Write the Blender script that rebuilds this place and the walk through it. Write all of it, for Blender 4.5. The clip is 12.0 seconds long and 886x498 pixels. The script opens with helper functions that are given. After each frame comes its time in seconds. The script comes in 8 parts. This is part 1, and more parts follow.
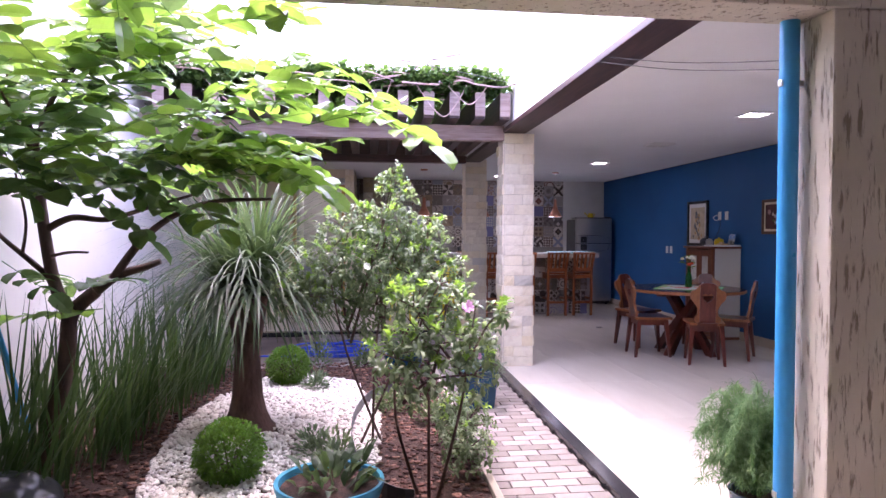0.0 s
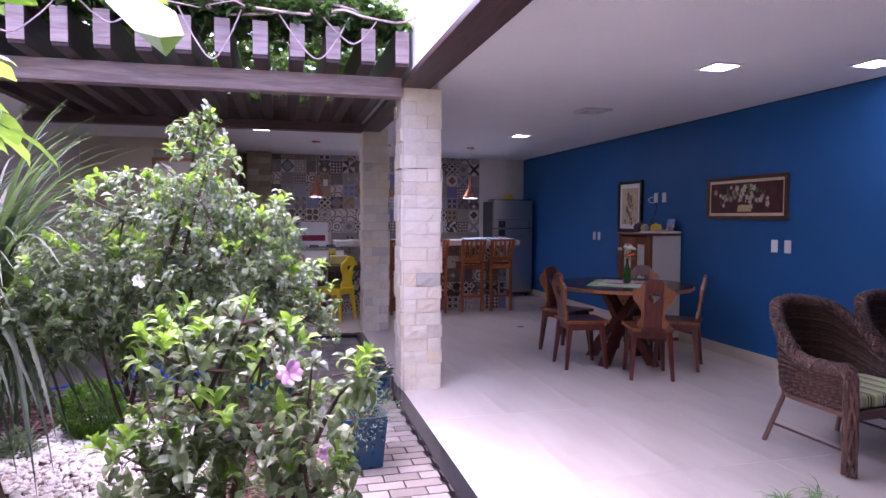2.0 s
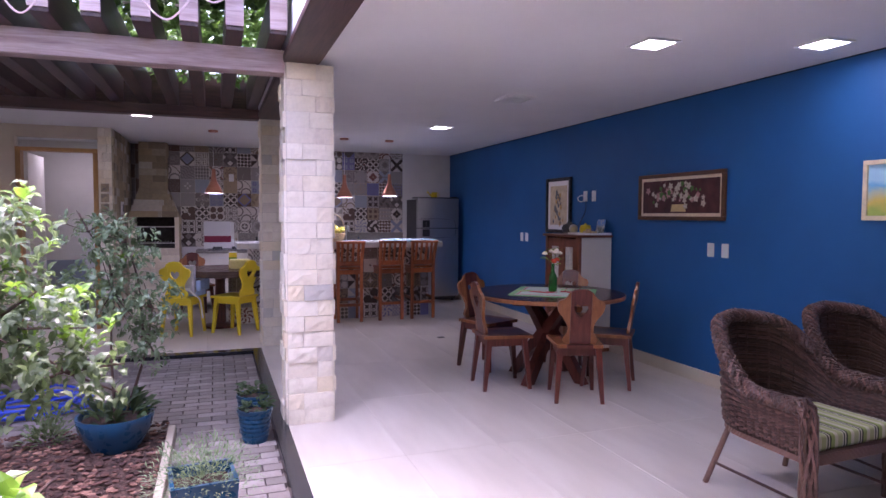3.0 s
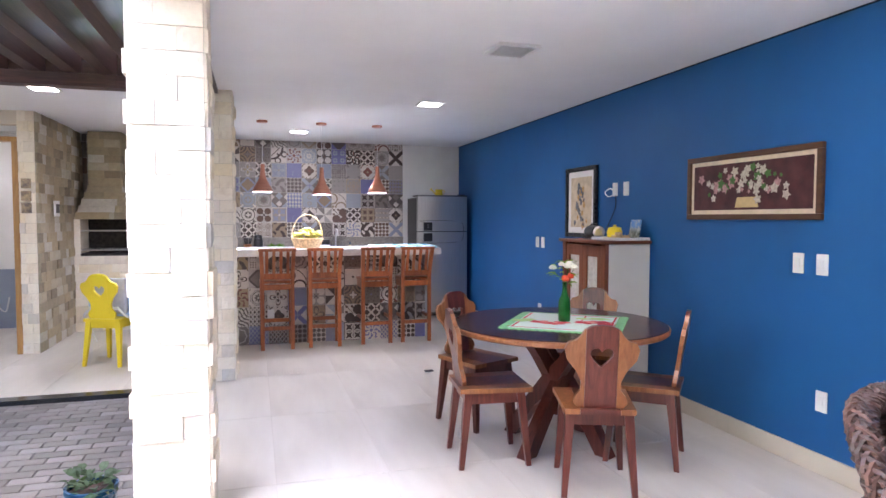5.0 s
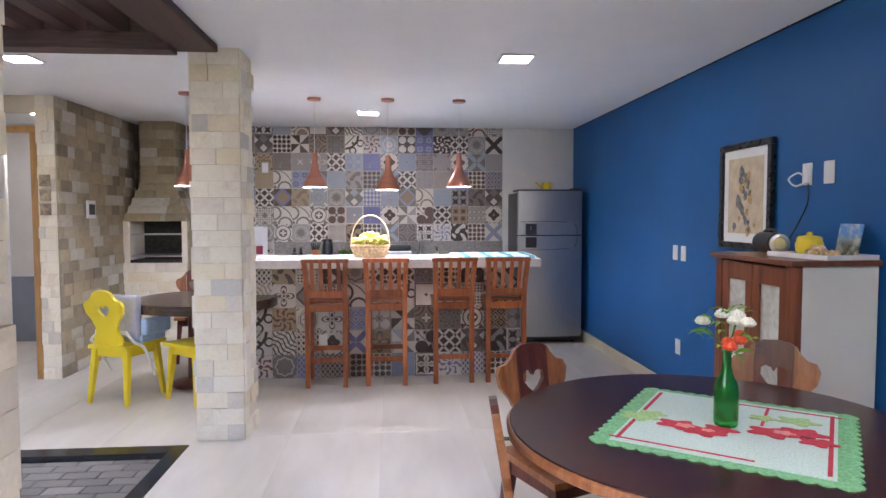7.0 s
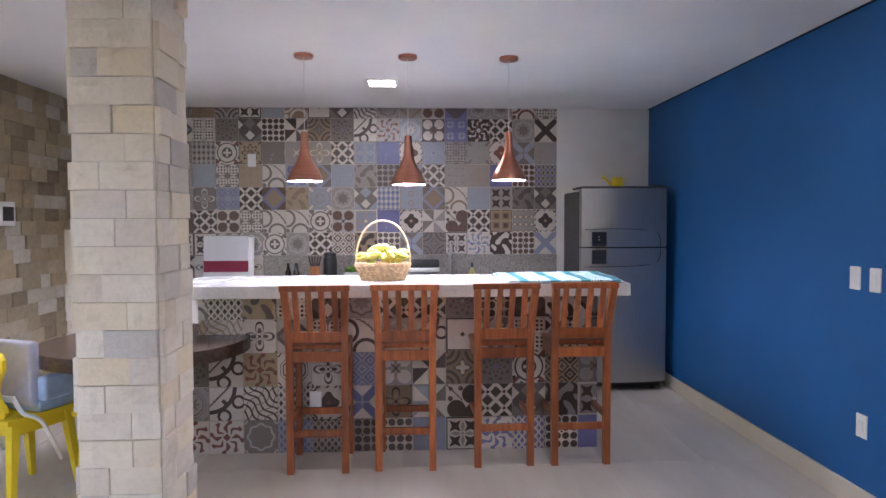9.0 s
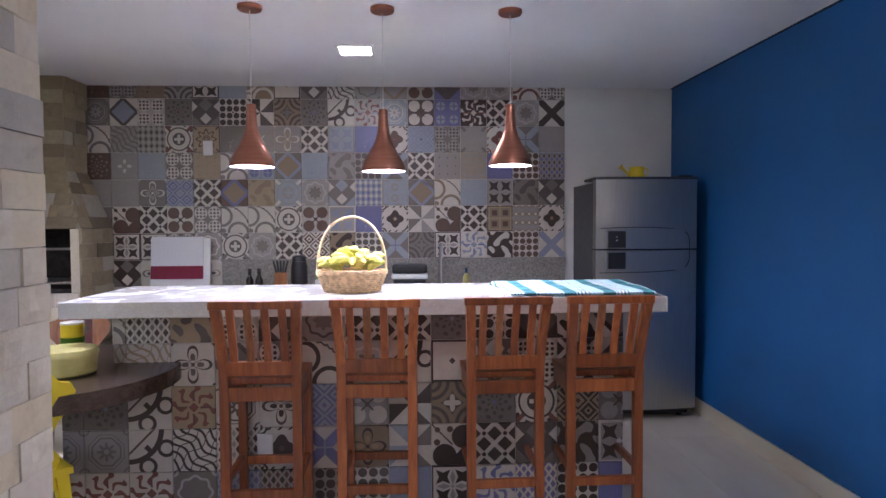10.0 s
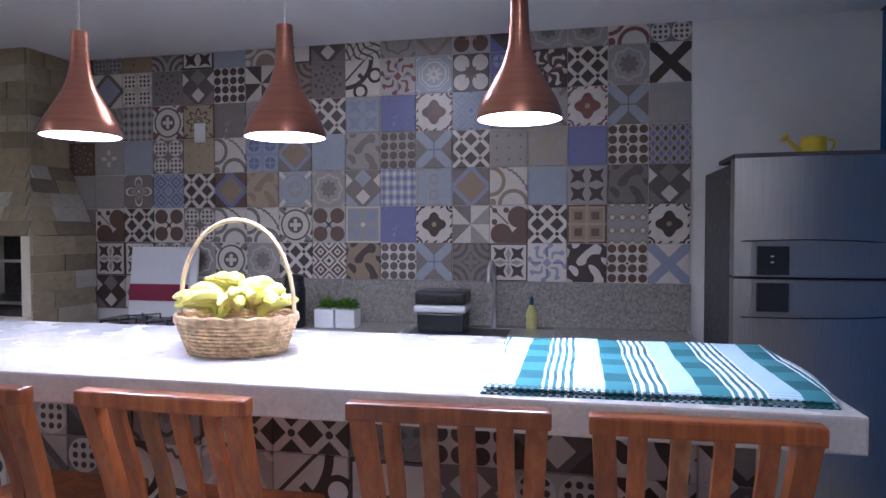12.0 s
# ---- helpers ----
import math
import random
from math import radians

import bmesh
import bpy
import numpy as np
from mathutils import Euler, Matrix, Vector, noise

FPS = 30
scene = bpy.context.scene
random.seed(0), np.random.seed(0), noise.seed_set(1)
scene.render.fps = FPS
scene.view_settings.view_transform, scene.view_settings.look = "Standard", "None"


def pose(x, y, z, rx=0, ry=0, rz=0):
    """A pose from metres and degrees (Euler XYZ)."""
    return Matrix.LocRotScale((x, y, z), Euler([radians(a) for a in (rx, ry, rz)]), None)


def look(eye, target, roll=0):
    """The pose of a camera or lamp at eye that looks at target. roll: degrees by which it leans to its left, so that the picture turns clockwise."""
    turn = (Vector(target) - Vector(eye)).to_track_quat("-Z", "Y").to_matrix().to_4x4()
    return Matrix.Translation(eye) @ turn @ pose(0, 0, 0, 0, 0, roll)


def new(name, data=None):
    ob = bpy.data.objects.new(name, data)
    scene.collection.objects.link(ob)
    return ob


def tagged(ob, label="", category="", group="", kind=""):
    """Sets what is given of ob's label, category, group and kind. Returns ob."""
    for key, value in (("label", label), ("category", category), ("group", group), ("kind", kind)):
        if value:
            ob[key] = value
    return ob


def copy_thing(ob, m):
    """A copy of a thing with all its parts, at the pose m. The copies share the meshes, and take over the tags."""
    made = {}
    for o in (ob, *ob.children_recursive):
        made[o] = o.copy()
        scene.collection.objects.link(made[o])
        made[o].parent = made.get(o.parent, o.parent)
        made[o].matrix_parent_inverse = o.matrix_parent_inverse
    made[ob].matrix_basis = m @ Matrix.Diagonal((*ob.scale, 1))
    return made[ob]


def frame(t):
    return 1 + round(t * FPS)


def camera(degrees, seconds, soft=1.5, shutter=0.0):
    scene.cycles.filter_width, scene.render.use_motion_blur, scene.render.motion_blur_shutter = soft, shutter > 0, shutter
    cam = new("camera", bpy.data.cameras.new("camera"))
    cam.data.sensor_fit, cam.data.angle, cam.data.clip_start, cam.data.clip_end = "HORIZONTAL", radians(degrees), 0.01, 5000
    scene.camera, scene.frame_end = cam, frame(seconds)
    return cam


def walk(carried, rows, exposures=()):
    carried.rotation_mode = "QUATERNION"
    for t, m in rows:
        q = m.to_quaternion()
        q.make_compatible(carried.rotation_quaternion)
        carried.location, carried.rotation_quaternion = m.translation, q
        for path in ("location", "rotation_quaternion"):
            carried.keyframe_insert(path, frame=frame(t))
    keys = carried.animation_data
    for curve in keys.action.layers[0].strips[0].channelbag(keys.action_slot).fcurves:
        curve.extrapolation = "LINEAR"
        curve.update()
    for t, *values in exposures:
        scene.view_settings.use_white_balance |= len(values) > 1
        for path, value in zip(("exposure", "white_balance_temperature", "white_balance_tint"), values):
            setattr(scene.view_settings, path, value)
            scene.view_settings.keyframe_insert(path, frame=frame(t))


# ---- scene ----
cam = camera(69.7, 12.0)
PATH = [
    (0, (0.281, 0.374, 1.374), (0.515, 2.330, 1.330), 0.2),
    (0.5, (0.346, 0.709, 1.360), (0.595, 2.663, 1.285), 0.3),
    (1, (0.441, 1.075, 1.375), (0.749, 3.019, 1.280), 0.3),
    (1.5, (0.556, 1.467, 1.383), (0.995, 3.386, 1.291), 0.1),
    (2, (0.757, 1.855, 1.405), (1.240, 3.762, 1.307), 0.2),
    (2.5, (0.991, 2.184, 1.415), (1.495, 4.086, 1.313), 0.2),
    (3, (1.247, 2.529, 1.428), (1.911, 4.381, 1.324), 0.3),
    (3.5, (1.504, 2.869, 1.422), (2.225, 4.700, 1.318), 0.2),
    (5.3, (2.370, 4.130, 1.397), (2.843, 6.040, 1.299), 0.0),
    (5.5, (2.479, 4.284, 1.411), (2.895, 6.207, 1.309), -0.1),
    (6, (2.673, 4.665, 1.422), (3.034, 6.600, 1.322), -0.2),
    (6.5, (2.843, 5.091, 1.433), (3.060, 7.047, 1.333), -0.2),
    (7, (2.973, 5.515, 1.432), (3.130, 7.477, 1.330), -0.1),
    (9, (2.979, 7.233, 1.426), (3.066, 9.200, 1.345), -0.2),
    (9.5, (3.008, 7.637, 1.416), (3.080, 9.604, 1.338), -0.1),
    (10, (3.083, 8.073, 1.403), (3.177, 10.041, 1.325), -0.3),
    (10.5, (3.181, 8.467, 1.392), (3.285, 10.433, 1.318), -0.3),
    (11, (3.357, 8.883, 1.398), (3.286, 10.851, 1.333), -0.2),
    (11.5, (3.538, 9.294, 1.409), (3.399, 11.259, 1.346), -0.2),
    (12, (3.736, 9.655, 1.410), (3.321, 11.610, 1.352), -0.05),
]
# the clip's camera opens up as it leaves the bright garden
EXPOSURES = [(0, 3.25, 6000, 39), (1.0, 3.1, 5950, 43), (2.0, 3.1, 5750, 48), (3.5, 3.6, 5900, 40), (5.5, 4.85, 6050, 19), (7.0, 4.58, 6050, 19), (9.0, 4.35, 6050, 22), (10.5, 3.9, 5750, 23), (12.0, 3.83, 5400, 23)]
walk(cam, [(t, look(eye, target, roll)) for t, eye, target, roll in PATH], EXPOSURES)

# ---- daylight: bright overcast sky over the open garden ----
world = bpy.data.worlds.new("sky")
scene.world = world
world.use_nodes = True
wn = world.node_tree
sky = wn.nodes.new("ShaderNodeTexSky")
sky.sky_type, sky.sun_disc = "NISHITA", False
sky.sun_elevation, sky.sun_rotation = radians(72), radians(-20)
sky.air_density, sky.dust_density, sky.ozone_density = 1.0, 4.0, 1.0
wn.nodes["Background"].inputs["Strength"].default_value = 0.15
wn.links.new(sky.outputs["Color"], wn.nodes["Background"].inputs["Color"])
sun = new("sun", bpy.data.lights.new("sun", "SUN"))
sun.data.energy, sun.data.angle, sun.data.color = 1.35, radians(115), (1.0, 0.97, 0.93)
sun.matrix_world = look((-1.0, 7.3, 12), (0.2, 4.0, 0))
PANEL_W, PENDANT_W = 0.37, 0.50          # watts of the led panels and pendants

# ---- material kit ----
def rgb(c):
    return (c[0], c[1], c[2], 1.0)


class Kit:
    """A node material under construction."""

    def __init__(self, name, rough=0.6, metal=0.0, spec=0.5):
        self.mat = bpy.data.materials.new(name)
        self.mat.use_nodes = True
        self.t = self.mat.node_tree
        self.b = self.t.nodes["Principled BSDF"]
        self.b.inputs["Roughness"].default_value = rough
        self.b.inputs["Metallic"].default_value = metal
        self.b.inputs["Specular IOR Level"].default_value = spec
        self.coord = self.t.nodes.new("ShaderNodeTexCoord")

    def n(self, kind, **props):
        node = self.t.nodes.new(kind)
        for k, v in props.items():
            setattr(node, k, v)
        return node

    def l(self, a, b):
        self.t.links.new(a, b)

    def at(self, scale=(1, 1, 1), space="Object", rot=(0, 0, 0)):
        m = self.n("ShaderNodeMapping")
        m.inputs["Scale"].default_value = scale
        m.inputs["Rotation"].default_value = rot
        self.l(self.coord.outputs[space], m.inputs["Vector"])
        return m.outputs["Vector"]

    def noise(self, scale, detail=4, rough=0.55, vec=None, dist=0.0):
        x = self.n("ShaderNodeTexNoise")
        x.inputs["Scale"].default_value = scale
        x.inputs["Detail"].default_value = detail
        x.inputs["Roughness"].default_value = rough
        x.inputs["Distortion"].default_value = dist
        self.l(vec if vec is not None else self.coord.outputs["Object"], x.inputs["Vector"])
        return x.outputs["Fac"]

    def ramp(self, fac, stops):
        r = self.n("ShaderNodeValToRGB")
        els = r.color_ramp.elements
        while len(els) < len(stops):
            els.new(0.5)
        for e, (p, c) in zip(els, stops):
            e.position = p
            e.color = rgb(c) if not isinstance(c, (int, float)) else (c, c, c, 1)
        self.l(fac, r.inputs["Fac"])
        return r.outputs["Color"]

    def mix(self, fac, a, b, mode="MIX"):
        m = self.n("ShaderNodeMix", data_type="RGBA", blend_type=mode)
        for sock, v in ((m.inputs[0], fac), (m.inputs[6], a), (m.inputs[7], b)):
            if isinstance(v, (int, float)):
                sock.default_value = v
            elif isinstance(v, tuple):
                sock.default_value = rgb(v)
            else:
                self.l(v, sock)
        return m.outputs[2]

    def math(self, op, a, b=0.0, c=0.0):
        m = self.n("ShaderNodeMath", operation=op)
        for sock, v in zip(m.inputs, (a, b, c)):
            if isinstance(v, (int, float)):
                sock.default_value = v
            else:
                self.l(v, sock)
        return m.outputs[0]

    def color(self, out):
        if isinstance(out, tuple):
            self.b.inputs["Base Color"].default_value = rgb(out)
        else:
            self.l(out, self.b.inputs["Base Color"])
        return self

    def rough(self, out):
        self.l(out, self.b.inputs["Roughness"])
        return self

    def bump(self, height, strength=0.3, dist=0.01):
        b = self.n("ShaderNodeBump")
        b.inputs["Strength"].default_value = strength
        b.inputs["Distance"].default_value = dist
        self.l(height, b.inputs["Height"])
        self.l(b.outputs["Normal"], self.b.inputs["Normal"])
        return self

    def per_object(self):
        return self.n("ShaderNodeObjectInfo").outputs["Random"]

    def per_island(self):
        return self.n("ShaderNodeNewGeometry").outputs["Random Per Island"]


def painted(name, c, rough=0.6, var=0.08, grain=60, bump=0.08, spec=0.4):
    k = Kit(name, rough, spec=spec)
    lo, hi = tuple(v * (1 - var) for v in c), tuple(min(1, v * (1 + var)) for v in c)
    k.color(k.ramp(k.noise(1.7, 5), [(0.3, lo), (0.7, hi)]))
    k.bump(k.noise(grain, 3), bump, 0.004)
    return k.mat


def plain(name, c, rough=0.5, metal=0.0, var=0.1, scale=25, spec=0.5):
    k = Kit(name, rough, metal, spec)
    lo, hi = tuple(v * (1 - var) for v in c), tuple(min(1, v * (1 + var)) for v in c)
    k.color(k.ramp(k.noise(scale, 4), [(0.3, lo), (0.7, hi)]))
    k.rough(k.ramp(k.noise(scale * 1.7, 3), [(0.3, max(0.03, rough - 0.08)), (0.7, min(1, rough + 0.08))]))
    return k.mat


def wood(name, dark, light, rough=0.4, scale=1.0, axis=2, vary=0.25):
    """Timber with its grain along one axis of the object; every piece its own tone."""
    k = Kit(name, rough)
    s = [14 * scale] * 3
    s[axis] = 1.1 * scale
    off = k.n("ShaderNodeVectorMath", operation="ADD")
    k.l(k.at(tuple(s)), off.inputs[0])
    k.l(k.math("MULTIPLY", k.per_object(), 37.0), off.inputs[1])
    g = k.noise(1.6, 6, 0.6, off.outputs[0], 1.2)
    f = k.noise(9, 3, 0.6, off.outputs[0])
    c = k.ramp(g, [(0.3, dark), (0.68, light)])
    c = k.mix(0.22, c, k.ramp(f, [(0.35, 0.25), (0.65, 1.0)]), "MULTIPLY")
    tone = k.ramp(k.per_object(), [(0.0, 1 - vary), (1.0, 1 + 0 * vary)])
    k.color(k.mix(1.0, c, tone, "MULTIPLY"))
    k.bump(f, 0.12, 0.002)
    return k.mat


M = {}
k = Kit("porcelain_floor", 0.28)
v = k.at((2.2, 0.5, 1))
c = k.ramp(k.noise(2.2, 5, 0.5, v, 0.3), [(0.25, (0.555, 0.50, 0.42)), (0.5, (0.63, 0.57, 0.485)), (0.75, (0.685, 0.63, 0.545))])
c = k.mix(0.35, c, k.ramp(k.per_object(), [(0, 0.93), (1, 1.0)]), "MULTIPLY")
k.color(c)
k.rough(k.ramp(k.noise(1.2, 2), [(0.3, 0.30), (0.7, 0.35)]))
M["floor"] = k.mat
M["grout"] = painted("grout", (0.59, 0.535, 0.455), 0.9)
M["blue_wall"] = painted("blue_wall_paint", (0.009, 0.098, 0.285), 0.55, 0.08, 90, 0.06)
M["white_wall"] = painted("white_wall_paint", (0.74, 0.72, 0.69), 0.7)
M["ceiling"] = painted("ceiling_paint", (0.80, 0.80, 0.80), 0.8, 0.025, 40, 0.03)
M["baseboard"] = painted("baseboard_stone", (0.62, 0.55, 0.44), 0.4)
k = Kit("textured_render", 0.9)
c = k.ramp(k.noise(3, 6), [(0.3, (0.60, 0.53, 0.42)), (0.7, (0.72, 0.65, 0.53))])
sc = k.noise(14, 5, 0.6, k.at((3.2, 3.2, 0.5)))
c = k.mix(k.ramp(sc, [(0.36, 1.0), (0.43, 0.0)]), c, (0.30, 0.24, 0.17))
k.color(c)
k.bump(k.ramp(sc, [(0.36, 0.0), (0.46, 1.0)]), 0.6, 0.01)
M["render"] = k.mat
k = Kit("garden_wall_render", 0.9)
c = k.ramp(k.noise(1.3, 6), [(0.3, (0.72, 0.66, 0.60)), (0.7, (0.81, 0.76, 0.70))])
k.color(k.mix(k.ramp(k.noise(0.9, 8, 0.7, k.at((2, 2, 0.35))), [(0.52, 0.0), (0.78, 0.4)]), c, (0.45, 0.40, 0.34)))
k.bump(k.noise(55, 5, 0.7), 0.5, 0.01)
M["garden_wall"] = k.mat
k = Kit("black_granite", 0.16)
k.color(k.ramp(k.noise(160, 3), [(0.45, (0.012, 0.012, 0.014)), (0.75, (0.06, 0.06, 0.065))]))
M["granite"] = k.mat
k = Kit("soil_bark", 0.95)
c = k.ramp(k.noise(30, 6, 0.7), [(0.3, (0.022, 0.012, 0.009)), (0.7, (0.12, 0.062, 0.045))])
k.color(c)
k.bump(k.noise(45, 6, 0.7), 0.9, 0.03)
M["soil"] = k.mat
M["joint_sand"] = painted("joint_sand", (0.165, 0.13, 0.11), 0.95, 0.3, 80, 0.4)
M["dark_wood"] = wood("dark_stained_timber", (0.028, 0.012, 0.012), (0.10, 0.045, 0.038), 0.45, axis=1)
M["dark_wood_x"] = wood("dark_stained_beam", (0.04, 0.018, 0.016), (0.13, 0.06, 0.05), 0.5, axis=0)
M["beige"] = painted("beige_paint", (0.66, 0.57, 0.44), 0.8)
M["mortar"] = painted("mortar", (0.42, 0.37, 0.29), 0.95, 0.15, 60, 0.3)
k = Kit("split_stone", 0.85)
r = k.per_object()
c = k.ramp(r, [(0.0, (0.54, 0.50, 0.44)), (0.08, (0.80, 0.71, 0.565)), (0.6, (0.86, 0.78, 0.635)), (0.84, (0.81, 0.69, 0.48)), (0.95, (0.76, 0.67, 0.55)), (1.0, (0.60, 0.56, 0.50))])
off = k.n("ShaderNodeVectorMath", operation="ADD")
k.l(k.coord.outputs["Object"], off.inputs[0])
k.l(k.math("MULTIPLY", r, 53.0), off.inputs[1])
st = k.noise(7, 6, 0.6, off.outputs[0], 0.6)
c = k.mix(k.ramp(st, [(0.54, 0.0), (0.78, 0.5)]), c, (0.56, 0.45, 0.31))
k.color(k.mix(0.3, c, k.ramp(k.noise(45, 5, 0.7, off.outputs[0]), [(0.3, 0.75), (0.6, 1.0)]), "MULTIPLY"))
k.bump(k.noise(28, 6, 0.65, off.outputs[0]), 0.4, 0.010)
M["stone"] = k.mat
# darker brown stone for the side wall and the barbecue's flank, hood and chimney
k = Kit("brown_split_stone", 0.85)
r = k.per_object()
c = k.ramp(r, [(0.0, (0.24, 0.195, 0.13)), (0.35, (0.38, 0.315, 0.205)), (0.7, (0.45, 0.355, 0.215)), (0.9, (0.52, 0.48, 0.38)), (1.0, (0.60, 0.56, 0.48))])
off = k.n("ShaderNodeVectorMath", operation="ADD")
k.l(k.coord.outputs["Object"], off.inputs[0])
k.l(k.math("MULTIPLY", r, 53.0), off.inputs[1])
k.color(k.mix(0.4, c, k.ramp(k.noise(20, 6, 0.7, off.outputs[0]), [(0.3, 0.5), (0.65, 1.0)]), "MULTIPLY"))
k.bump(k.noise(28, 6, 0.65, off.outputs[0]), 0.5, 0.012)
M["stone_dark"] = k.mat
k = Kit("brushed_copper", 0.33, 1.0)
k.color(k.ramp(k.noise(5, 5, 0.6, k.at((1, 1, 14))), [(0.25, (0.42, 0.175, 0.115)), (0.75, (0.52, 0.235, 0.155))]))
M["copper"] = k.mat
k = Kit("brushed_steel", 0.30, 1.0)
k.color(k.ramp(k.noise(6, 5, 0.6, k.at((60, 60, 1))), [(0.3, (0.62, 0.615, 0.60)), (0.7, (0.76, 0.75, 0.73))]))
M["steel"] = k.mat
k = Kit("fridge_steel", 0.33, 0.92)
k.color(k.ramp(k.noise(6, 5, 0.6, k.at((60, 60, 1))), [(0.3, (0.37, 0.365, 0.355)), (0.7, (0.47, 0.465, 0.455))]))
M["fridge_steel"] = k.mat
M["dark_plastic"] = plain("dark_plastic", (0.02, 0.02, 0.022), 0.35)
M["grey_plastic"] = plain("grey_side_panel", (0.07, 0.07, 0.073), 0.5)
M["white_plastic"] = plain("white_plastic", (0.75, 0.74, 0.72), 0.35, var=0.03)
M["cream_lam"] = painted("cream_laminate", (0.72, 0.69, 0.62), 0.45)
M["wood_red"] = wood("red_brown_hardwood", (0.085, 0.017, 0.012), (0.20, 0.050, 0.032), 0.28, vary=0.35)
M["wood_red_x"] = wood("dark_red_tabletop", (0.035, 0.010, 0.009), (0.085, 0.026, 0.020), 0.22, axis=0, vary=0.1)
M["wood_gold"] = wood("golden_hardwood", (0.25, 0.08, 0.026), (0.48, 0.195, 0.07), 0.32, vary=0.3)
M["wood_stool"] = wood("orange_brown_hardwood", (0.27, 0.062, 0.018), (0.56, 0.175, 0.048), 0.34, vary=0.45)
M["wood_cab"] = wood("varnished_brown_wood", (0.16, 0.045, 0.02), (0.30, 0.10, 0.045), 0.3, vary=0.2)
M["table_brown"] = wood("dark_brown_tabletop", (0.05, 0.031, 0.022), (0.12, 0.078, 0.056), 0.24, axis=0, vary=0.1)
M["yellow"] = painted("yellow_paint", (0.80, 0.60, 0.02), 0.4, 0.06, 40, 0.08)
M["pipe_blue"] = plain("blue_painted_pipe", (0.035, 0.30, 0.62), 0.35, var=0.12, scale=6)
M["pot_blue"] = plain("blue_glazed_pot", (0.006, 0.055, 0.115), 0.3, var=0.2, scale=9)
M["pot_cyan"] = plain("turquoise_bowl", (0.04, 0.28, 0.42), 0.35, var=0.15, scale=9)
M["frame_black"] = plain("black_frame", (0.012, 0.012, 0.013), 0.3)
M["frame_brown"] = wood("brown_picture_frame", (0.07, 0.028, 0.012), (0.16, 0.07, 0.03), 0.4, axis=1)
M["gold"] = plain("gilt_liner", (0.62, 0.48, 0.22), 0.4, 0.3)
M["paper"] = plain("cream_paper", (0.72, 0.67, 0.56), 0.8)
def leafy(name, a, b, c, rough=0.42, thru=0.5):
    """Leaves that differ one from another and let light through."""
    k = Kit(name, rough)
    col = k.ramp(k.per_island(), [(0.0, a), (0.55, b), (1.0, c)])
    col = k.mix(0.35, col, k.ramp(k.noise(60, 3), [(0.3, 0.55), (0.7, 1.0)]), "MULTIPLY")
    k.color(col)
    tr = k.n("ShaderNodeBsdfTranslucent")
    k.l(k.mix(thru, col, (0.35, 0.55, 0.05)), tr.inputs["Color"])
    mx = k.n("ShaderNodeMixShader")
    mx.inputs[0].default_value = 0.45
    out = k.t.nodes["Material Output"]
    k.l(k.b.outputs[0], mx.inputs[1])
    k.l(tr.outputs[0], mx.inputs[2])
    k.l(mx.outputs[0], out.inputs["Surface"])
    return k.mat
# lit tone of the tree's leaves, sunlight put into the colour
M["leaf_lit"] = leafy("lit_tree_leaf", (0.08, 0.18, 0.045), (0.16, 0.31, 0.06), (0.28, 0.48, 0.09), 0.32)
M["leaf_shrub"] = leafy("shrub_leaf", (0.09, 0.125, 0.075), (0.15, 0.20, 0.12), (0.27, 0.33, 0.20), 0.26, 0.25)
# shaded tone of the same tree leaves, shade put into the colour
M["leaf_shaded"] = leafy("shaded_tree_leaf", (0.045, 0.11, 0.05), (0.085, 0.17, 0.075), (0.16, 0.26, 0.13), 0.26, 0.3)
M["leaf_new"] = leafy("young_leaf", (0.12, 0.26, 0.03), (0.18, 0.36, 0.04), (0.30, 0.48, 0.07))
M["leaf_palm"] = leafy("palm_leaf", (0.025, 0.05, 0.025), (0.05, 0.09, 0.042), (0.10, 0.145, 0.08), 0.48, 0.12)
M["leaf_grass"] = leafy("sword_leaf", (0.02, 0.055, 0.022), (0.042, 0.092, 0.034), (0.085, 0.155, 0.055), 0.36, 0.15)
M["leaf_box"] = leafy("box_leaf", (0.035, 0.12, 0.012), (0.065, 0.19, 0.018), (0.12, 0.29, 0.03), 0.5)
M["leaf_grey"] = leafy("grey_green_leaf", (0.12, 0.18, 0.11), (0.18, 0.25, 0.15), (0.26, 0.33, 0.21), 0.4, 0.2)
M["leaf_vine"] = leafy("vine_leaf", (0.035, 0.085, 0.02), (0.07, 0.15, 0.035), (0.14, 0.25, 0.07), 0.45, 0.12)
k = Kit("bark", 0.9)
c = k.ramp(k.noise(18, 6, 0.65, k.at((1, 1, 0.25))), [(0.3, (0.035, 0.018, 0.014)), (0.7, (0.13, 0.075, 0.055))])
k.color(c)
k.bump(k.noise(40, 5, 0.7, k.at((1, 1, 0.2))), 0.7, 0.01)
M["bark"] = k.mat
k = Kit("red_brown_bark", 0.9)
c = k.ramp(k.noise(16, 6, 0.65, k.at((1, 1, 0.3))), [(0.3, (0.05, 0.024, 0.02)), (0.7, (0.17, 0.095, 0.075))])
k.color(c)
k.bump(k.noise(36, 5, 0.7, k.at((1, 1, 0.5))), 0.8, 0.012)
M["bark_palm"] = k.mat
k = Kit("pebble", 0.7)
k.color(k.ramp(k.per_island(), [(0.0, (0.45, 0.38, 0.33)), (0.3, (0.72, 0.66, 0.60)), (1.0, (0.84, 0.79, 0.74))]))
M["pebble"] = k.mat
k = Kit("bark_chip", 0.95)
k.color(k.ramp(k.per_island(), [(0.0, (0.03, 0.015, 0.012)), (0.6, (0.11, 0.05, 0.036)), (1.0, (0.24, 0.13, 0.09))]))
M["chip"] = k.mat
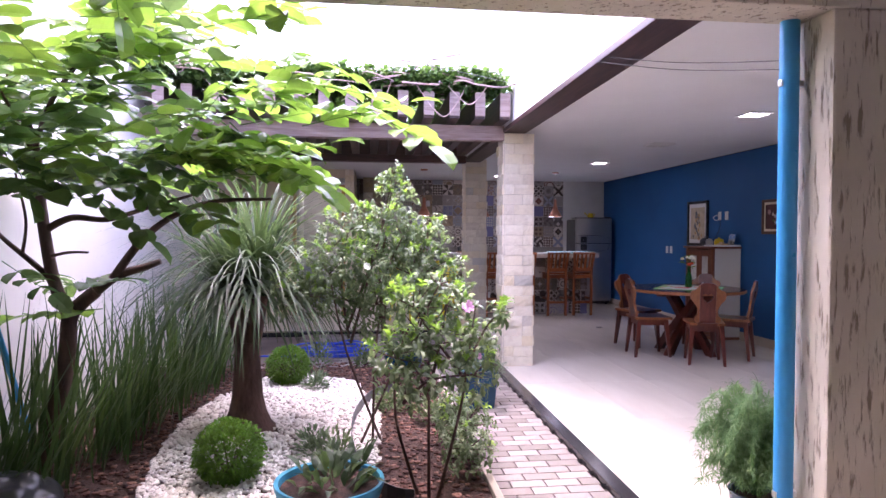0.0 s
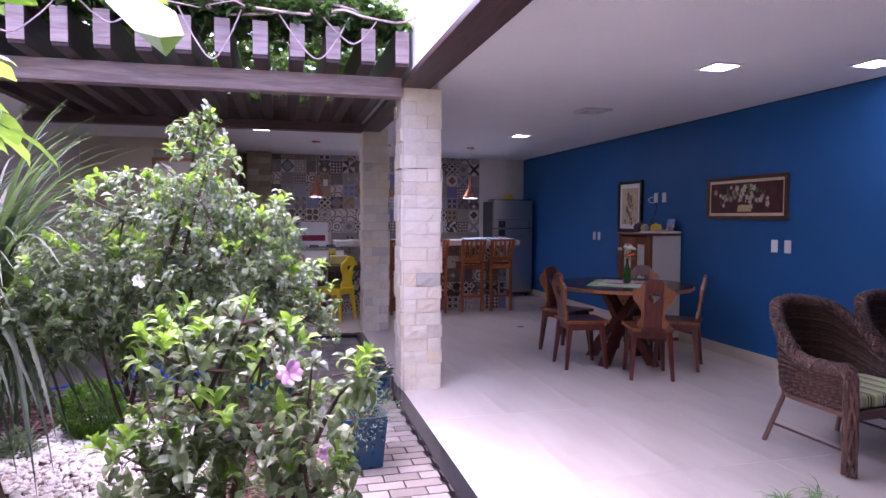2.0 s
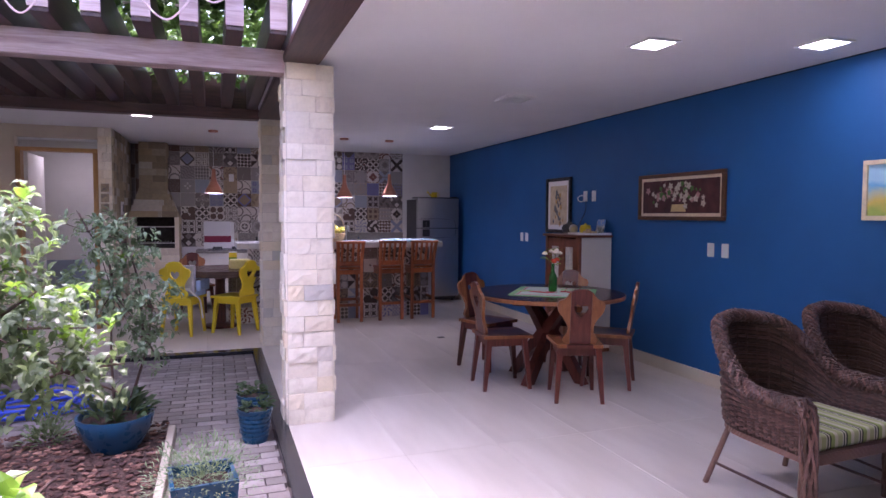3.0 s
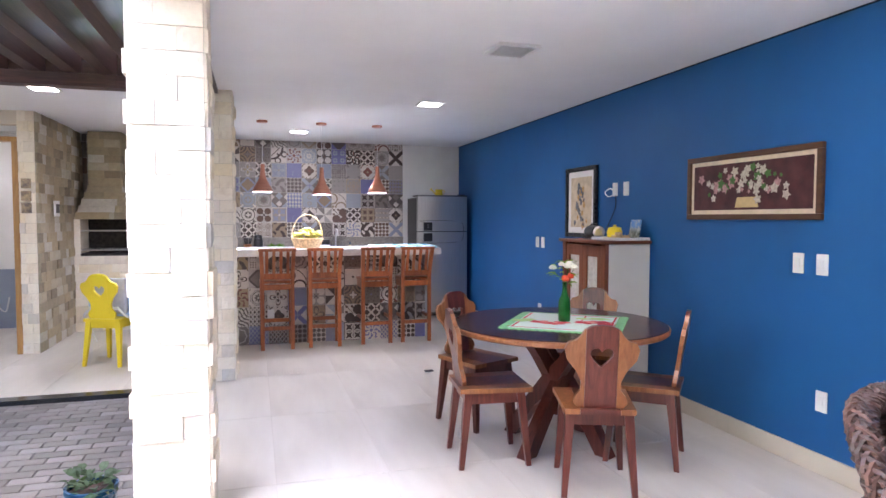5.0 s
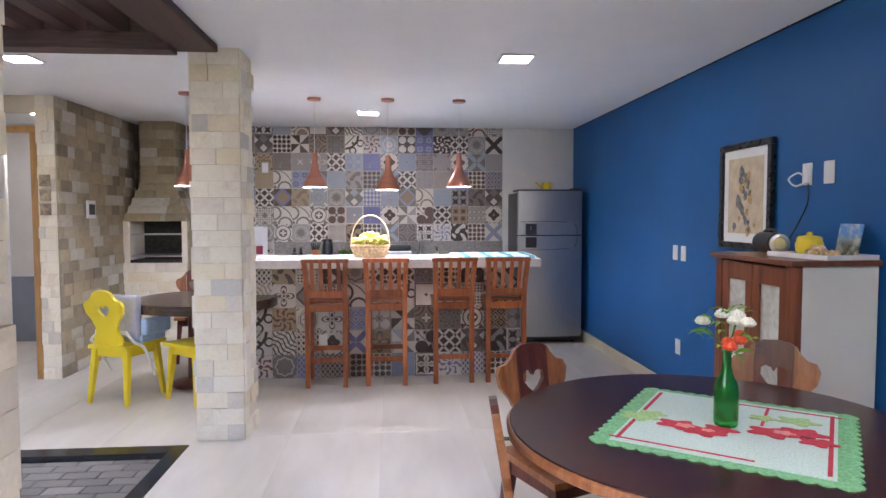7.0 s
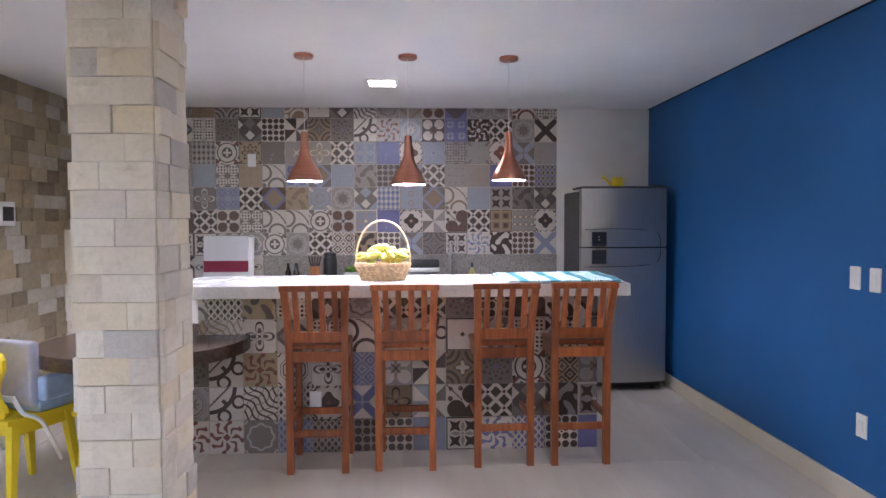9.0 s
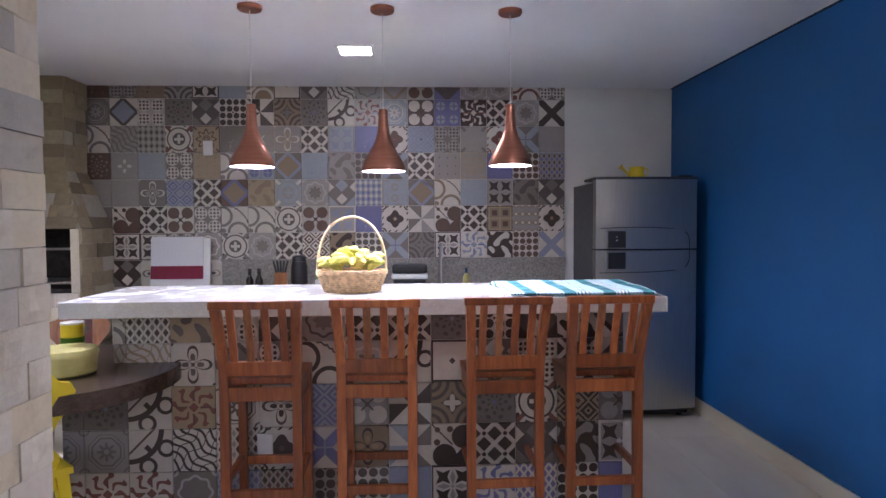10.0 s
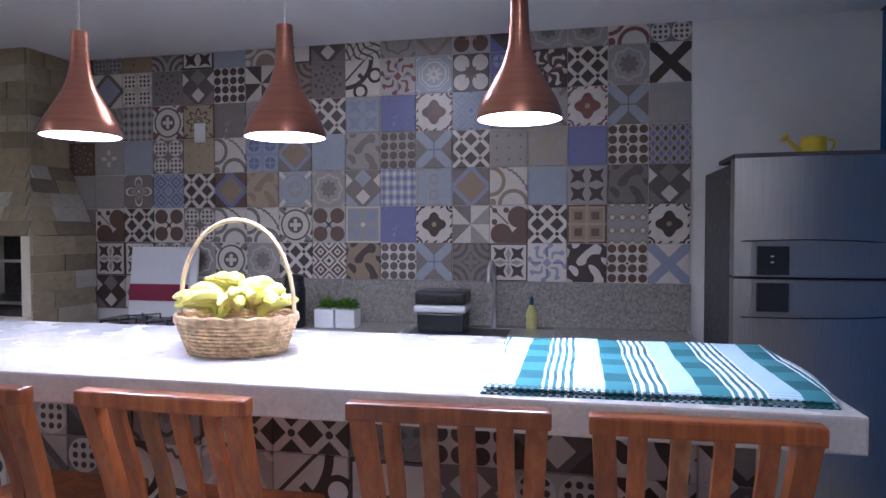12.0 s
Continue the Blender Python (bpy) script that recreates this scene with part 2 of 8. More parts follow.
k = Kit("clay_paver", 0.85)
c = k.ramp(k.per_object(), [(0.0, (0.155, 0.136, 0.122)), (0.5, (0.215, 0.190, 0.172)), (1.0, (0.285, 0.258, 0.237))])
k.color(k.mix(k.ramp(k.noise(14, 5, 0.65), [(0.45, 0.0), (0.7, 0.5)]), c, (0.16, 0.12, 0.10)))
k.bump(k.noise(70, 5, 0.7), 0.5, 0.006)
M["paver"] = k.mat
k = Kit("concrete_top", 0.3)
c = k.ramp(k.noise(5, 7, 0.65), [(0.3, (0.52, 0.50, 0.465)), (0.7, (0.66, 0.64, 0.61))])
k.color(k.mix(0.25, c, k.ramp(k.noise(90, 3), [(0.35, 0.6), (0.6, 1.0)]), "MULTIPLY"))
k.rough(k.ramp(k.noise(7, 3), [(0.3, 0.18), (0.7, 0.34)]))
M["bar_top"] = k.mat
k = Kit("grey_granite", 0.22)
k.color(k.ramp(k.noise(70, 5, 0.7), [(0.3, (0.16, 0.145, 0.125)), (0.7, (0.40, 0.375, 0.34))]))
M["grey_granite"] = k.mat
k = Kit("wicker", 0.38)
w = k.n("ShaderNodeTexWave", wave_type="BANDS", bands_direction="DIAGONAL")
w.inputs["Scale"].default_value = 22
w.inputs["Distortion"].default_value = 2.0
k.l(k.coord.outputs["Object"], w.inputs["Vector"])
k.color(k.ramp(k.per_island(), [(0.0, (0.045, 0.022, 0.016)), (0.5, (0.10, 0.05, 0.038)), (1.0, (0.20, 0.105, 0.08))]))
k.bump(w.outputs["Fac"], 0.4, 0.004)
M["wicker"] = k.mat
k = Kit("wicker_piece", 0.5)
c = k.ramp(k.per_object(), [(0.0, (0.06, 0.028, 0.021)), (0.5, (0.12, 0.06, 0.045)), (1.0, (0.20, 0.105, 0.08))])
k.color(k.mix(0.6, c, k.ramp(k.noise(35, 3), [(0.35, 0.35), (0.65, 1.0)]), "MULTIPLY"))
M["wicker_piece"] = k.mat
k = Kit("clear_glass", 0.03)
k.b.inputs["Transmission Weight"].default_value = 1.0
k.color((0.9, 0.95, 0.95))
M["glass"] = k.mat
k = Kit("green_bottle_glass", 0.05)
k.b.inputs["Transmission Weight"].default_value = 0.75
k.color((0.03, 0.42, 0.06))
M["bottle"] = k.mat
# clear cabinet panes; the lit inside's pale look is put into their colour
k = Kit("paled_clear_glass", 0.45)
k.b.inputs["Transmission Weight"].default_value = 0.45
k.color(k.ramp(k.noise(30, 4, 0.6), [(0.4, (0.62, 0.62, 0.56)), (0.6, (0.80, 0.80, 0.74))]))
M["glass_paled"] = k.mat
M["print_paper"] = plain("tan_print_paper", (0.55, 0.45, 0.31), 0.7, var=0.18, scale=14)
M["print_grey"] = plain("grey_print_ink", (0.14, 0.14, 0.145), 0.7, var=0.6, scale=45)
M["print_ochre"] = plain("ochre_print_ink", (0.46, 0.27, 0.10), 0.7, var=0.5, scale=45)
def glow(name, c, strength):
    k = Kit(name, 0.5)
    k.color(c)
    k.b.inputs["Emission Color"].default_value = rgb(c)
    k.b.inputs["Emission Strength"].default_value = strength
    return k.mat
M["led"] = glow("led_panel_light", (1.0, 0.98, 0.96), 2.0)
M["bulb"] = glow("bulb_light", (0.86, 0.88, 1.0), 6.0)
M["cloth_green"] = plain("green_crochet", (0.22, 0.52, 0.24), 0.9, scale=120, var=0.3)
M["cloth_white"] = plain("mint_crochet", (0.62, 0.74, 0.66), 0.9, scale=150, var=0.15)
M["towel_white"] = plain("white_cotton", (0.74, 0.73, 0.74), 0.9, scale=120, var=0.06)
M["detergent"] = plain("pale_yellow_detergent", (0.48, 0.44, 0.16), 0.3)
M["cloth_red"] = plain("red_crochet", (0.56, 0.045, 0.065), 0.9, scale=120, var=0.3)
M["cloth_leaf"] = plain("light_green_crochet", (0.42, 0.62, 0.25), 0.9, scale=120, var=0.3)
M["cloth_wine"] = plain("wine_cloth", (0.25, 0.03, 0.06), 0.9, scale=120)
M["stem"] = plain("flower_stem", (0.06, 0.16, 0.03), 0.6)
M["petal_white"] = plain("white_petal", (0.80, 0.79, 0.66), 0.7, var=0.08)
M["paint_white"] = plain("painted_white", (0.50, 0.46, 0.36), 0.7, var=0.3, scale=60)
M["paint_rose"] = plain("painted_rose", (0.42, 0.24, 0.22), 0.7, var=0.3, scale=60)
M["petal_red"] = plain("orange_red_petal", (0.75, 0.09, 0.03), 0.7)
M["petal_pink"] = plain("pink_petal", (0.74, 0.42, 0.66), 0.7)
M["cloth_pink"] = plain("pink_crochet", (0.78, 0.30, 0.26), 0.9, scale=120, var=0.2)
M["basket"] = plain("wicker_cane", (0.58, 0.40, 0.21), 0.55, var=0.45, scale=40)
M["basket_pale"] = plain("pale_cane", (0.62, 0.47, 0.27), 0.5, var=0.2, scale=40)
k = Kit("banana_skin", 0.45)
k.color(k.ramp(k.per_object(), [(0.0, (0.60, 0.64, 0.12)), (0.35, (0.78, 0.72, 0.16)), (1.0, (0.86, 0.72, 0.18))]))
M["banana"] = k.mat
k = Kit("photo_card", 0.3)
sp = k.n("ShaderNodeSeparateXYZ")
k.l(k.coord.outputs["Generated"], sp.inputs[0])
k.color(k.mix(k.ramp(k.noise(22, 4), [(0.45, 0.0), (0.6, 0.8)]), k.ramp(sp.outputs["Z"], [(0.3, (0.09, 0.10, 0.06)), (0.5, (0.30, 0.34, 0.36)), (0.62, (0.10, 0.28, 0.62))]), (0.55, 0.55, 0.5)))
M["photo"] = k.mat
k = Kit("painted_print", 0.6)
k.color(k.ramp(k.noise(13, 5, 0.7), [(0.3, (0.06, 0.07, 0.11)), (0.45, (0.22, 0.17, 0.12)), (0.6, (0.45, 0.34, 0.20)), (0.75, (0.60, 0.52, 0.40))]))
M["print"] = k.mat
k = Kit("painted_landscape", 0.6)
sp = k.n("ShaderNodeSeparateXYZ")
k.l(k.coord.outputs["Generated"], sp.inputs[0])
q = k.math("ADD", sp.outputs["Z"], k.math("MULTIPLY", k.noise(9, 4), 0.5))
k.color(k.ramp(q, [(0.3, (0.30, 0.42, 0.08)), (0.5, (0.62, 0.50, 0.10)), (0.7, (0.45, 0.52, 0.42)), (0.85, (0.12, 0.42, 0.72)), (1.0, (0.35, 0.62, 0.80))]))
M["landscape"] = k.mat
M["maroon"] = plain("maroon_canvas", (0.065, 0.016, 0.016), 0.6, scale=9, var=0.4)
M["gold_cream"] = plain("cream_gilt", (0.70, 0.60, 0.42), 0.45, scale=30)
M["dark_glass"] = plain("dark_bottle", (0.02, 0.012, 0.008), 0.15)
k = Kit("striped_towel", 0.9)
sp = k.n("ShaderNodeSeparateXYZ")
k.l(k.coord.outputs["Object"], sp.inputs[0])
wob = k.math("MULTIPLY", k.noise(9, 2), 0.012)
tx = k.math("ADD", sp.outputs["X"], wob)
fx = k.math("FRACT", k.math("MULTIPLY", tx, 1 / 0.19))
blocks = k.math("GREATER_THAN", k.math("SINE", k.math("MULTIPLY", sp.outputs["Y"], 38.0)), 0.1)
teal = k.mix(blocks, (0.05, 0.24, 0.27), (0.02, 0.14, 0.16))
weft = k.math("GREATER_THAN", k.math("SINE", k.math("MULTIPLY", sp.outputs["Y"], 620.0)), 0.0)
pale = k.mix(k.math("MULTIPLY", weft, 0.55), (0.36, 0.60, 0.68), (0.84, 0.90, 0.90))
c = k.mix(k.math("GREATER_THAN", fx, 0.68), teal, pale)
lines = k.math("GREATER_THAN", k.math("SINE", k.math("MULTIPLY", fx, 67.0)), -0.15)
zone = k.math("MULTIPLY", k.math("GREATER_THAN", fx, 0.30), k.math("LESS_THAN", fx, 0.68))
c = k.mix(k.math("MULTIPLY", zone, lines), c, (0.86, 0.90, 0.89))
chk = k.n("ShaderNodeTexChecker")
chk.inputs["Scale"].default_value = 130
k.l(k.coord.outputs["Object"], chk.inputs["Vector"])
rim = k.math("MULTIPLY", k.math("LESS_THAN", sp.outputs["Y"], 11.02), chk.outputs["Fac"])
k.color(k.mix(rim, c, (0.02, 0.05, 0.07)))
k.bump(k.noise(400, 2), 0.3, 0.002)
M["towel"] = k.mat
M["soot"] = plain("sooty_brick", (0.035, 0.028, 0.024), 0.95, var=0.5)
M["honey"] = wood("honey_wood", (0.42, 0.20, 0.05), (0.60, 0.33, 0.10), 0.4)
M["bluegrey"] = painted("bluegrey_tile", (0.30, 0.34, 0.42), 0.3, 0.15)
M["ceramic"] = plain("white_ceramic", (0.80, 0.80, 0.79), 0.12, var=0.02)
M["babyblue"] = plain("pale_blue_plastic", (0.38, 0.52, 0.74), 0.45)
M["babygrey"] = plain("grey_lilac_fabric", (0.42, 0.42, 0.50), 0.8)
M["tin_yellow"] = plain("pale_yellow_plastic", (0.62, 0.55, 0.20), 0.4)
M["faded_wood"] = wood("faded_pinkish_timber", (0.30, 0.20, 0.19), (0.52, 0.40, 0.37), 0.75, axis=0, vary=0.2)
M["vine_stem"] = plain("dry_vine_stem", (0.42, 0.30, 0.28), 0.8, var=0.3)
M["hose_blue"] = plain("blue_hose", (0.02, 0.07, 0.55), 0.4)
M["leaf_new2"] = leafy("fern_leaf", (0.09, 0.19, 0.07), (0.14, 0.27, 0.11), (0.23, 0.37, 0.17), 0.5, 0.25)
k = Kit("striped_cushion", 0.9)
sp = k.n("ShaderNodeSeparateXYZ")
k.l(k.coord.outputs["Object"], sp.inputs[0])
fx = k.math("FRACT", k.math("MULTIPLY", sp.outputs["X"], 1 / 0.11))
c = k.ramp(fx, [(0.0, (0.42, 0.46, 0.22)), (0.28, (0.62, 0.62, 0.45)), (0.34, (0.02, 0.03, 0.02)), (0.42, (0.62, 0.62, 0.45)), (0.5, (0.02, 0.03, 0.02)), (0.58, (0.30, 0.38, 0.12)), (0.8, (0.60, 0.60, 0.42))])
for n_ in k.t.nodes:
    if n_.bl_idname == "ShaderNodeValToRGB":
        n_.color_ramp.interpolation = "CONSTANT"
k.color(c)
M["stripes"] = k.mat

# ---- mesh kit ----
def box(bm, x0, x1, y0, y1, z0, z1, m=None):
    """Adds a box between two corners; m places it."""
    vs = [bm.verts.new((x, y, z)) for z in (z0, z1) for x, y in ((x0, y0), (x1, y0), (x1, y1), (x0, y1))]
    if m is not None:
        for v in vs:
            v.co = m @ v.co
    for f in ((3, 2, 1, 0), (4, 5, 6, 7), (0, 1, 5, 4), (1, 2, 6, 5), (2, 3, 7, 6), (3, 0, 4, 7)):
        bm.faces.new([vs[i] for i in f])
    return vs


def soften(bm, width=0.004, segments=2):
    bmesh.ops.bevel(bm, geom=bm.edges[:], offset=width, segments=segments, affect="EDGES", profile=0.6, clamp_overlap=True)
    return bm


def bbox(x0, x1, y0, y1, z0, z1, bevel=0.004, segments=2, m=None):
    bm = bmesh.new()
    box(bm, x0, x1, y0, y1, z0, z1)
    if bevel:
        soften(bm, bevel, segments)
    if m is not None:
        bm.transform(m)
    return bm


def smooth(me, angle=40):
    for p in me.polygons:
        p.use_smooth = True
    me.set_sharp_from_angle(angle=radians(angle))


def mesh_of(name, bm, material, shade=None):
    bmesh.ops.recalc_face_normals(bm, faces=bm.faces[:])
    me = bpy.data.meshes.new(name)
    bm.to_mesh(me)
    bm.free()
    for mt in material if isinstance(material, (list, tuple)) else [material]:
        me.materials.append(mt)
    if shade:
        smooth(me, shade)
    return me


def part(name, bm, material, parent, label="", shade=None, m=None):
    ob = new(name, mesh_of(name, bm, material, shade))
    ob.parent = parent
    if m is not None:
        ob.matrix_basis = m
    return tagged(ob, label)


def solid(name, bm, material, label, category, kind="", group="", shade=None, m=None):
    ob = new(name, mesh_of(name, bm, material, shade))
    if m is not None:
        ob.matrix_basis = m
    return tagged(ob, label, category, group, kind)


def thing(name, label, category, m=None, group="", kind=""):
    ob = new(name)
    ob.empty_display_size = 0.1
    if m is not None:
        ob.matrix_basis = m
    return tagged(ob, label, category, group, kind)


def lathe(profile, segments=28, bm=None, m=None, cap=True):
    """Turns (radius, height) pairs round z."""
    bm = bm or bmesh.new()
    rings = []
    for r, z in profile:
        ring = []
        for i in range(segments):
            a = 2 * math.pi * i / segments
            co = Vector((r * math.cos(a), r * math.sin(a), z))
            ring.append(bm.verts.new(m @ co if m is not None else co))
        rings.append(ring)
    for a, b in zip(rings, rings[1:]):
        for i in range(segments):
            j = (i + 1) % segments
            bm.faces.new((a[i], a[j], b[j], b[i]))
    if cap:
        bm.faces.new(rings[0][::-1])
        bm.faces.new(rings[-1])
    return bm


def tube(bm, pts, radius, sides=8, taper=None, cap=True):
    """Sweeps a round section along points; taper gives the end radius."""
    pts = [Vector(p) for p in pts]
    rings, n = [], len(pts)
    for i, p in enumerate(pts):
        d = (pts[min(i + 1, n - 1)] - pts[max(i - 1, 0)]).normalized()
        u = d.orthogonal().normalized() if i == 0 else (rings_u - d * rings_u.dot(d)).normalized()
        rings_u = u
        w = d.cross(u)
        r = radius if taper is None else radius + (taper - radius) * i / (n - 1)
        rings.append([bm.verts.new(p + r * (math.cos(2 * math.pi * j / sides) * u + math.sin(2 * math.pi * j / sides) * w)) for j in range(sides)])
    for a, b in zip(rings, rings[1:]):
        for j in range(sides):
            bm.faces.new((a[j], a[(j + 1) % sides], b[(j + 1) % sides], b[j]))
    if cap:
        bm.faces.new(rings[0][::-1])
        bm.faces.new(rings[-1])
    return bm


def extrude(outline, z0, z1, bm=None, m=None):
    """A prism over an outline of (x, y)."""
    bm = bm or bmesh.new()
    lo = [bm.verts.new((x, y, z0)) for x, y in outline]
    hi = [bm.verts.new((x, y, z1)) for x, y in outline]
    if m is not None:
        for v in lo + hi:
            v.co = m @ v.co
    n = len(outline)
    bm.faces.new(lo[::-1])
    bm.faces.new(hi)
    for i in range(n):
        bm.faces.new((lo[i], lo[(i + 1) % n], hi[(i + 1) % n], hi[i]))
    return bm


def curve(pts, steps=8):
    """A smooth line through points."""
    pts = [Vector(p) for p in pts]
    out = []
    for i in range(len(pts) - 1):
        p0, p1, p2, p3 = pts[max(i - 1, 0)], pts[i], pts[i + 1], pts[min(i + 2, len(pts) - 1)]
        for s in range(steps):
            t = s / steps
            out.append(0.5 * (2 * p1 + (p2 - p0) * t + (2 * p0 - 5 * p1 + 4 * p2 - p3) * t * t + (3 * p1 - p0 - 3 * p2 + p3) * t ** 3))
    out.append(pts[-1])
    return out


def leaf(V, F, at, way, length, width, rnd, fold=0.25, droop=0.25, oval=False):
    """Appends one folded, pointed leaf to vertex and face lists."""
    d = Vector(way).normalized()
    side = d.cross(Vector((rnd.uniform(-0.5, 0.5), rnd.uniform(-0.5, 0.5), 1))).normalized()
    up = side.cross(d)
    n = len(V)
    oval_rows = ((0.0, 0.3, 0.0), (0.18, 0.85, 0.03), (0.5, 1.0, 0.05), (0.84, 0.74, 0.0), (1.0, 0.0, -droop))
    rows = oval_rows if oval else ((0.0, 0.12, 0.0), (0.35, 1.0, 0.06), (0.7, 0.8, 0.0), (1.0, 0.0, -droop))
    for t, w, h in rows:
        c = at + d * (length * t) + up * (length * h)
        if w > 0:
            V.append(c - side * (width * w) + up * (width * fold * w))
            V.append(c)
            V.append(c + side * (width * w) + up * (width * fold * w))
        else:
            V.append(c)
    for a in range(0, 3 * (len(rows) - 2), 3):
        F.append((n + a, n + a + 1, n + a + 4, n + a + 3))
        F.append((n + a + 1, n + a + 2, n + a + 5, n + a + 4))
    e = n + 3 * (len(rows) - 2)
    F.append((e, e + 1, e + 3))
    F.append((e + 1, e + 2, e + 3))


def blade(V, F, pts, width):
    """Appends a strap leaf along points, tapering to its tip."""
    n0, n = len(V), len(pts)
    for i, p in enumerate(pts):
        d = (pts[min(i + 1, n - 1)] - pts[max(i - 1, 0)])
        s = d.cross(Vector((0, 0, 1)))
        s = s.normalized() if s.length > 1e-6 else Vector((1, 0, 0))
        w = width * (0.55 + 0.45 * min(1, i / 2)) * (1 - (i / (n - 1)) ** 3) + 0.0006
        V.append(p - s * w)
        V.append(p + s * w)
    for i in range(n - 1):
        a = n0 + 2 * i
        F.append((a, a + 1, a + 3, a + 2))


def leaf_mesh(name, V, F, material):
    me = bpy.data.meshes.new(name)
    me.from_pydata([tuple(v) for v in V], [], F)
    me.materials.append(material)
    return me


def leaf_part(name, V, F, material, parent, label=""):
    ob = new(name, leaf_mesh(name, V, F, material))
    ob.parent = parent
    return tagged(ob, label)


# ---- structure ----
XW, YB, H = 5.175, 13.145, 2.48        # blue wall, tiled back wall, ceiling
XL, YG, PAVE = -1.85, 2.71, -0.05      # garden wall, garden's front end, pavers
XE = 1.70                              # patio floor's garden edge
YD, XS = 11.33, 0.06                    # bathroom door wall, stone-clad side wall

floor = solid("floor", bbox(XE, XW, 2.5, YB, -0.14, -0.0015, 0), M["grout"], "grout bed under pale porcelain floor tiles", "floor", "structure")
floor_k = solid("floor_kitchen", bbox(XL, XE, 9.55, YB, -0.14, -0.0015, 0), M["grout"], "grout bed under pale kitchen floor tiles", "floor", "structure")
solid("floor_entrance", bbox(-2.1, XW, -4, 2.5, -0.14, 0.0, 0), M["floor"], "pale tiled floor of the covered entrance", "floor", "structure")
solid("ground", bbox(-30, 30, -30, 40, -0.5, -0.145, 0), M["soil"], "bare earth round and under the house", "ground", "structure")
solid("wall_right", bbox(XW, XW + 0.18, -4, YB + 0.18, -0.14, 2.9, 0), M["blue_wall"], "long deep blue painted wall", "wall", "structure")
solid("wall_back", bbox(-2.1, XW, YB, YB + 0.18, -0.14, 2.9, 0), M["white_wall"], "white painted wall at the kitchen's back", "wall", "structure")
solid("wall_garden", bbox(XL - 0.18, XL, -4, YB, -0.14, 4.43, 0), M["garden_wall"], "tall pale rough-rendered garden wall", "wall", "structure")
solid("wall_front", bbox(-2.1, XW + 0.18, -4.18, -4, -0.14, 2.9, 0), M["beige"], "plain beige wall closing the entrance", "wall", "structure")
bm = bmesh.new()
box(bm, 1.74, XW, YG, YB, H, H + 0.34)
box(bm, XL, 1.74, 9.55, YB, H, H + 0.34)
solid("ceiling", bm, M["ceiling"], "flat white plaster ceiling of patio and kitchen", "ceiling", "structure")
solid("ceiling_entrance", bbox(-2.03, XW, -4, 2.5, 2.5, 2.8, 0), M["ceiling"], "white ceiling of the covered entrance", "ceiling", "structure")
solid("lintel", bbox(XL, XW, 2.5, YG, 2.2, 2.9, 0.01), M["render"], "beige textured lintel over the garden opening", "lintel", "structure")
solid("pillar", bbox(1.955, 2.27, 2.503, YG - 0.003, 0, 2.2, 0.012), M["render"], "beige pillar with scratched textured render", "pillar", "structure")
solid("edge_strip", bbox(1.605, XE, YG, 9.55, -0.14, 0.003, 0.004), M["granite"], "polished black granite edge of the patio floor", "edging", "structure")
solid("edge_strip_kitchen", bbox(XL, 1.605, 9.42, 9.55, -0.14, 0.003, 0.004), M["granite"], "black granite edge of the kitchen floor", "edging", "structure")
solid("baseboard", bbox(XW - 0.016, XW, YG, YB, 0.0, 0.11, 0.003), M["baseboard"], "beige porcelain baseboard along the blue wall", "baseboard", "structure")
# black strip on the wall paints the shade of the ceiling gap
solid("shadow_gap", bbox(XW - 0.012, XW, YG, YB, H - 0.007, H, 0), M["granite"], "thin black strip standing in for the shaded gap under the ceiling", "trim", "structure")
wall_stone = solid("wall_stone", bbox(-0.09, XS, YD, YB, 0, H, 0), M["mortar"], "mortar core of the stone-clad wall", "wall", "structure")
solid("wall_door", bbox(XL, -0.96, YD, YD + 0.14, 0, H, 0), M["beige"], "beige wall beside the bathroom door", "wall", "structure")
solid("wall_door_top", bbox(-0.96, -0.09, YD + 0.01, YD + 0.13, 2.34, H, 0), M["beige"], "beige wall above the bathroom fanlight", "wall", "structure")
solid("beam_edge", bbox(1.68, 1.92, YG, 9.55, 2.43, H - 0.004, 0.006), M["dark_wood"], "dark timber beam along the patio's ceiling edge", "beam", "structure")
solid("parapet", bbox(1.70, 1.738, YG, 9.55, H, 2.83, 0), M["ceiling"], "white plastered roof edge above the timber beam", "parapet", "structure")
solid("garden_bed", bbox(XL, 0.98, YG, 7.05, -0.14, 0.0, 0.03), M["soil"], "dark soil bed covered in bark chips", "garden bed", "structure")
paving = solid("paving", bbox(XL, 1.605, YG, 9.42, -0.14, PAVE - 0.012, 0), M["joint_sand"], "sandy joints under the grey-pink clay pavers", "paving", "structure")

# ---- columns, tiled wall, bar ----
column_a = solid("stone_column", bbox(1.70, 2.003, 6.885, 7.19, 0, 2.43, 0), M["mortar"], "square column clad in pale split stone, garden corner", "column", group="stone columns")
column_b = solid("stone_column", bbox(1.73, 2.025, 9.635, 9.94, 0, H, 0), M["mortar"], "square column clad in cream split stone, kitchen corner", "column", group="stone columns")
tile_wall = solid("wall_tiled", bbox(0.0, 4.303, YB - 0.004, YB, 0.92, H, 0), M["grout"], "grout bed of the patterned tile wall", "wall", "structure")
BAR_Y, BAR_X1 = 11.178, 4.125           # bar front and its free end
bm = bmesh.new()
box(bm, 1.654, BAR_X1 - 0.004, BAR_Y, 11.46, 0.0, 0.984)
box(bm, 1.404, 1.6535, BAR_Y, 11.46, 0.0, 3 * 0.2087)
bar = solid("bar_counter", bm, M["grout"], "bar counter clad in patterned encaustic tiles", "bar")
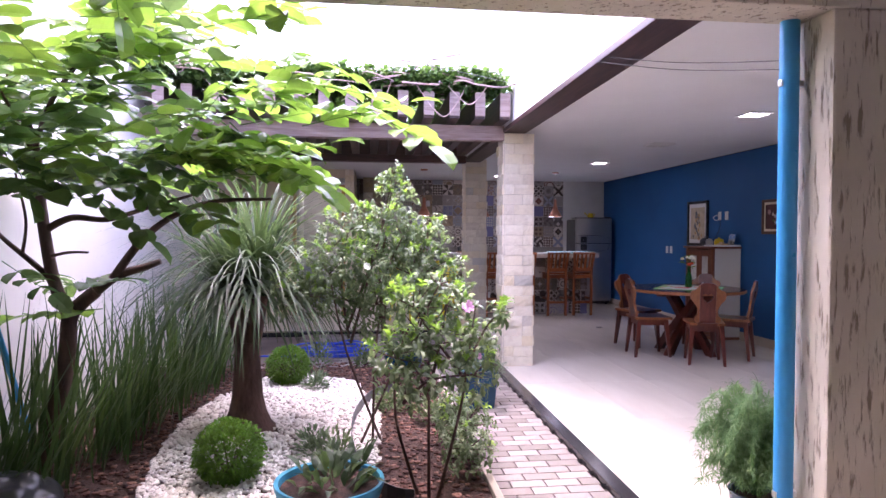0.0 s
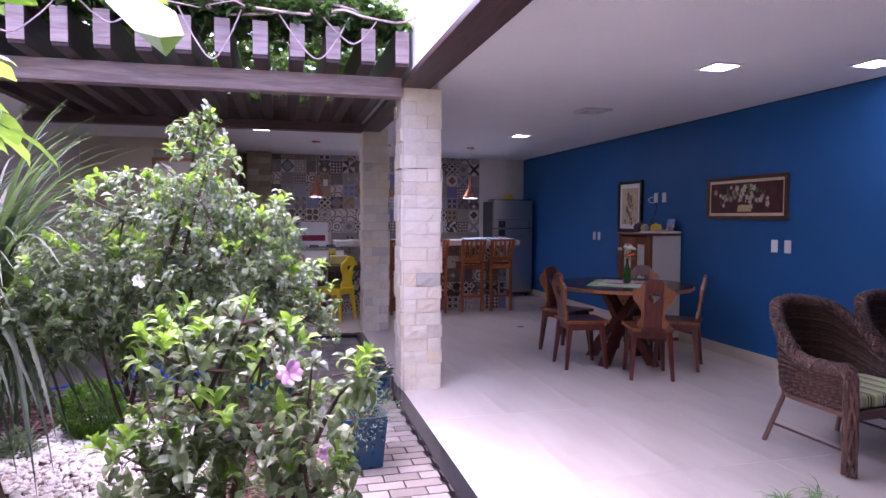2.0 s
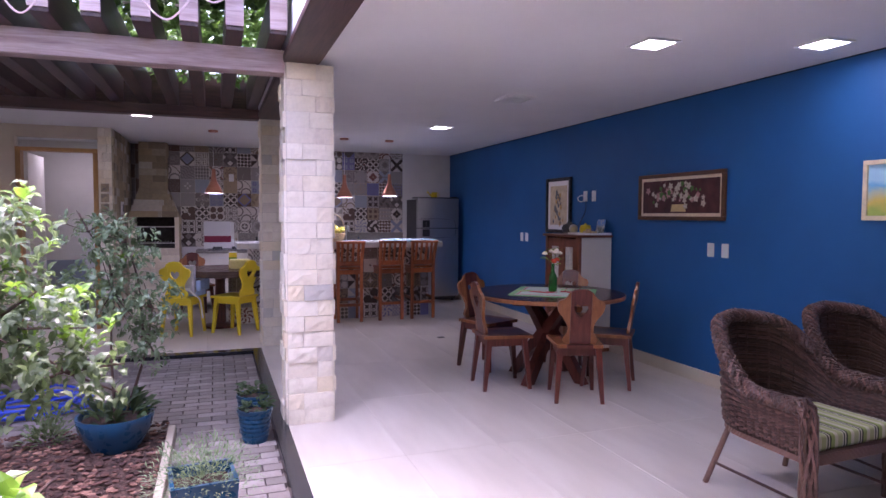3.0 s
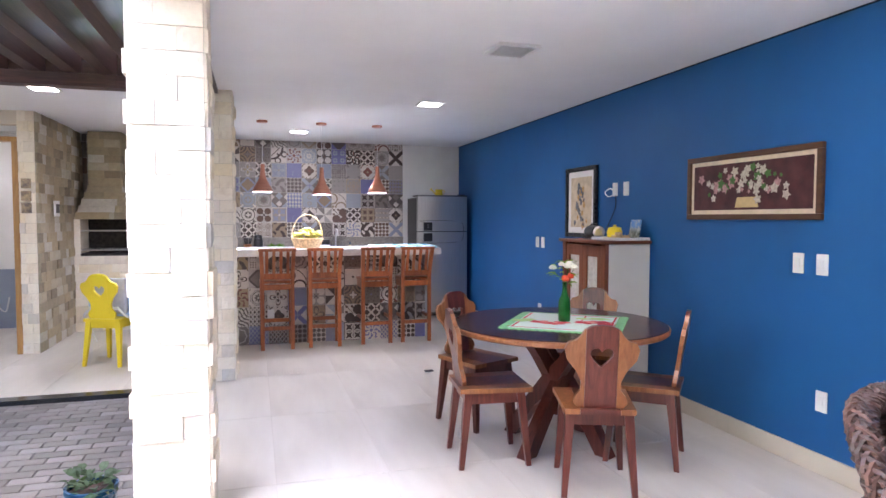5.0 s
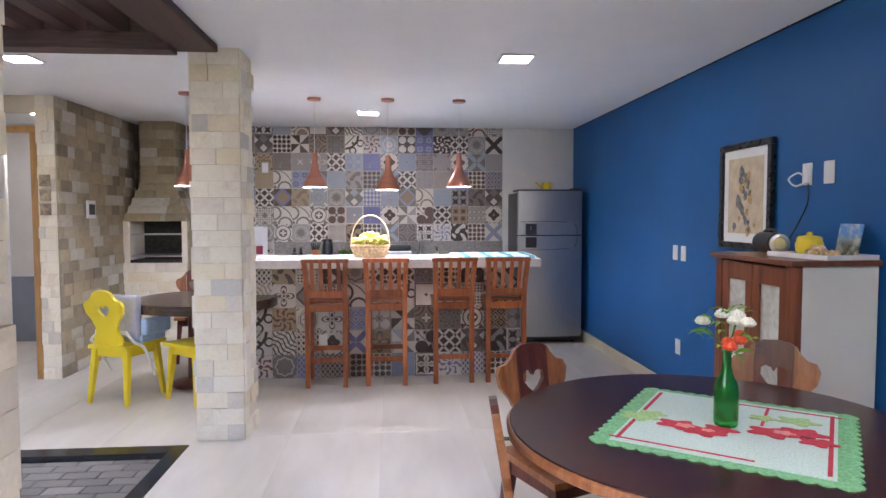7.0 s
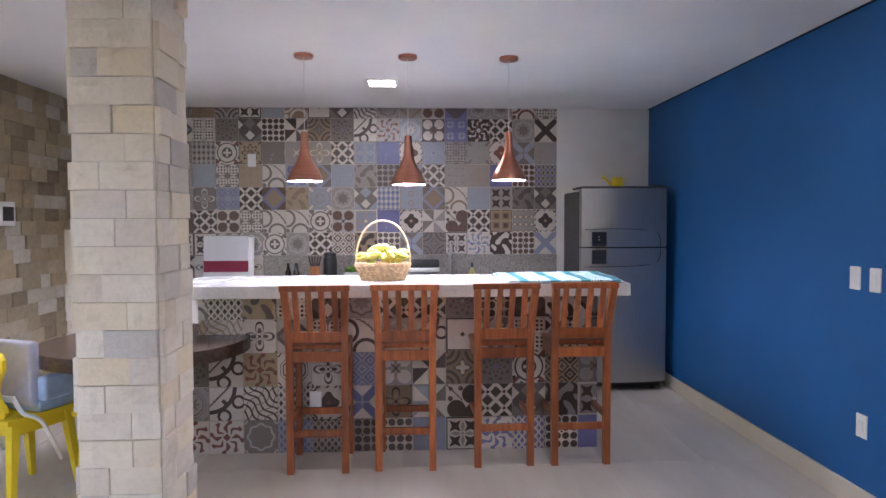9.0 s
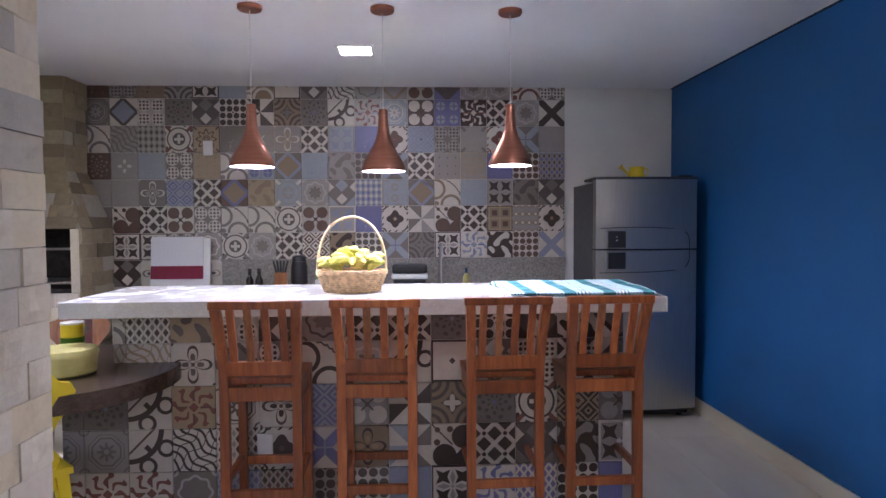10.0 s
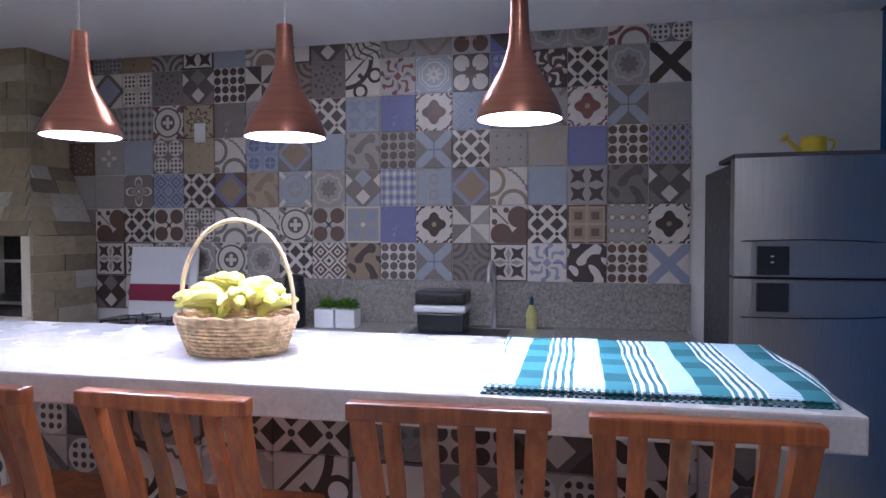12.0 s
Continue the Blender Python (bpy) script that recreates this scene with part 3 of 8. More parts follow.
solid("bar_worktop", bbox(1.50, 4.272, 10.975, 11.74, 0.985, 1.06, 0.006), M["bar_top"], "thick pale concrete worktop on the tiled bar", "worktop")


def sink_counter():
    c = thing("kitchen_counter", "grey granite kitchen counter below the tiled wall", "counter")
    part("slab", bbox(0.98, 4.29, 12.52, YB - 0.02, 0.85, 0.89, 0.004), M["grey_granite"], c)
    part("backsplash", bbox(1.595, 4.303, YB - 0.036, YB - 0.013, 0.89, 1.131, 0.003), M["grey_granite"], c)
    part("cabinet_body", bbox(1.0, 4.27, 12.56, YB - 0.03, 0.1, 0.85, 0.003), M["cream_lam"], c)
    for i in range(5):
        x = 1.02 + i * 0.65
        d = part("door", bbox(x, x + 0.63, 12.54, 12.558, 0.13, 0.83, 0.003), M["cream_lam"], c)
        part("handle", bbox(x + 0.27, x + 0.36, 12.525, 12.538, 0.77, 0.785, 0.003), M["steel"], d)
    s = part("sink", bbox(2.85, 3.62, 12.62, 12.98, 0.8905, 0.896, 0.002), M["steel"], c, "brushed steel sink")
    # flat dark plate in place of the shaded hollow of the sink
    part("basin_shade", bbox(2.90, 3.40, 12.66, 12.94, 0.8965, 0.899, 0.001), M["dark_plastic"], s)
    bm = bmesh.new()
    tube(bm, curve([(3.3, 13.02, 0.89), (3.3, 13.02, 1.15), (3.3, 12.95, 1.24), (3.3, 12.84, 1.22), (3.3, 12.82, 1.15)]), 0.012, 10)
    part("tap", bm, M["steel"], s, "chrome tap", 40)
    return c


sink_counter()


def refrigerator():
    f = thing("refrigerator", "two-door brushed steel refrigerator with dark sides", "refrigerator", pose(4.725, 12.48, 0) @ Matrix.Diagonal((1, 1, 0.958, 1)))
    w, yb = 0.36, 0.62
    part("cabinet", bbox(-w, w, 0.07, yb, 0.05, 1.765, 0.012), M["grey_plastic"], f, "dark grey side panels")

    def door(name, z0, z1):
        bm = bmesh.new()
        n = 14
        out = [(-w, 0.066)] + [(-w + 2 * w * i / n, -0.048 * math.sin(math.pi * (0.06 + 0.88 * i / n))) for i in range(n + 1)] + [(w, 0.066)]
        extrude(out, z0, z1, bm)
        return part(name, bm, M["fridge_steel"], f, "", 30)
    door("lower_door", 0.09, 1.262)
    up = door("upper_door", 1.275, 1.78)
    lid = bmesh.new()
    extrude([(-w, 0.3)] + [(-w + 2 * w * i / 14, -0.03 * math.sin(math.pi * (0.12 + 0.76 * i / 14))) for i in range(15)] + [(w, 0.3)], 1.781, 1.80, lid)
    part("top_cap", lid, M["grey_plastic"], f, "", 30)
    # recessed grip band and control strip
    for z0, z1 in ((1.282, 1.42), (1.12, 1.255)):
        bm = bmesh.new()
        n = 10
        pts = [(-0.30 + 0.56 * i / n, -0.044 - 0.012 * math.sin(math.pi * (0.2 + 0.6 * i / n))) for i in range(n + 1)]
        extrude(pts + [(x, y + 0.02) for x, y in reversed(pts)], z0, z1, bm)
        part("grip", bm, M["fridge_steel"], up, "recessed steel grip", 30)
    # dark tube laid on the door in place of the grip recess's shadow
    shape = [(-0.335, 1.425), (-0.1, 1.432), (0.12, 1.425), (0.25, 1.405), (0.295, 1.36), (0.30, 1.27), (0.295, 1.18), (0.25, 1.13), (0.12, 1.112), (-0.1, 1.104), (-0.335, 1.10)]
    bm = bmesh.new()
    tube(bm, curve([(x, -0.048 * math.sin(math.pi * (0.5 + 1.15 * x)) - 0.006, z) for x, z in shape], 6), 0.0028, 6)
    part("grip_shadow", bm, M["dark_plastic"], up, "dark tube drawn as the shadow round the grip", 40)
    part("door_seam", bbox(-w + 0.005, w - 0.005, 0.0, 0.06, 1.2625, 1.2745, 0), M["dark_plastic"], f, "dark gap between the doors")
    part("indicator", bbox(-0.235, -0.222, -0.0665, -0.0662, 1.36, 1.366, 0), M["white_plastic"], up)
    part("indicator", bbox(-0.235, -0.222, -0.0665, -0.0662, 1.335, 1.341, 0), M["white_plastic"], up)
    part("control_panel", bbox(-0.285, -0.165, -0.066, -0.04, 1.285, 1.405, 0.003), M["dark_plastic"], up, "black control panel with small lights")
    part("water_outlet", bbox(-0.285, -0.165, -0.064, -0.04, 1.13, 1.25, 0.003), M["dark_plastic"], up, "black dispenser recess")
    part("hinge_cover", bbox(0.24, 0.34, 0.02, 0.09, 1.801, 1.815, 0.004), M["dark_plastic"], f)
    for x in (-0.3, 0.3):
        bm = bmesh.new()
        lathe([(0.022, 0), (0.022, 0.05)], 12, bm, pose(x, 0.12, 0))
        part("foot", bm, M["dark_plastic"], f)
    part("plinth", bbox(-w + 0.01, w - 0.01, 0.09, 0.11, 0.02, 0.085, 0.002), M["dark_plastic"], f)


refrigerator()


def watering_can():
    c = thing("watering_can", "small yellow metal watering can on the refrigerator", "watering can", pose(4.74, 12.72, 1.7248, 0, 0, 8))
    bm = lathe([(0.05, 0), (0.052, 0.01), (0.052, 0.085), (0.048, 0.09), (0.044, 0.088), (0.046, 0.02)], 20)
    part("body", bm, M["yellow"], c, "", 40)
    bm = bmesh.new()
    tube(bm, curve([(-0.045, 0, 0.02), (-0.08, 0, 0.05), (-0.115, 0, 0.085)]), 0.011, 8, 0.008)
    lathe([(0.008, 0), (0.022, 0.02), (0.0, 0.024)], 12, bm, pose(-0.112, 0, 0.08, 0, -55, 0), False)
    part("spout", bm, M["yellow"], c, "", 40)
    bm = bmesh.new()
    tube(bm, curve([(0.048, 0, 0.08), (0.085, 0, 0.075), (0.08, 0, 0.04), (0.05, 0, 0.02)]), 0.005, 6)
    part("handle", bm, M["yellow"], c, "", 40)


watering_can()


# ---- pendants and ceiling lights ----
def pendant(x, y, drop=1.69):
    p = thing("pendant_lamp", "copper teardrop pendant lamp hanging over the bar", "pendant lamp", pose(x, y, H), "pendants over the bar")
    base = drop - H
    part("ceiling_rose", lathe([(0.055, -0.022), (0.06, -0.016), (0.06, 0.0)], 28), M["copper"], p, "", 30)
    bm = bmesh.new()
    tube(bm, [(0, 0, -0.02), (0, 0, base + 0.30)], 0.0022, 6)
    part("cable", bm, M["white_plastic"], p, "thin white cable")
    prof = [(0.018, 0.31), (0.022, 0.308), (0.025, 0.24), (0.030, 0.19), (0.045, 0.14), (0.070, 0.095), (0.097, 0.05), (0.110, 0.015), (0.112, 0.0),
            (0.109, 0.0), (0.106, 0.015), (0.093, 0.05), (0.066, 0.093), (0.041, 0.138), (0.024, 0.19)]
    part("shade", lathe([(r, base + z) for r, z in prof], 40, cap=False), M["copper"], p, "brushed copper shade", 50)
    part("liner", lathe([(0.107, base + 0.001), (0.104, base + 0.016), (0.091, base + 0.05), (0.064, base + 0.092)], 40, cap=False), M["white_plastic"], p, "white inside of the shade", 50)
    bm = lathe([(0.001, base + 0.006), (0.06, base + 0.007), (0.085, base + 0.012), (0.08, base + 0.04), (0.03, base + 0.06)], 28)
    part("bulb", bm, M["bulb"], p, "bright white bulb", 60)
    return p


for px, py, low in ((2.29, 11.29, 1.69), (2.94, 11.30, 1.668), (3.585, 11.32, 1.697)):
    pendant(px, py, low)
    la = new("pendant_light", bpy.data.lights.new("pendant_light", "SPOT"))
    la.data.energy, la.data.color, la.data.spot_size, la.data.spot_blend, la.data.shadow_soft_size = PENDANT_W, (0.86, 0.89, 1.0), radians(150), 0.6, 0.07
    la.matrix_basis = pose(px, py, low - 0.007)
pendant(1.24, 11.11)
la = new("pendant_light", bpy.data.lights.new("pendant_light", "SPOT"))
la.data.energy, la.data.color, la.data.spot_size, la.data.spot_blend, la.data.shadow_soft_size = PENDANT_W, (0.86, 0.89, 1.0), radians(150), 0.6, 0.07
la.matrix_basis = pose(1.24, 11.11, 1.683)


def ceiling_lamp(x, y):
    c = thing("ceiling_light", "small square recessed led panel, lit white", "ceiling light", pose(x, y, H), "recessed led panels")
    bm = bmesh.new()
    for a in ((-0.115, 0.115, -0.115, -0.095), (-0.115, 0.115, 0.095, 0.115), (-0.115, -0.095, -0.095, 0.095), (0.095, 0.115, -0.095, 0.095)):
        box(bm, a[0], a[1], a[2], a[3], -0.012, 0)
    part("frame", bm, M["white_plastic"], c)
    part("diffuser", bbox(-0.095, 0.095, -0.095, 0.095, -0.009, -0.002, 0), M["led"], c, "glowing white diffuser")
    a = new("panel_light", bpy.data.lights.new("panel_light", "AREA"))
    a.data.shape, a.data.size, a.data.energy, a.data.color = "SQUARE", 0.19, PANEL_W, (1.0, 0.97, 0.94)
    a.matrix_basis = pose(x, y, H - 0.014)


for x, y in ((3.77, 5.80), (3.80, 9.75), (2.74, 12.06), (4.73, 5.43), (0.53, 9.98), (-0.55, 12.25)):
    ceiling_lamp(x, y)


def air_vent():
    v = thing("ceiling_vent", "white square ceiling vent with slats", "vent", pose(3.79, 7.73, H))
    bm = bmesh.new()
    for a in ((-0.14, 0.14, -0.14, -0.115), (-0.14, 0.14, 0.115, 0.14), (-0.14, -0.115, -0.115, 0.115), (0.115, 0.14, -0.115, 0.115)):
        box(bm, a[0], a[1], a[2], a[3], -0.02, 0)
    part("frame", bm, M["white_plastic"], v)
    part("backing", bbox(-0.115, 0.115, -0.115, 0.115, -0.003, 0, 0), M["grey_plastic"], v)
    me = mesh_of("slat", bbox(-0.115, 0.115, -0.008, 0.008, -0.0015, 0.0015, 0), M["white_plastic"])
    for i in range(9):
        s = new("slat", me)
        s.parent = v
        s.matrix_basis = pose(0, -0.1 + 0.025 * i, -0.012, 35)


air_vent()


# ---- bar stools ----
def bar_stool():
    s = thing("bar_stool", "orange-brown hardwood bar stool with slatted back", "bar stool", group="stools along the bar")
    w, dpt, top = 0.175, 0.155, 1.085

    def post(x, y0, z_top, lean):
        bm = bmesh.new()
        out = math.copysign(1, x)
        pts = [(x, y0, 0), (x, y0 + 0.005, 0.70), (x, y0 - 0.004, 0.79), (x + 0.003 * out, y0 - lean * 0.32, 0.88), (x + 0.008 * out, y0 - lean * 0.72, 0.98), (x + 0.012 * out, y0 - lean, z_top)]
        for (xa, ya, za), (xb, yb, zb) in zip(pts, pts[1:]):
            a = [bm.verts.new((xa + i, ya + j, za)) for i, j in ((-0.02, -0.018), (0.02, -0.018), (0.02, 0.018), (-0.02, 0.018))]
            b = [bm.verts.new((xb + i, yb + j, zb)) for i, j in ((-0.02, -0.018), (0.02, -0.018), (0.02, 0.018), (-0.02, 0.018))]
            for i in range(4):
                bm.faces.new((a[i], a[(i + 1) % 4], b[(i + 1) % 4], b[i]))
            if za == 0:
                bm.faces.new(a[::-1])
        bmesh.ops.remove_doubles(bm, verts=bm.verts[:], dist=0.0005)
        return bm
    for x in (-w + 0.02, w - 0.02):
        part("back_leg", post(x, -dpt, top - 0.03, 0.08), M["wood_stool"], s)
        part("front_leg", bbox(x - 0.019, x + 0.019, dpt - 0.02, dpt + 0.018, 0, 0.705, 0.003), M["wood_stool"], s)
        part("side_rail", bbox(x - 0.011, x + 0.011, -dpt + 0.018, dpt - 0.02, 0.63, 0.70, 0.002), M["wood_stool"], s)
        part("stretcher", bbox(x - 0.011, x + 0.011, -dpt + 0.018, dpt - 0.02, 0.27, 0.305, 0.002), M["wood_stool"], s)
    part("seat", bbox(-w, w, -dpt + 0.02, dpt + 0.03, 0.706, 0.735, 0.006), M["wood_stool"], s)
    part("top_rail", bbox(-w - 0.018, w + 0.018, -dpt - 0.102, -dpt - 0.062, top - 0.035, top, 0.006), M["wood_stool"], s)
    part("back_rail", bbox(-w + 0.04, w - 0.04, -dpt - 0.026, -dpt + 0.004, 0.755, 0.815, 0.003), M["wood_stool"], s)
    part("foot_rail", bbox(-w + 0.04, w - 0.04, -dpt - 0.012, -dpt + 0.014, 0.21, 0.25, 0.003), M["wood_stool"], s)
    part("foot_rail", bbox(-w + 0.04, w - 0.04, dpt - 0.014, dpt + 0.012, 0.25, 0.29, 0.003), M["wood_stool"], s)
    part("seat_rail", bbox(-w + 0.04, w - 0.04, -dpt - 0.012, -dpt + 0.012, 0.64, 0.70, 0.003), M["wood_stool"], s)
    for i in range(4):
        x = -0.108 + 0.072 * i
        bm = bmesh.new()
        ring = []
        for z, y in ((0.812, -dpt - 0.014), (0.86, -dpt - 0.020), (0.91, -dpt - 0.034), (0.97, -dpt - 0.056), (1.02, -dpt - 0.072), (top - 0.03, -dpt - 0.08)):
            ring.append([bm.verts.new((x + a, y + b, z)) for a, b in ((-0.016, -0.007), (0.016, -0.007), (0.016, 0.007), (-0.016, 0.007))])
        for a, b in zip(ring, ring[1:]):
            for j in range(4):
                bm.faces.new((a[j], a[(j + 1) % 4], b[(j + 1) % 4], b[j]))
        bm.faces.new(ring[0][::-1])
        bm.faces.new(ring[-1])
        part("slat", bm, M["wood_gold"] if i == 1 else M["wood_stool"], s)
    return s


stool = bar_stool()
stool.matrix_basis = pose(2.42, 10.993, 0, 0, 0, 1)
for x, y, a in ((2.925, 11.013, -1), (3.49, 11.045, 2), (3.945, 11.05, 1)):
    copy_thing(stool, pose(x, y, 0, 0, 0, a))


# ---- chairs with heart cut-outs ----
HEART = [(0.0, -0.055), (0.03, -0.03), (0.052, -0.002), (0.05, 0.024), (0.03, 0.036), (0.01, 0.03), (0.0, 0.014), (-0.01, 0.03), (-0.03, 0.036), (-0.05, 0.024), (-0.052, -0.002), (-0.03, -0.03)]


def back_outline(k=1.0):
    """Right half of the shaped backrest, from the bottom up."""
    half = [(0.115, 0.0), (0.135, 0.03), (0.128, 0.06), (0.10, 0.10), (0.098, 0.15), (0.125, 0.21), (0.17, 0.27), (0.182, 0.33), (0.165, 0.365), (0.13, 0.375), (0.105, 0.40), (0.085, 0.435), (0.05, 0.455), (0.0, 0.46)]
    pts = [p for p in half] + [(-x, z) for x, z in reversed(half[:-1])]
    return [(x * k, z * 0.935) for x, z in pts]


def clip_x(poly, x, keep_less):
    out = []
    for (xa, za), (xb, zb) in zip(poly, poly[1:] + poly[:1]):
        ina, inb = (xa <= x) == keep_less, (xb <= x) == keep_less
        if ina:
            out.append((xa, za))
        if ina != inb:
            t = (x - xa) / (xb - xa)
            out.append((x, za + t * (zb - za)))
    return out


def board(outline, hole, m, thick=0.024):
    """A flat shaped board, with an optional hole joined in as a ring of faces."""
    bm = bmesh.new()
    if hole is None:
        extrude(outline, -thick / 2, thick / 2, bm)
    else:
        for z, flip in ((-thick / 2, True), (thick / 2, False)):
            o = [bm.verts.new((x, y, z)) for x, y in outline]
            h = [bm.verts.new((x, y, z)) for x, y in hole]
            es = [bm.edges.new((o[i], o[(i + 1) % len(o)])) for i in range(len(o))] + [bm.edges.new((h[i], h[(i + 1) % len(h)])) for i in range(len(h))]
            bmesh.ops.triangle_fill(bm, use_beauty=True, use_dissolve=False, edges=es)
            if flip:
                lo, lh = o, h
        for a, b in ((lo, o), (lh, h)):
            for i in range(len(a)):
                j = (i + 1) % len(a)
                bm.faces.new((a[i], a[j], b[j], b[i]))
    bm.transform(m)
    return bm


def heart_chair(red, gold, label, group, base_name="dining_chair"):
    """Seat towards +y, backrest at -y."""
    c = thing(base_name, label, "chair", group=group)
    up = pose(0, -0.165, 0.455, 90 - (-9), 0, 0)   # board stands, leaning back
    hole = [(x * 1.05, z * 1.1 + 0.275) for x, z in HEART]
    whole = back_outline()
    mid = clip_x(clip_x(whole, 0.078, True), -0.078, False)
    part("back_board", board(mid, hole, up), red, c, "backrest board with a heart cut out")
    part("back_side", board(clip_x(whole, 0.0795, False), None, up), gold, c)
    part("back_side", board(clip_x(whole, -0.0795, True), None, up), gold, c)
    for i, (xa, xb) in enumerate(((-0.20, -0.10), (-0.0985, 0.0985), (0.10, 0.20))):
        taper = 0.025 if i != 1 else 0.0
        bm = bmesh.new()
        if i == 0:
            o = [(xa + taper, -0.2), (xb, -0.2), (xb, 0.21), (xa, 0.21)]
        elif i == 2:
            o = [(xa, -0.2), (xb - taper, -0.2), (xb, 0.21), (xa, 0.21)]
        else:
            o = [(xa, -0.2), (xb, -0.2), (xb, 0.21), (xa, 0.21)]
        extrude(o, 0.425, 0.452, bm)
        part("seat_plank", bm, red if i == 1 else gold, c)
    part("apron", bbox(-0.14, 0.14, 0.15, 0.17, 0.36, 0.425, 0.003), red, c)
    part("apron", bbox(-0.13, 0.13, -0.16, -0.14, 0.36, 0.425, 0.003), red, c)
    for sx in (-1, 1):
        part("side_apron", bbox(sx * 0.15 - 0.01, sx * 0.15 + 0.01, -0.14, 0.15, 0.36, 0.425, 0.003), red, c)
        for sy in (-1, 1):
            bm = bmesh.new()
            xt, yt, xb, yb = sx * 0.145, sy * 0.15, sx * 0.175, sy * 0.195
            a = [bm.verts.new((xb + i, yb + j, 0)) for i, j in ((-0.014, -0.014), (0.014, -0.014), (0.014, 0.014), (-0.014, 0.014))]
            b = [bm.verts.new((xt + i, yt + j, 0.425)) for i, j in ((-0.024, -0.024), (0.024, -0.024), (0.024, 0.024), (-0.024, 0.024))]
            for i in range(4):
                bm.faces.new((a[i], a[(i + 1) % 4], b[(i + 1) % 4], b[i]))
            bm.faces.new(a[::-1])
            bm.faces.new(b)
            part("leg", bm, red, c)
    return c


def facing(x, y, dx, dy):
    return pose(x, y, 0, 0, 0, math.degrees(math.atan2(dy, dx)) - 90)


chair = heart_chair(M["wood_red"], M["wood_gold"], "two-tone hardwood chair with heart cut-out at the round table", "chairs round the dining table")
chair.matrix_basis = facing(3.915, 6.86, 0.36, 0.93)
for x, y, dx, dy in ((3.505, 7.37, 0.99, -0.1), (4.40, 7.12, -0.74, 0.64), (3.66, 8.02, 0.4, -0.92), (4.52, 8.02, -0.6, -0.7)):
    copy_thing(chair, facing(x, y, dx, dy))


# ---- dining table ----
TX, TY = 4.0, 7.46


def round_table():
    t = thing("dining_table", "round dark red wooden dining table with crossed legs", "table", pose(TX, TY, 0))
    part("edge_band", lathe([(0.60, 0.722), (0.648, 0.722), (0.66, 0.730), (0.662, 0.748), (0.655, 0.756), (0.60, 0.756)], 72), M["wood_gold"], t, "golden wooden edge", 30)
    part("tabletop", lathe([(0.60, 0.757), (0.652, 0.757), (0.648, 0.761), (0.60, 0.7612)], 72), M["wood_red_x"], t, "dark polished tabletop", 30)
    for ang in (25, 115):
        for s in (-1, 1):
            bm = bmesh.new()
            side = [(-0.38, 0), (-0.28, 0), (-0.13, 0.22), (0.02, 0.36), (0.06, 0.42), (0.16, 0.56), (0.30, 0.72), (0.19, 0.72), (0.06, 0.55), (-0.05, 0.44), (-0.10, 0.38), (-0.25, 0.20)]
            extrude([(x * s, z) for x, z in side], -0.035, 0.035, bm, pose(0, 0, 0, 0, 0, ang) @ pose(0, 0.0, 0, 90) @ pose(0, 0, 0.04 * s))
            part("leg", bm, M["wood_red"], t)
    part("hub", lathe([(0.05, 0.30), (0.07, 0.33), (0.07, 0.46), (0.05, 0.50)], 16), M["wood_red"], t, "", 40)
    bm = bmesh.new()
    box(bm, -0.45, 0.45, -0.04, 0.04, 0.68, 0.722, pose(0, 0, 0, 0, 0, 25))
    part("bearer", bm, M["wood_red"], t)
    bm = bmesh.new()
    box(bm, -0.45, 0.45, -0.04, 0.04, 0.68, 0.722, pose(0, 0, 0, 0, 0, 115))
    part("bearer", bm, M["wood_red"], t)


round_table()


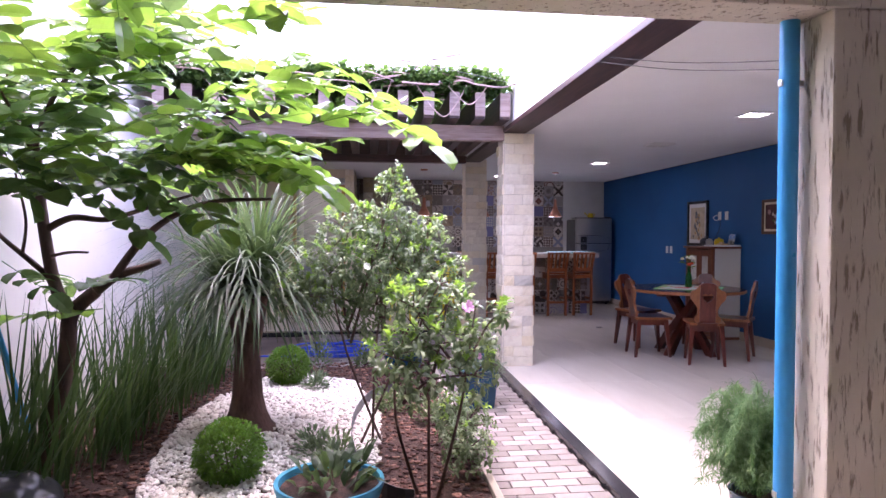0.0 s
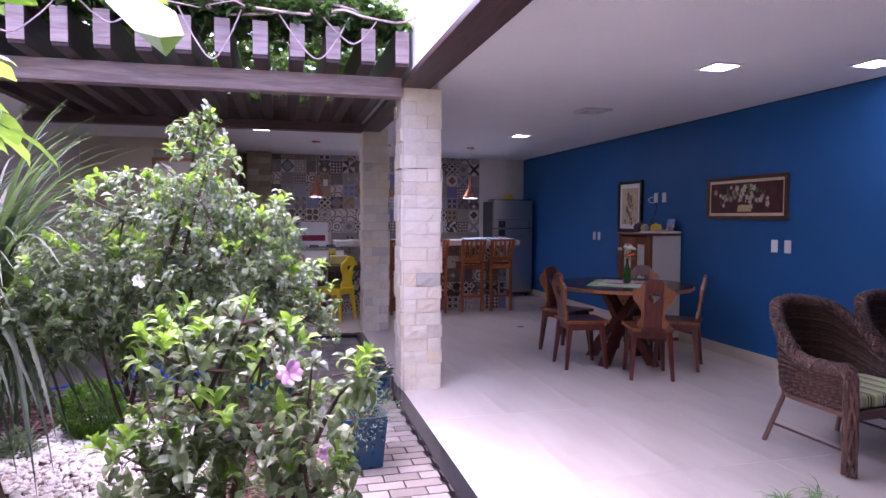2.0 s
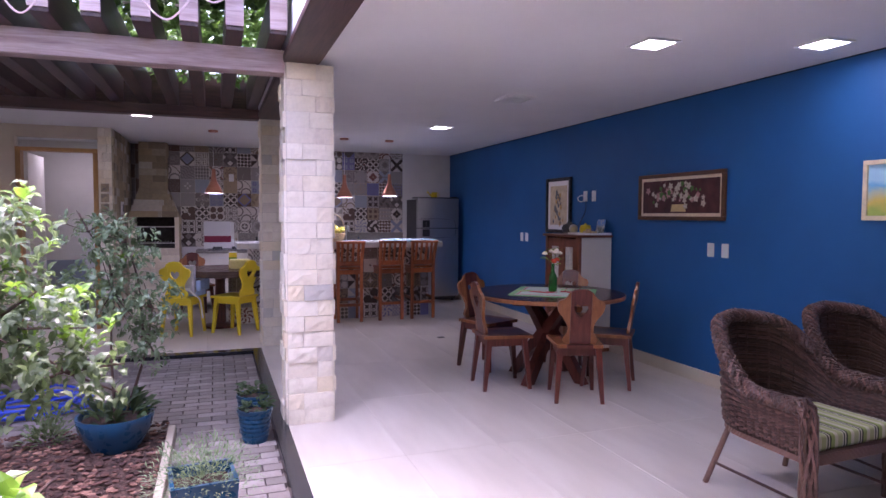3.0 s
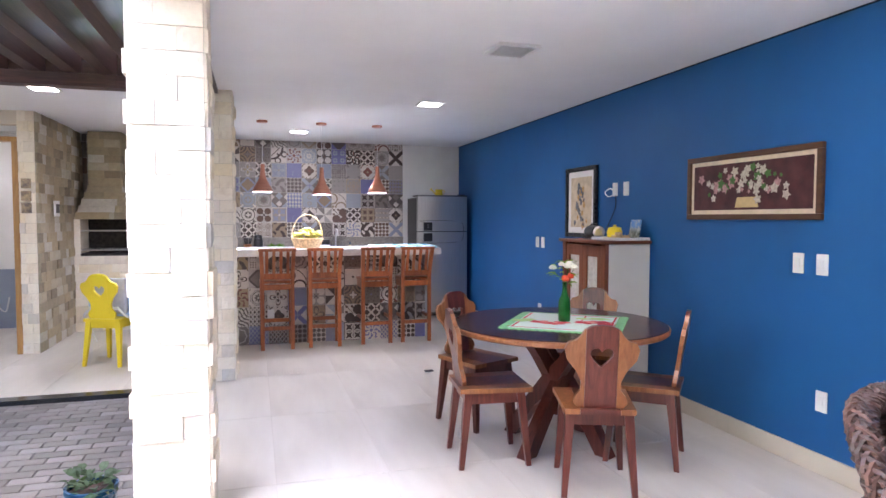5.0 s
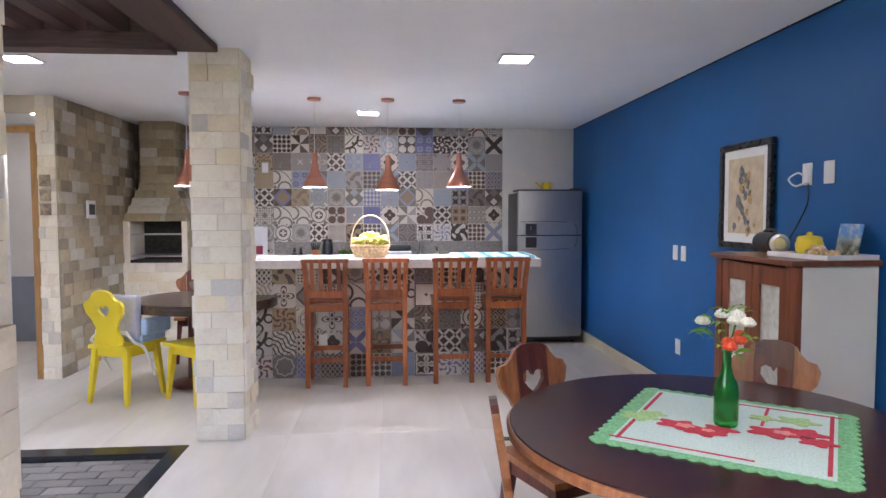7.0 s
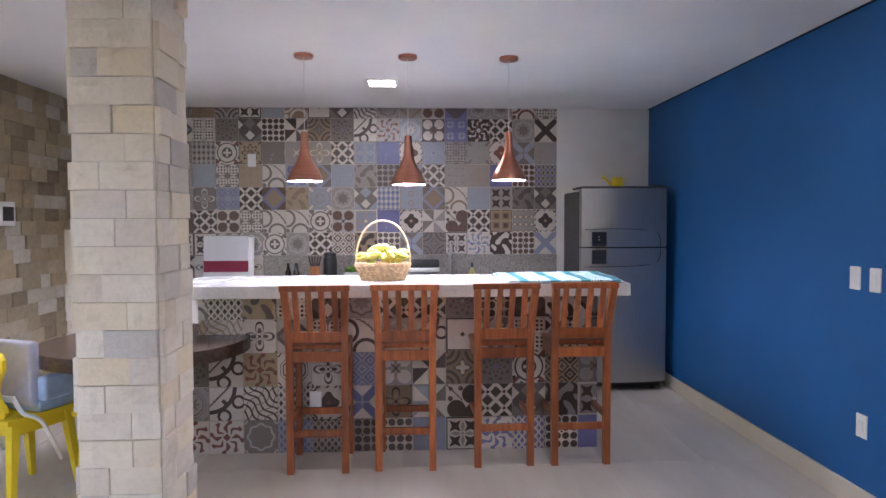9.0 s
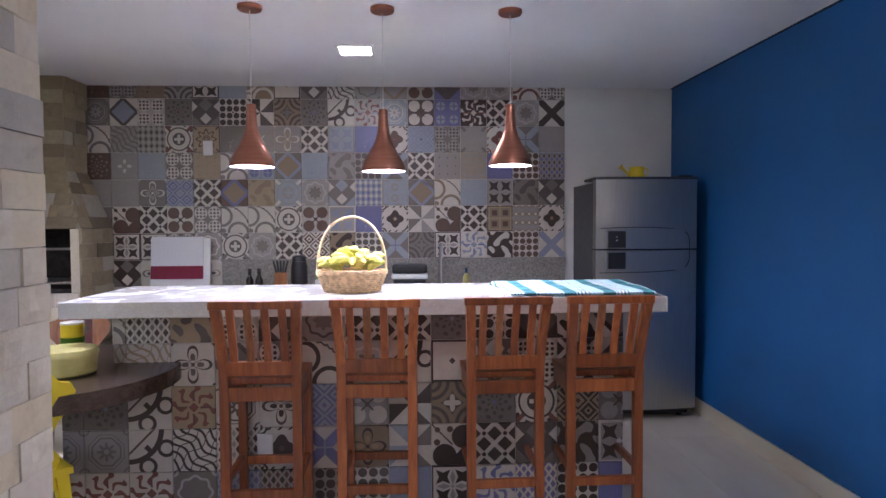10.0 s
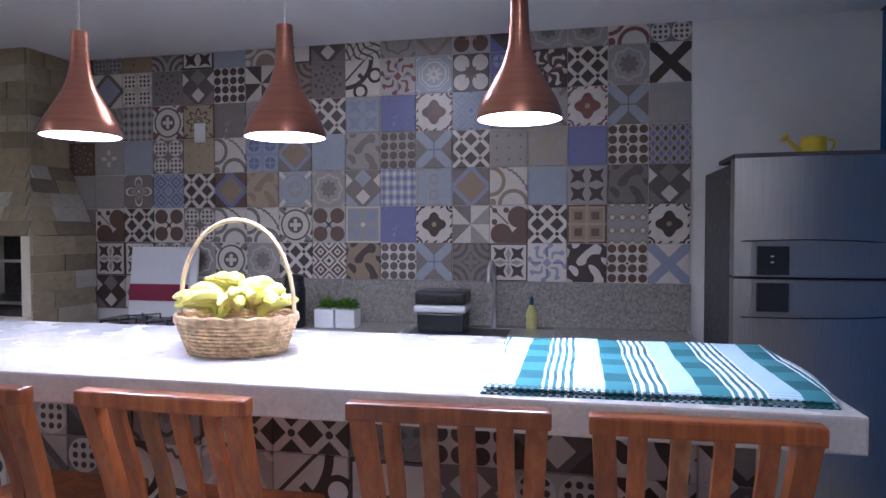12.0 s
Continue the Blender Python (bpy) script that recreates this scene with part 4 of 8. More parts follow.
def table_runner():
    """Green and white crochet runner with red poppies, placed to fit the camera's view."""
    c = Vector((4.03, 7.41))
    ax = Vector((0.54, -0.40)).normalized()
    ang = math.degrees(math.atan2(ax.y, ax.x))
    r = thing("table_runner", "green-edged white crochet runner with red poppies", "table runner", pose(c.x, c.y, 0.7615, 0, 0, ang))
    L, W = 0.335, 0.335
    out = []
    n, per = 0, 0.042
    for (xa, ya), (xb, yb) in (((-L, -W), (L, -W)), ((L, -W), (L, W)), ((L, W), (-L, W)), ((-L, W), (-L, -W))):
        d = Vector((xb - xa, yb - ya))
        k = int(d.length / per)
        nn = Vector((d.y, -d.x)).normalized()
        for i in range(k):
            for f, o in ((0.0, 0.0), (0.25, 0.010), (0.5, 0.015), (0.75, 0.010)):
                t = (i + f) / k
                out.append((xa + d.x * t + nn.x * o, ya + d.y * t + nn.y * o))
    part("border", extrude(out, 0, 0.004), M["cloth_green"], r, "green scalloped crochet border")
    part("field", extrude([(-L + 0.045, -W + 0.03), (L - 0.045, -W + 0.03), (L - 0.045, W - 0.03), (-L + 0.045, W - 0.03)], 0.004, 0.006), M["cloth_white"], r, "pale mint crochet field")
    for x0, x1, y0, y1 in ((-L + 0.055, -L + 0.067, -W + 0.05, W - 0.05), (L - 0.067, L - 0.055, -W + 0.05, W - 0.05), (-0.09, 0.3, W - 0.065, W - 0.055), (0.08, 0.09, 0.06, W - 0.07), (-0.3, 0.1, -W + 0.055, -W + 0.065)):
        part("stripe", extrude([(x0, y0), (x1, y0), (x1, y1), (x0, y1)], 0.006, 0.0072), M["cloth_red"], r)
    rnd = random.Random(4)
    for fx, fy, rad, mt in ((-0.14, -0.07, 0.065, "cloth_red"), (-0.06, -0.10, 0.06, "cloth_red"), (-0.02, -0.05, 0.05, "cloth_red"), (0.12, 0.0, 0.07, "cloth_red"), (0.20, 0.04, 0.065, "cloth_red"), (0.24, -0.03, 0.05, "cloth_red"), (-0.12, -0.075, 0.028, "cloth_pink"), (-0.05, -0.085, 0.018, "cloth_pink"), (0.15, 0.01, 0.03, "cloth_pink"), (0.21, 0.0, 0.016, "cloth_wine"), (-0.27, -0.05, 0.06, "cloth_leaf"), (-0.24, 0.0, 0.045, "cloth_leaf"), (0.18, 0.16, 0.06, "cloth_leaf"), (0.08, 0.14, 0.04, "cloth_leaf")):
        pts = []
        for i in range(28):
            a = 2 * math.pi * i / 28
            q = rad * (0.8 + 0.2 * math.cos(5 * a + rnd.random() * 0.2))
            pts.append((fx + q * math.cos(a) * 1.15, fy + q * math.sin(a) * 0.8))
        part("leaf" if mt == "cloth_leaf" else "flower", extrude(pts, 0.0072, (0.0095 if mt in ("cloth_red", "cloth_leaf") else 0.011) + 0.0006 * rnd.random()), M[mt], r)


table_runner()


def bottle_vase():
    b = thing("bottle_vase", "green glass bottle with white and red flowers", "vase", pose(4.022, 7.42, 0.7715))
    prof = [(0.0, 0.002), (0.034, 0.0), (0.037, 0.01), (0.037, 0.11), (0.033, 0.135), (0.02, 0.16), (0.014, 0.185), (0.013, 0.225), (0.016, 0.228), (0.016, 0.238), (0.011, 0.238), (0.011, 0.16), (0.03, 0.12), (0.033, 0.02), (0.0, 0.012)]
    part("bottle", lathe(prof, 28, cap=False), M["bottle"], b, "green glass bottle", 40)
    rnd = random.Random(6)
    for i in range(9):
        a = rnd.uniform(0, 6.28)
        q = rnd.uniform(0.03, 0.09)
        white = i < 5
        top = Vector((q * math.cos(a), q * math.sin(a), 0.30 + rnd.uniform(0, 0.06) if white else 0.25 + rnd.uniform(0, 0.025)))
        bm = bmesh.new()
        tube(bm, curve([(0, 0, 0.06), (0.0, 0, 0.24), (top.x * 0.6, top.y * 0.6, (0.24 + top.z) / 2), top]), 0.0018, 5)
        st = part("stem", bm, M["stem"], b)
        bm = bmesh.new()
        for ring, tilt in ((6, 20), (7, 45), (8, 70)):
            for j in range(ring):
                bmesh.ops.create_uvsphere(bm, u_segments=6, v_segments=4, radius=1.0, matrix=Matrix.Translation(top) @ pose(0, 0, 0, 0, 0, 360 * j / ring + tilt) @ pose(0, 0, 0, 0, tilt, 0) @ Matrix.Translation((0, 0, 0.014 if white else 0.012)) @ Matrix.Diagonal((0.010, 0.009, 0.012, 1)))
        part("blossom", bm, M["petal_white"] if white else M["petal_red"], st, "", 60)
    V, F = [], []
    for i in range(26):
        a = rnd.uniform(0, 6.28)
        q = rnd.uniform(0.0, 0.07)
        leaf(V, F, Vector((q * math.cos(a), q * math.sin(a), rnd.uniform(0.23, 0.37))), Vector((math.cos(a), math.sin(a), rnd.uniform(-0.2, 0.8))), 0.06, 0.009, rnd)
    leaf_part("leaves", V, F, M["leaf_new"], b)


bottle_vase()


# ---- glazed cabinet and what stands on it ----
def cabinet():
    c = thing("corner_cabinet", "wooden cabinet with glazed doors and cream side", "cabinet")
    x0, x1, y0, y1, z1 = 4.76, XW - 0.017, 8.205, 8.89, 1.205
    part("side_panel", bbox(x0 + 0.03, x1, y0, y0 + 0.018, 0.04, z1, 0.002), M["cream_lam"], c, "plain cream side panel")
    part("side_panel", bbox(x0 + 0.03, x1, y1 - 0.018, y1, 0.04, z1, 0.002), M["wood_cab"], c)
    part("back", bbox(x1 - 0.012, x1, y0 + 0.02, y1 - 0.02, 0.04, z1, 0), M["cream_lam"], c)
    part("top", bbox(x0 - 0.03, x1, y0 - 0.025, y1 + 0.025, z1, z1 + 0.026, 0.006), M["wood_cab"], c)
    part("base", bbox(x0 + 0.03, x1, y0 + 0.004, y1 - 0.004, 0.0, 0.04, 0.003), M["wood_cab"], c)
    for z in (0.42, 0.80):
        part("shelf", bbox(x0 + 0.04, x1 - 0.014, y0 + 0.02, y1 - 0.02, z, z + 0.016, 0), M["wood_cab"], c)
    part("corner_post", bbox(x0, x0 + 0.035, y0 - 0.006, y0 + 0.055, 0.0, z1, 0.004), M["wood_cab"], c)
    part("corner_post", bbox(x0, x0 + 0.035, y1 - 0.055, y1 + 0.006, 0.0, z1, 0.004), M["wood_cab"], c)
    for ya, yb in ((y0 + 0.057, (y0 + y1) / 2 - 0.002), ((y0 + y1) / 2 + 0.002, y1 - 0.057)):
        d = part("door", bbox(x0 + 0.004, x0 + 0.028, ya, ya + 0.06, 0.06, 1.19, 0.003), M["wood_cab"], c)
        part("stile", bbox(x0 + 0.004, x0 + 0.028, yb - 0.06, yb, 0.06, 1.19, 0.003), M["wood_cab"], d)
        for z0, zt in ((0.06, 0.13), (1.10, 1.19), (0.42, 0.50)):
            part("rail", bbox(x0 + 0.005, x0 + 0.027, ya + 0.06, yb - 0.06, z0, zt, 0.002), M["wood_cab"], d)
        g = part("pane", bbox(x0 + 0.014, x0 + 0.018, ya + 0.055, yb - 0.055, 0.495, 1.105, 0), M["glass_paled"], d, "glass pane paled to stand in for the lit inside")
        g.visible_shadow = False
        part("panel", bbox(x0 + 0.012, x0 + 0.02, ya + 0.055, yb - 0.055, 0.125, 0.425, 0), M["wood_cab"], d)
        bm = bmesh.new()
        lathe([(0.004, 0), (0.01, 0.012), (0.008, 0.02)], 10, bm, pose(x0 + 0.004, yb - 0.03 if ya < 8.35 else ya + 0.03, 0.70, 0, -90, 0))
        part("knob", bm, M["gold"], d, "", 40)
    return c


cabinet()


def cups_inside():
    for i in range(7):
        rnd = random.Random(i)
        bm = lathe([(0.0, 0), (0.022, 0), (0.028, 0.02), (0.034, 0.07), (0.031, 0.07), (0.02, 0.01), (0.0, 0.008)], 16, cap=False)
        solid("glass_cup", bm, M["white_plastic"] if i % 2 else M["glass"], "small drinking cup inside the glazed cabinet", "cup", group="cups in the cabinet", shade=40, m=pose(4.92 + 0.05 * (i % 2), 8.28 + 0.085 * i, 0.8165))


cups_inside()


def tray_and_things():
    z = 1.2315
    t = thing("serving_tray", "white rectangular serving tray on the cabinet", "tray", pose(5.0, 8.38, z, 0, 0, 6))
    part("base", bbox(-0.13, 0.13, -0.19, 0.19, 0, 0.012, 0.003), M["white_plastic"], t)
    for x0, x1, y0, y1 in ((-0.135, -0.125, -0.195, 0.195), (0.125, 0.135, -0.195, 0.195), (-0.125, 0.125, -0.195, -0.185), (-0.125, 0.125, 0.185, 0.195)):
        part("rim", bbox(x0, x1, y0, y1, 0.0, 0.022, 0.002), M["white_plastic"], t)
    b = thing("biscuit_jar", "yellow lidded pot on the tray", "jar", pose(5.0, 8.46, z + 0.0125))
    part("body", lathe([(0.05, 0), (0.06, 0.02), (0.062, 0.05), (0.055, 0.07)], 24), M["yellow"], b, "", 40)
    part("lid", lathe([(0.058, 0.071), (0.05, 0.085), (0.015, 0.092), (0.012, 0.105), (0.004, 0.108)], 24), M["yellow"], b, "", 40)
    rnd = random.Random(9)
    bm = bmesh.new()
    for i in range(14):
        bmesh.ops.create_icosphere(bm, subdivisions=1, radius=0.018, matrix=pose(rnd.uniform(-0.05, 0.05), rnd.uniform(-0.06, 0.06), 0.014 + 0.02 * (i // 8)))
    solid("nut_heap", bm, M["basket"], "heap of brown nuts on the tray", "nuts", shade=50, m=pose(4.97, 8.33, z + 0.0125))
    s = thing("photo_stand", "clear stand with a blue landscape picture", "photo frame", pose(5.09, 8.33, z + 0.0125, 0, 0, -8))
    part("card", bbox(-0.004, 0.004, -0.09, 0.09, 0.0, 0.15, 0.001, 1, pose(0, 0, 0, 0, 10, 0)), M["photo"], s)
    r = thing("portable_radio", "black portable speaker with silver ends", "speaker", pose(4.98, 8.75, z, 0, 0, -12))
    bm = bmesh.new()
    lathe([(0.045, -0.12), (0.055, -0.11), (0.055, 0.11), (0.045, 0.12)], 24, bm, pose(0, 0, 0.056, 90, 0, 0))
    part("body", bm, M["dark_plastic"], r, "", 40)
    for sy in (-1, 1):
        bm = bmesh.new()
        lathe([(0.05, 0.0), (0.05, 0.012), (0.035, 0.016), (0.03, 0.008)], 24, bm, pose(0, sy * 0.12, 0.056, -90 * sy, 0, 0))
        part("end_ring", bm, M["steel"], r, "silver speaker ring", 40)
    bm = bmesh.new()
    tube(bm, curve([(0, -0.1, 0.1), (0, -0.06, 0.125), (0, 0.06, 0.125), (0, 0.1, 0.1)]), 0.006, 6)
    part("handle", bm, M["dark_plastic"], r, "", 40)


tray_and_things()


# ---- pictures and switches on the blue wall ----
def picture(name, label, y0, y1, z0, z1, frame_mat, fw, mat_w, mat_mat, art, x=XW, depth=0.028):
    p = thing(name, label, "picture", pose(x, (y0 + y1) / 2, (z0 + z1) / 2))
    a, b = (y1 - y0) / 2, (z1 - z0) / 2
    for ya, yb, za, zb in ((-a, a, b - fw, b), (-a, a, -b, -b + fw), (-a, -a + fw, -b + fw, b - fw), (a - fw, a, -b + fw, b - fw)):
        part("frame_side", bbox(-depth, 0, ya, yb, za, zb, 0.004), frame_mat, p)
    part("mount", bbox(-0.012, -0.002, -a + fw, a - fw, -b + fw, b - fw, 0), mat_mat, p)
    c = part("canvas", bbox(-0.015, -0.0125, -a + fw + mat_w, a - fw - mat_w, -b + fw + mat_w, b - fw - mat_w, 0), art, p)
    return p, a - fw - mat_w, b - fw - mat_w


pf, fa, fb = picture("flower_painting", "framed painting of white flowers on dark red", 6.64, 7.76, 1.395, 1.82, M["frame_brown"], 0.035, 0.028, M["gold_cream"], M["maroon"])
rnd = random.Random(12)
for i in range(58):
    y = rnd.gauss(0, 0.17)
    y = max(-fa + 0.05, min(fa - 0.05, y))
    z = 0.03 + rnd.gauss(0, 0.05) - 0.12 * abs(y)
    r = rnd.uniform(0.014, 0.040)
    pts = [(r * (0.75 + 0.25 * math.cos(5 * a + i)) * math.cos(a), r * (0.75 + 0.25 * math.cos(5 * a + i)) * math.sin(a)) for a in [2 * math.pi * j / 15 for j in range(15)]]
    part("painted_flower", extrude(pts, 0, 0.0006 + 0.00004 * i, None, pose(-0.0152, y, max(-fb + 0.05, z), 0, -90, 0)), M["stem"] if i % 5 == 2 else M["paint_white"] if i % 3 else M["paint_rose"], pf)
part("painted_basket", extrude([(-0.08, -0.03), (0.08, -0.03), (0.10, 0.035), (-0.10, 0.035)], 0, 0.002, None, pose(-0.0152, 0.0, -0.10, 0, -90, 0) @ pose(0, 0, 0, 0, 0, 90)), M["gold"], pf)
p1, fa, fb = picture("framed_print", "black-framed print of a figure in brown tones", 9.02, 9.60, 1.225, 1.885, M["frame_black"], 0.04, 0.055, M["white_plastic"], M["print_paper"], XW - 0.02, 0.03)
p1.matrix_basis = pose(XW - 0.004, 9.31, 1.555)
rnd = random.Random(6)
for i in range(30):
    z = -fb * 0.92 + 1.55 * fb * (i / 29)
    wide = fa * (0.62 - 0.40 * (i / 29))
    r = rnd.uniform(0.018, 0.04)
    pts = [(r * rnd.uniform(0.6, 1.3) * math.cos(a), r * rnd.uniform(0.5, 1.0) * math.sin(a)) for a in [2 * math.pi * j / 11 for j in range(11)]]
    part("painted_patch", extrude(pts, 0, 0.0006 + 0.00005 * i, None, pose(-0.0152, rnd.uniform(-wide, wide), z, 0, -90, 0)), M["print_ochre"] if i % 3 == 0 else M["print_grey"], p1)
picture("landscape_painting", "small pale-framed bright landscape painting", 5.0, 5.47, 1.41, 1.79, M["gold_cream"], 0.03, 0.0, M["paper"], M["landscape"])


def switch_plate(y, z, x=XW, keys=1):
    s = thing("switch_plate", "white plastic switch plate on the blue wall", "switch", pose(x, y, z), "switch plates")
    part("plate", bbox(-0.009, 0, -0.037, 0.037, -0.058, 0.058, 0.004), M["white_plastic"], s)
    part("rocker", bbox(-0.013, -0.0095, -0.014, 0.014, -0.024, 0.024, 0.002), M["white_plastic"], s)
    return s


first = switch_plate(6.80, 1.15)
for y, z in ((6.64, 1.15), (10.30, 1.145), (10.16, 1.145), (8.74, 1.65), (8.57, 1.65), (10.23, 0.42), (6.62, 0.40)):
    copy_thing(first, pose(XW, y, z))
bm = bmesh.new()
tube(bm, curve([(XW - 0.015, 8.72, 1.61), (XW - 0.03, 8.80, 1.59), (XW - 0.03, 8.86, 1.63), (XW - 0.02, 8.80, 1.66), (XW - 0.015, 8.76, 1.645)]), 0.005, 6)
cord = thing("power_cord", "white looped cord and dark cable hanging from a socket", "cord")
part("loop", bm, M["white_plastic"], cord, "white coiled loop", 40)
bm = bmesh.new()
tube(bm, curve([(XW - 0.012, 8.72, 1.60), (XW - 0.012, 8.72, 1.5), (XW - 0.02, 8.79, 1.38), (XW - 0.06, 8.80, 1.30)]), 0.0035, 6)
part("cable", bm, M["dark_plastic"], cord, "thin dark cable", 40)

# ---- things on the bar ----
def fruit_basket():
    b = thing("fruit_basket", "oval wicker basket full of yellow-green bananas", "basket", pose(2.775, 11.32, 1.0605, 0, 0, 4))
    ea, eb = 0.166, 0.123
    bm = bmesh.new()
    n = 26
    for i in range(9):
        z = 0.008 + 0.0105 * i
        k = 0.82 + 0.2 * i / 8
        pts = []
        for j in range(n * 4 + 1):
            a = 2 * math.pi * j / (n * 4)
            w = 0.004 * math.cos(n * a + math.pi * (i % 2))
            pts.append(((ea * k + w) * math.cos(a), (eb * k + w) * math.sin(a), z))
        tube(bm, pts, 0.0062, 5, cap=False)
    part("weave", bm, M["basket"], b, "woven wicker side", 50)
    part("bottom", extrude([(ea * 0.8 * math.cos(2 * math.pi * i / 32), eb * 0.8 * math.sin(2 * math.pi * i / 32)) for i in range(32)], 0, 0.012), M["basket"], b)
    bm = bmesh.new()
    for s in (0, 1):
        tube(bm, [((ea * 1.05) * math.cos(a), (eb * 1.05) * math.sin(a), 0.103 + 0.006 * math.sin(9 * a + 3.14 * s)) for a in [2 * math.pi * j / 90 for j in range(91)]], 0.0075, 6, cap=False)
    part("rim", bm, M["basket"], b, "plaited rim", 50)
    bm = bmesh.new()
    tube(bm, [(0.173 * math.cos(a), 0, 0.09 + 0.29 * math.sin(a) ** 0.8 if math.sin(a) > 0 else 0.09) for a in [math.pi * j / 40 for j in range(41)]], 0.0065, 8)
    part("handle", bm, M["basket_pale"], b, "arched pale cane handle", 50)
    rnd = random.Random(8)
    for i in range(42):
        a = rnd.uniform(0, 6.28)
        q = 0.8 * math.sqrt(rnd.random())
        x, y, z = ea * q * math.cos(a), eb * q * math.sin(a), 0.105 + 0.10 * (1 - q) + rnd.uniform(0, 0.035)
        bm = bmesh.new()
        ln = rnd.uniform(0.10, 0.13)
        rad = 0.0185
        rings = []
        for j in range(9):
            t = j / 8
            ang = (t - 0.5) * 1.3
            p = Vector((ln * 0.75 * math.sin(ang), 0, ln * 0.75 * (math.cos(ang) - 1)))
            r = rad * min(1, 0.28 + 3.2 * min(t, 1 - t)) * (0.9 if t > 0.85 else 1)
            d = Vector((math.cos(ang), 0, -math.sin(ang)))
            w = Vector((0, 1, 0)).cross(d)
            rings.append([bm.verts.new(p + r * (math.cos(2 * math.pi * s / 7) * Vector((0, 1, 0)) + math.sin(2 * math.pi * s / 7) * w)) for s in range(7)])
        for ra, rb in zip(rings, rings[1:]):
            for s in range(7):
                bm.faces.new((ra[s], ra[(s + 1) % 7], rb[(s + 1) % 7], rb[s]))
        bm.faces.new(rings[0][::-1])
        bm.faces.new(rings[-1])
        solid("banana", bm, M["banana"], "yellow-green banana lying in the basket", "banana", group="bananas in the basket", shade=35,
              m=pose(2.775 + x, 11.32 + y, 1.0605 + z, rnd.uniform(-25, 25), rnd.uniform(-5, 35), math.degrees(a) + 180 + rnd.uniform(-45, 45)))


fruit_basket()


def tea_towel():
    t = thing("striped_cloth", "folded teal and white striped cloth on the bar", "cloth", pose(0, 0, 1.0605))
    # a folded cloth: two layers with a soft wavy surface
    for layer, (zb, sh) in enumerate(((0.0, 0.0), (0.011, 0.006))):
        bm = bmesh.new()
        nx, ny = 40, 22
        g = []
        for j in range(ny + 1):
            row = []
            for i in range(nx + 1):
                u, v = i / nx, j / ny
                x = 3.53 + sh + (0.72 - 2 * sh) * u + 0.05 * (v - 0.3) * (u - 0.2) + 0.02 * math.sin(4 * v)
                y = 10.995 + sh + (0.66 - 2 * sh) * v + 0.02 * u - 0.06 * u * v
                z = zb + 0.010 + 0.004 * noise.noise((u * 5, v * 4, layer)) + (0.025 * max(0, v - 0.7) * u if layer else 0)
                e = min(u, v, 1 - u, 1 - v)
                if e < 0.02:
                    z = zb + 0.003
                row.append(bm.verts.new((x, y, z)))
            g.append(row)
        for j in range(ny):
            for i in range(nx):
                bm.faces.new((g[j][i], g[j][i + 1], g[j + 1][i + 1], g[j + 1][i]))
        edge = [g[0][i] for i in range(nx + 1)] + [g[j][nx] for j in range(1, ny + 1)] + [g[ny][i] for i in range(nx - 1, -1, -1)] + [g[j][0] for j in range(ny - 1, 0, -1)]
        low = [bm.verts.new((v.co.x, v.co.y, zb)) for v in edge]
        for i in range(len(edge)):
            j = (i + 1) % len(edge)
            bm.faces.new((edge[j], edge[i], low[i], low[j]))
        bm.faces.new(low)
        part("fold", bm, M["towel"], t, "", 60)


tea_towel()


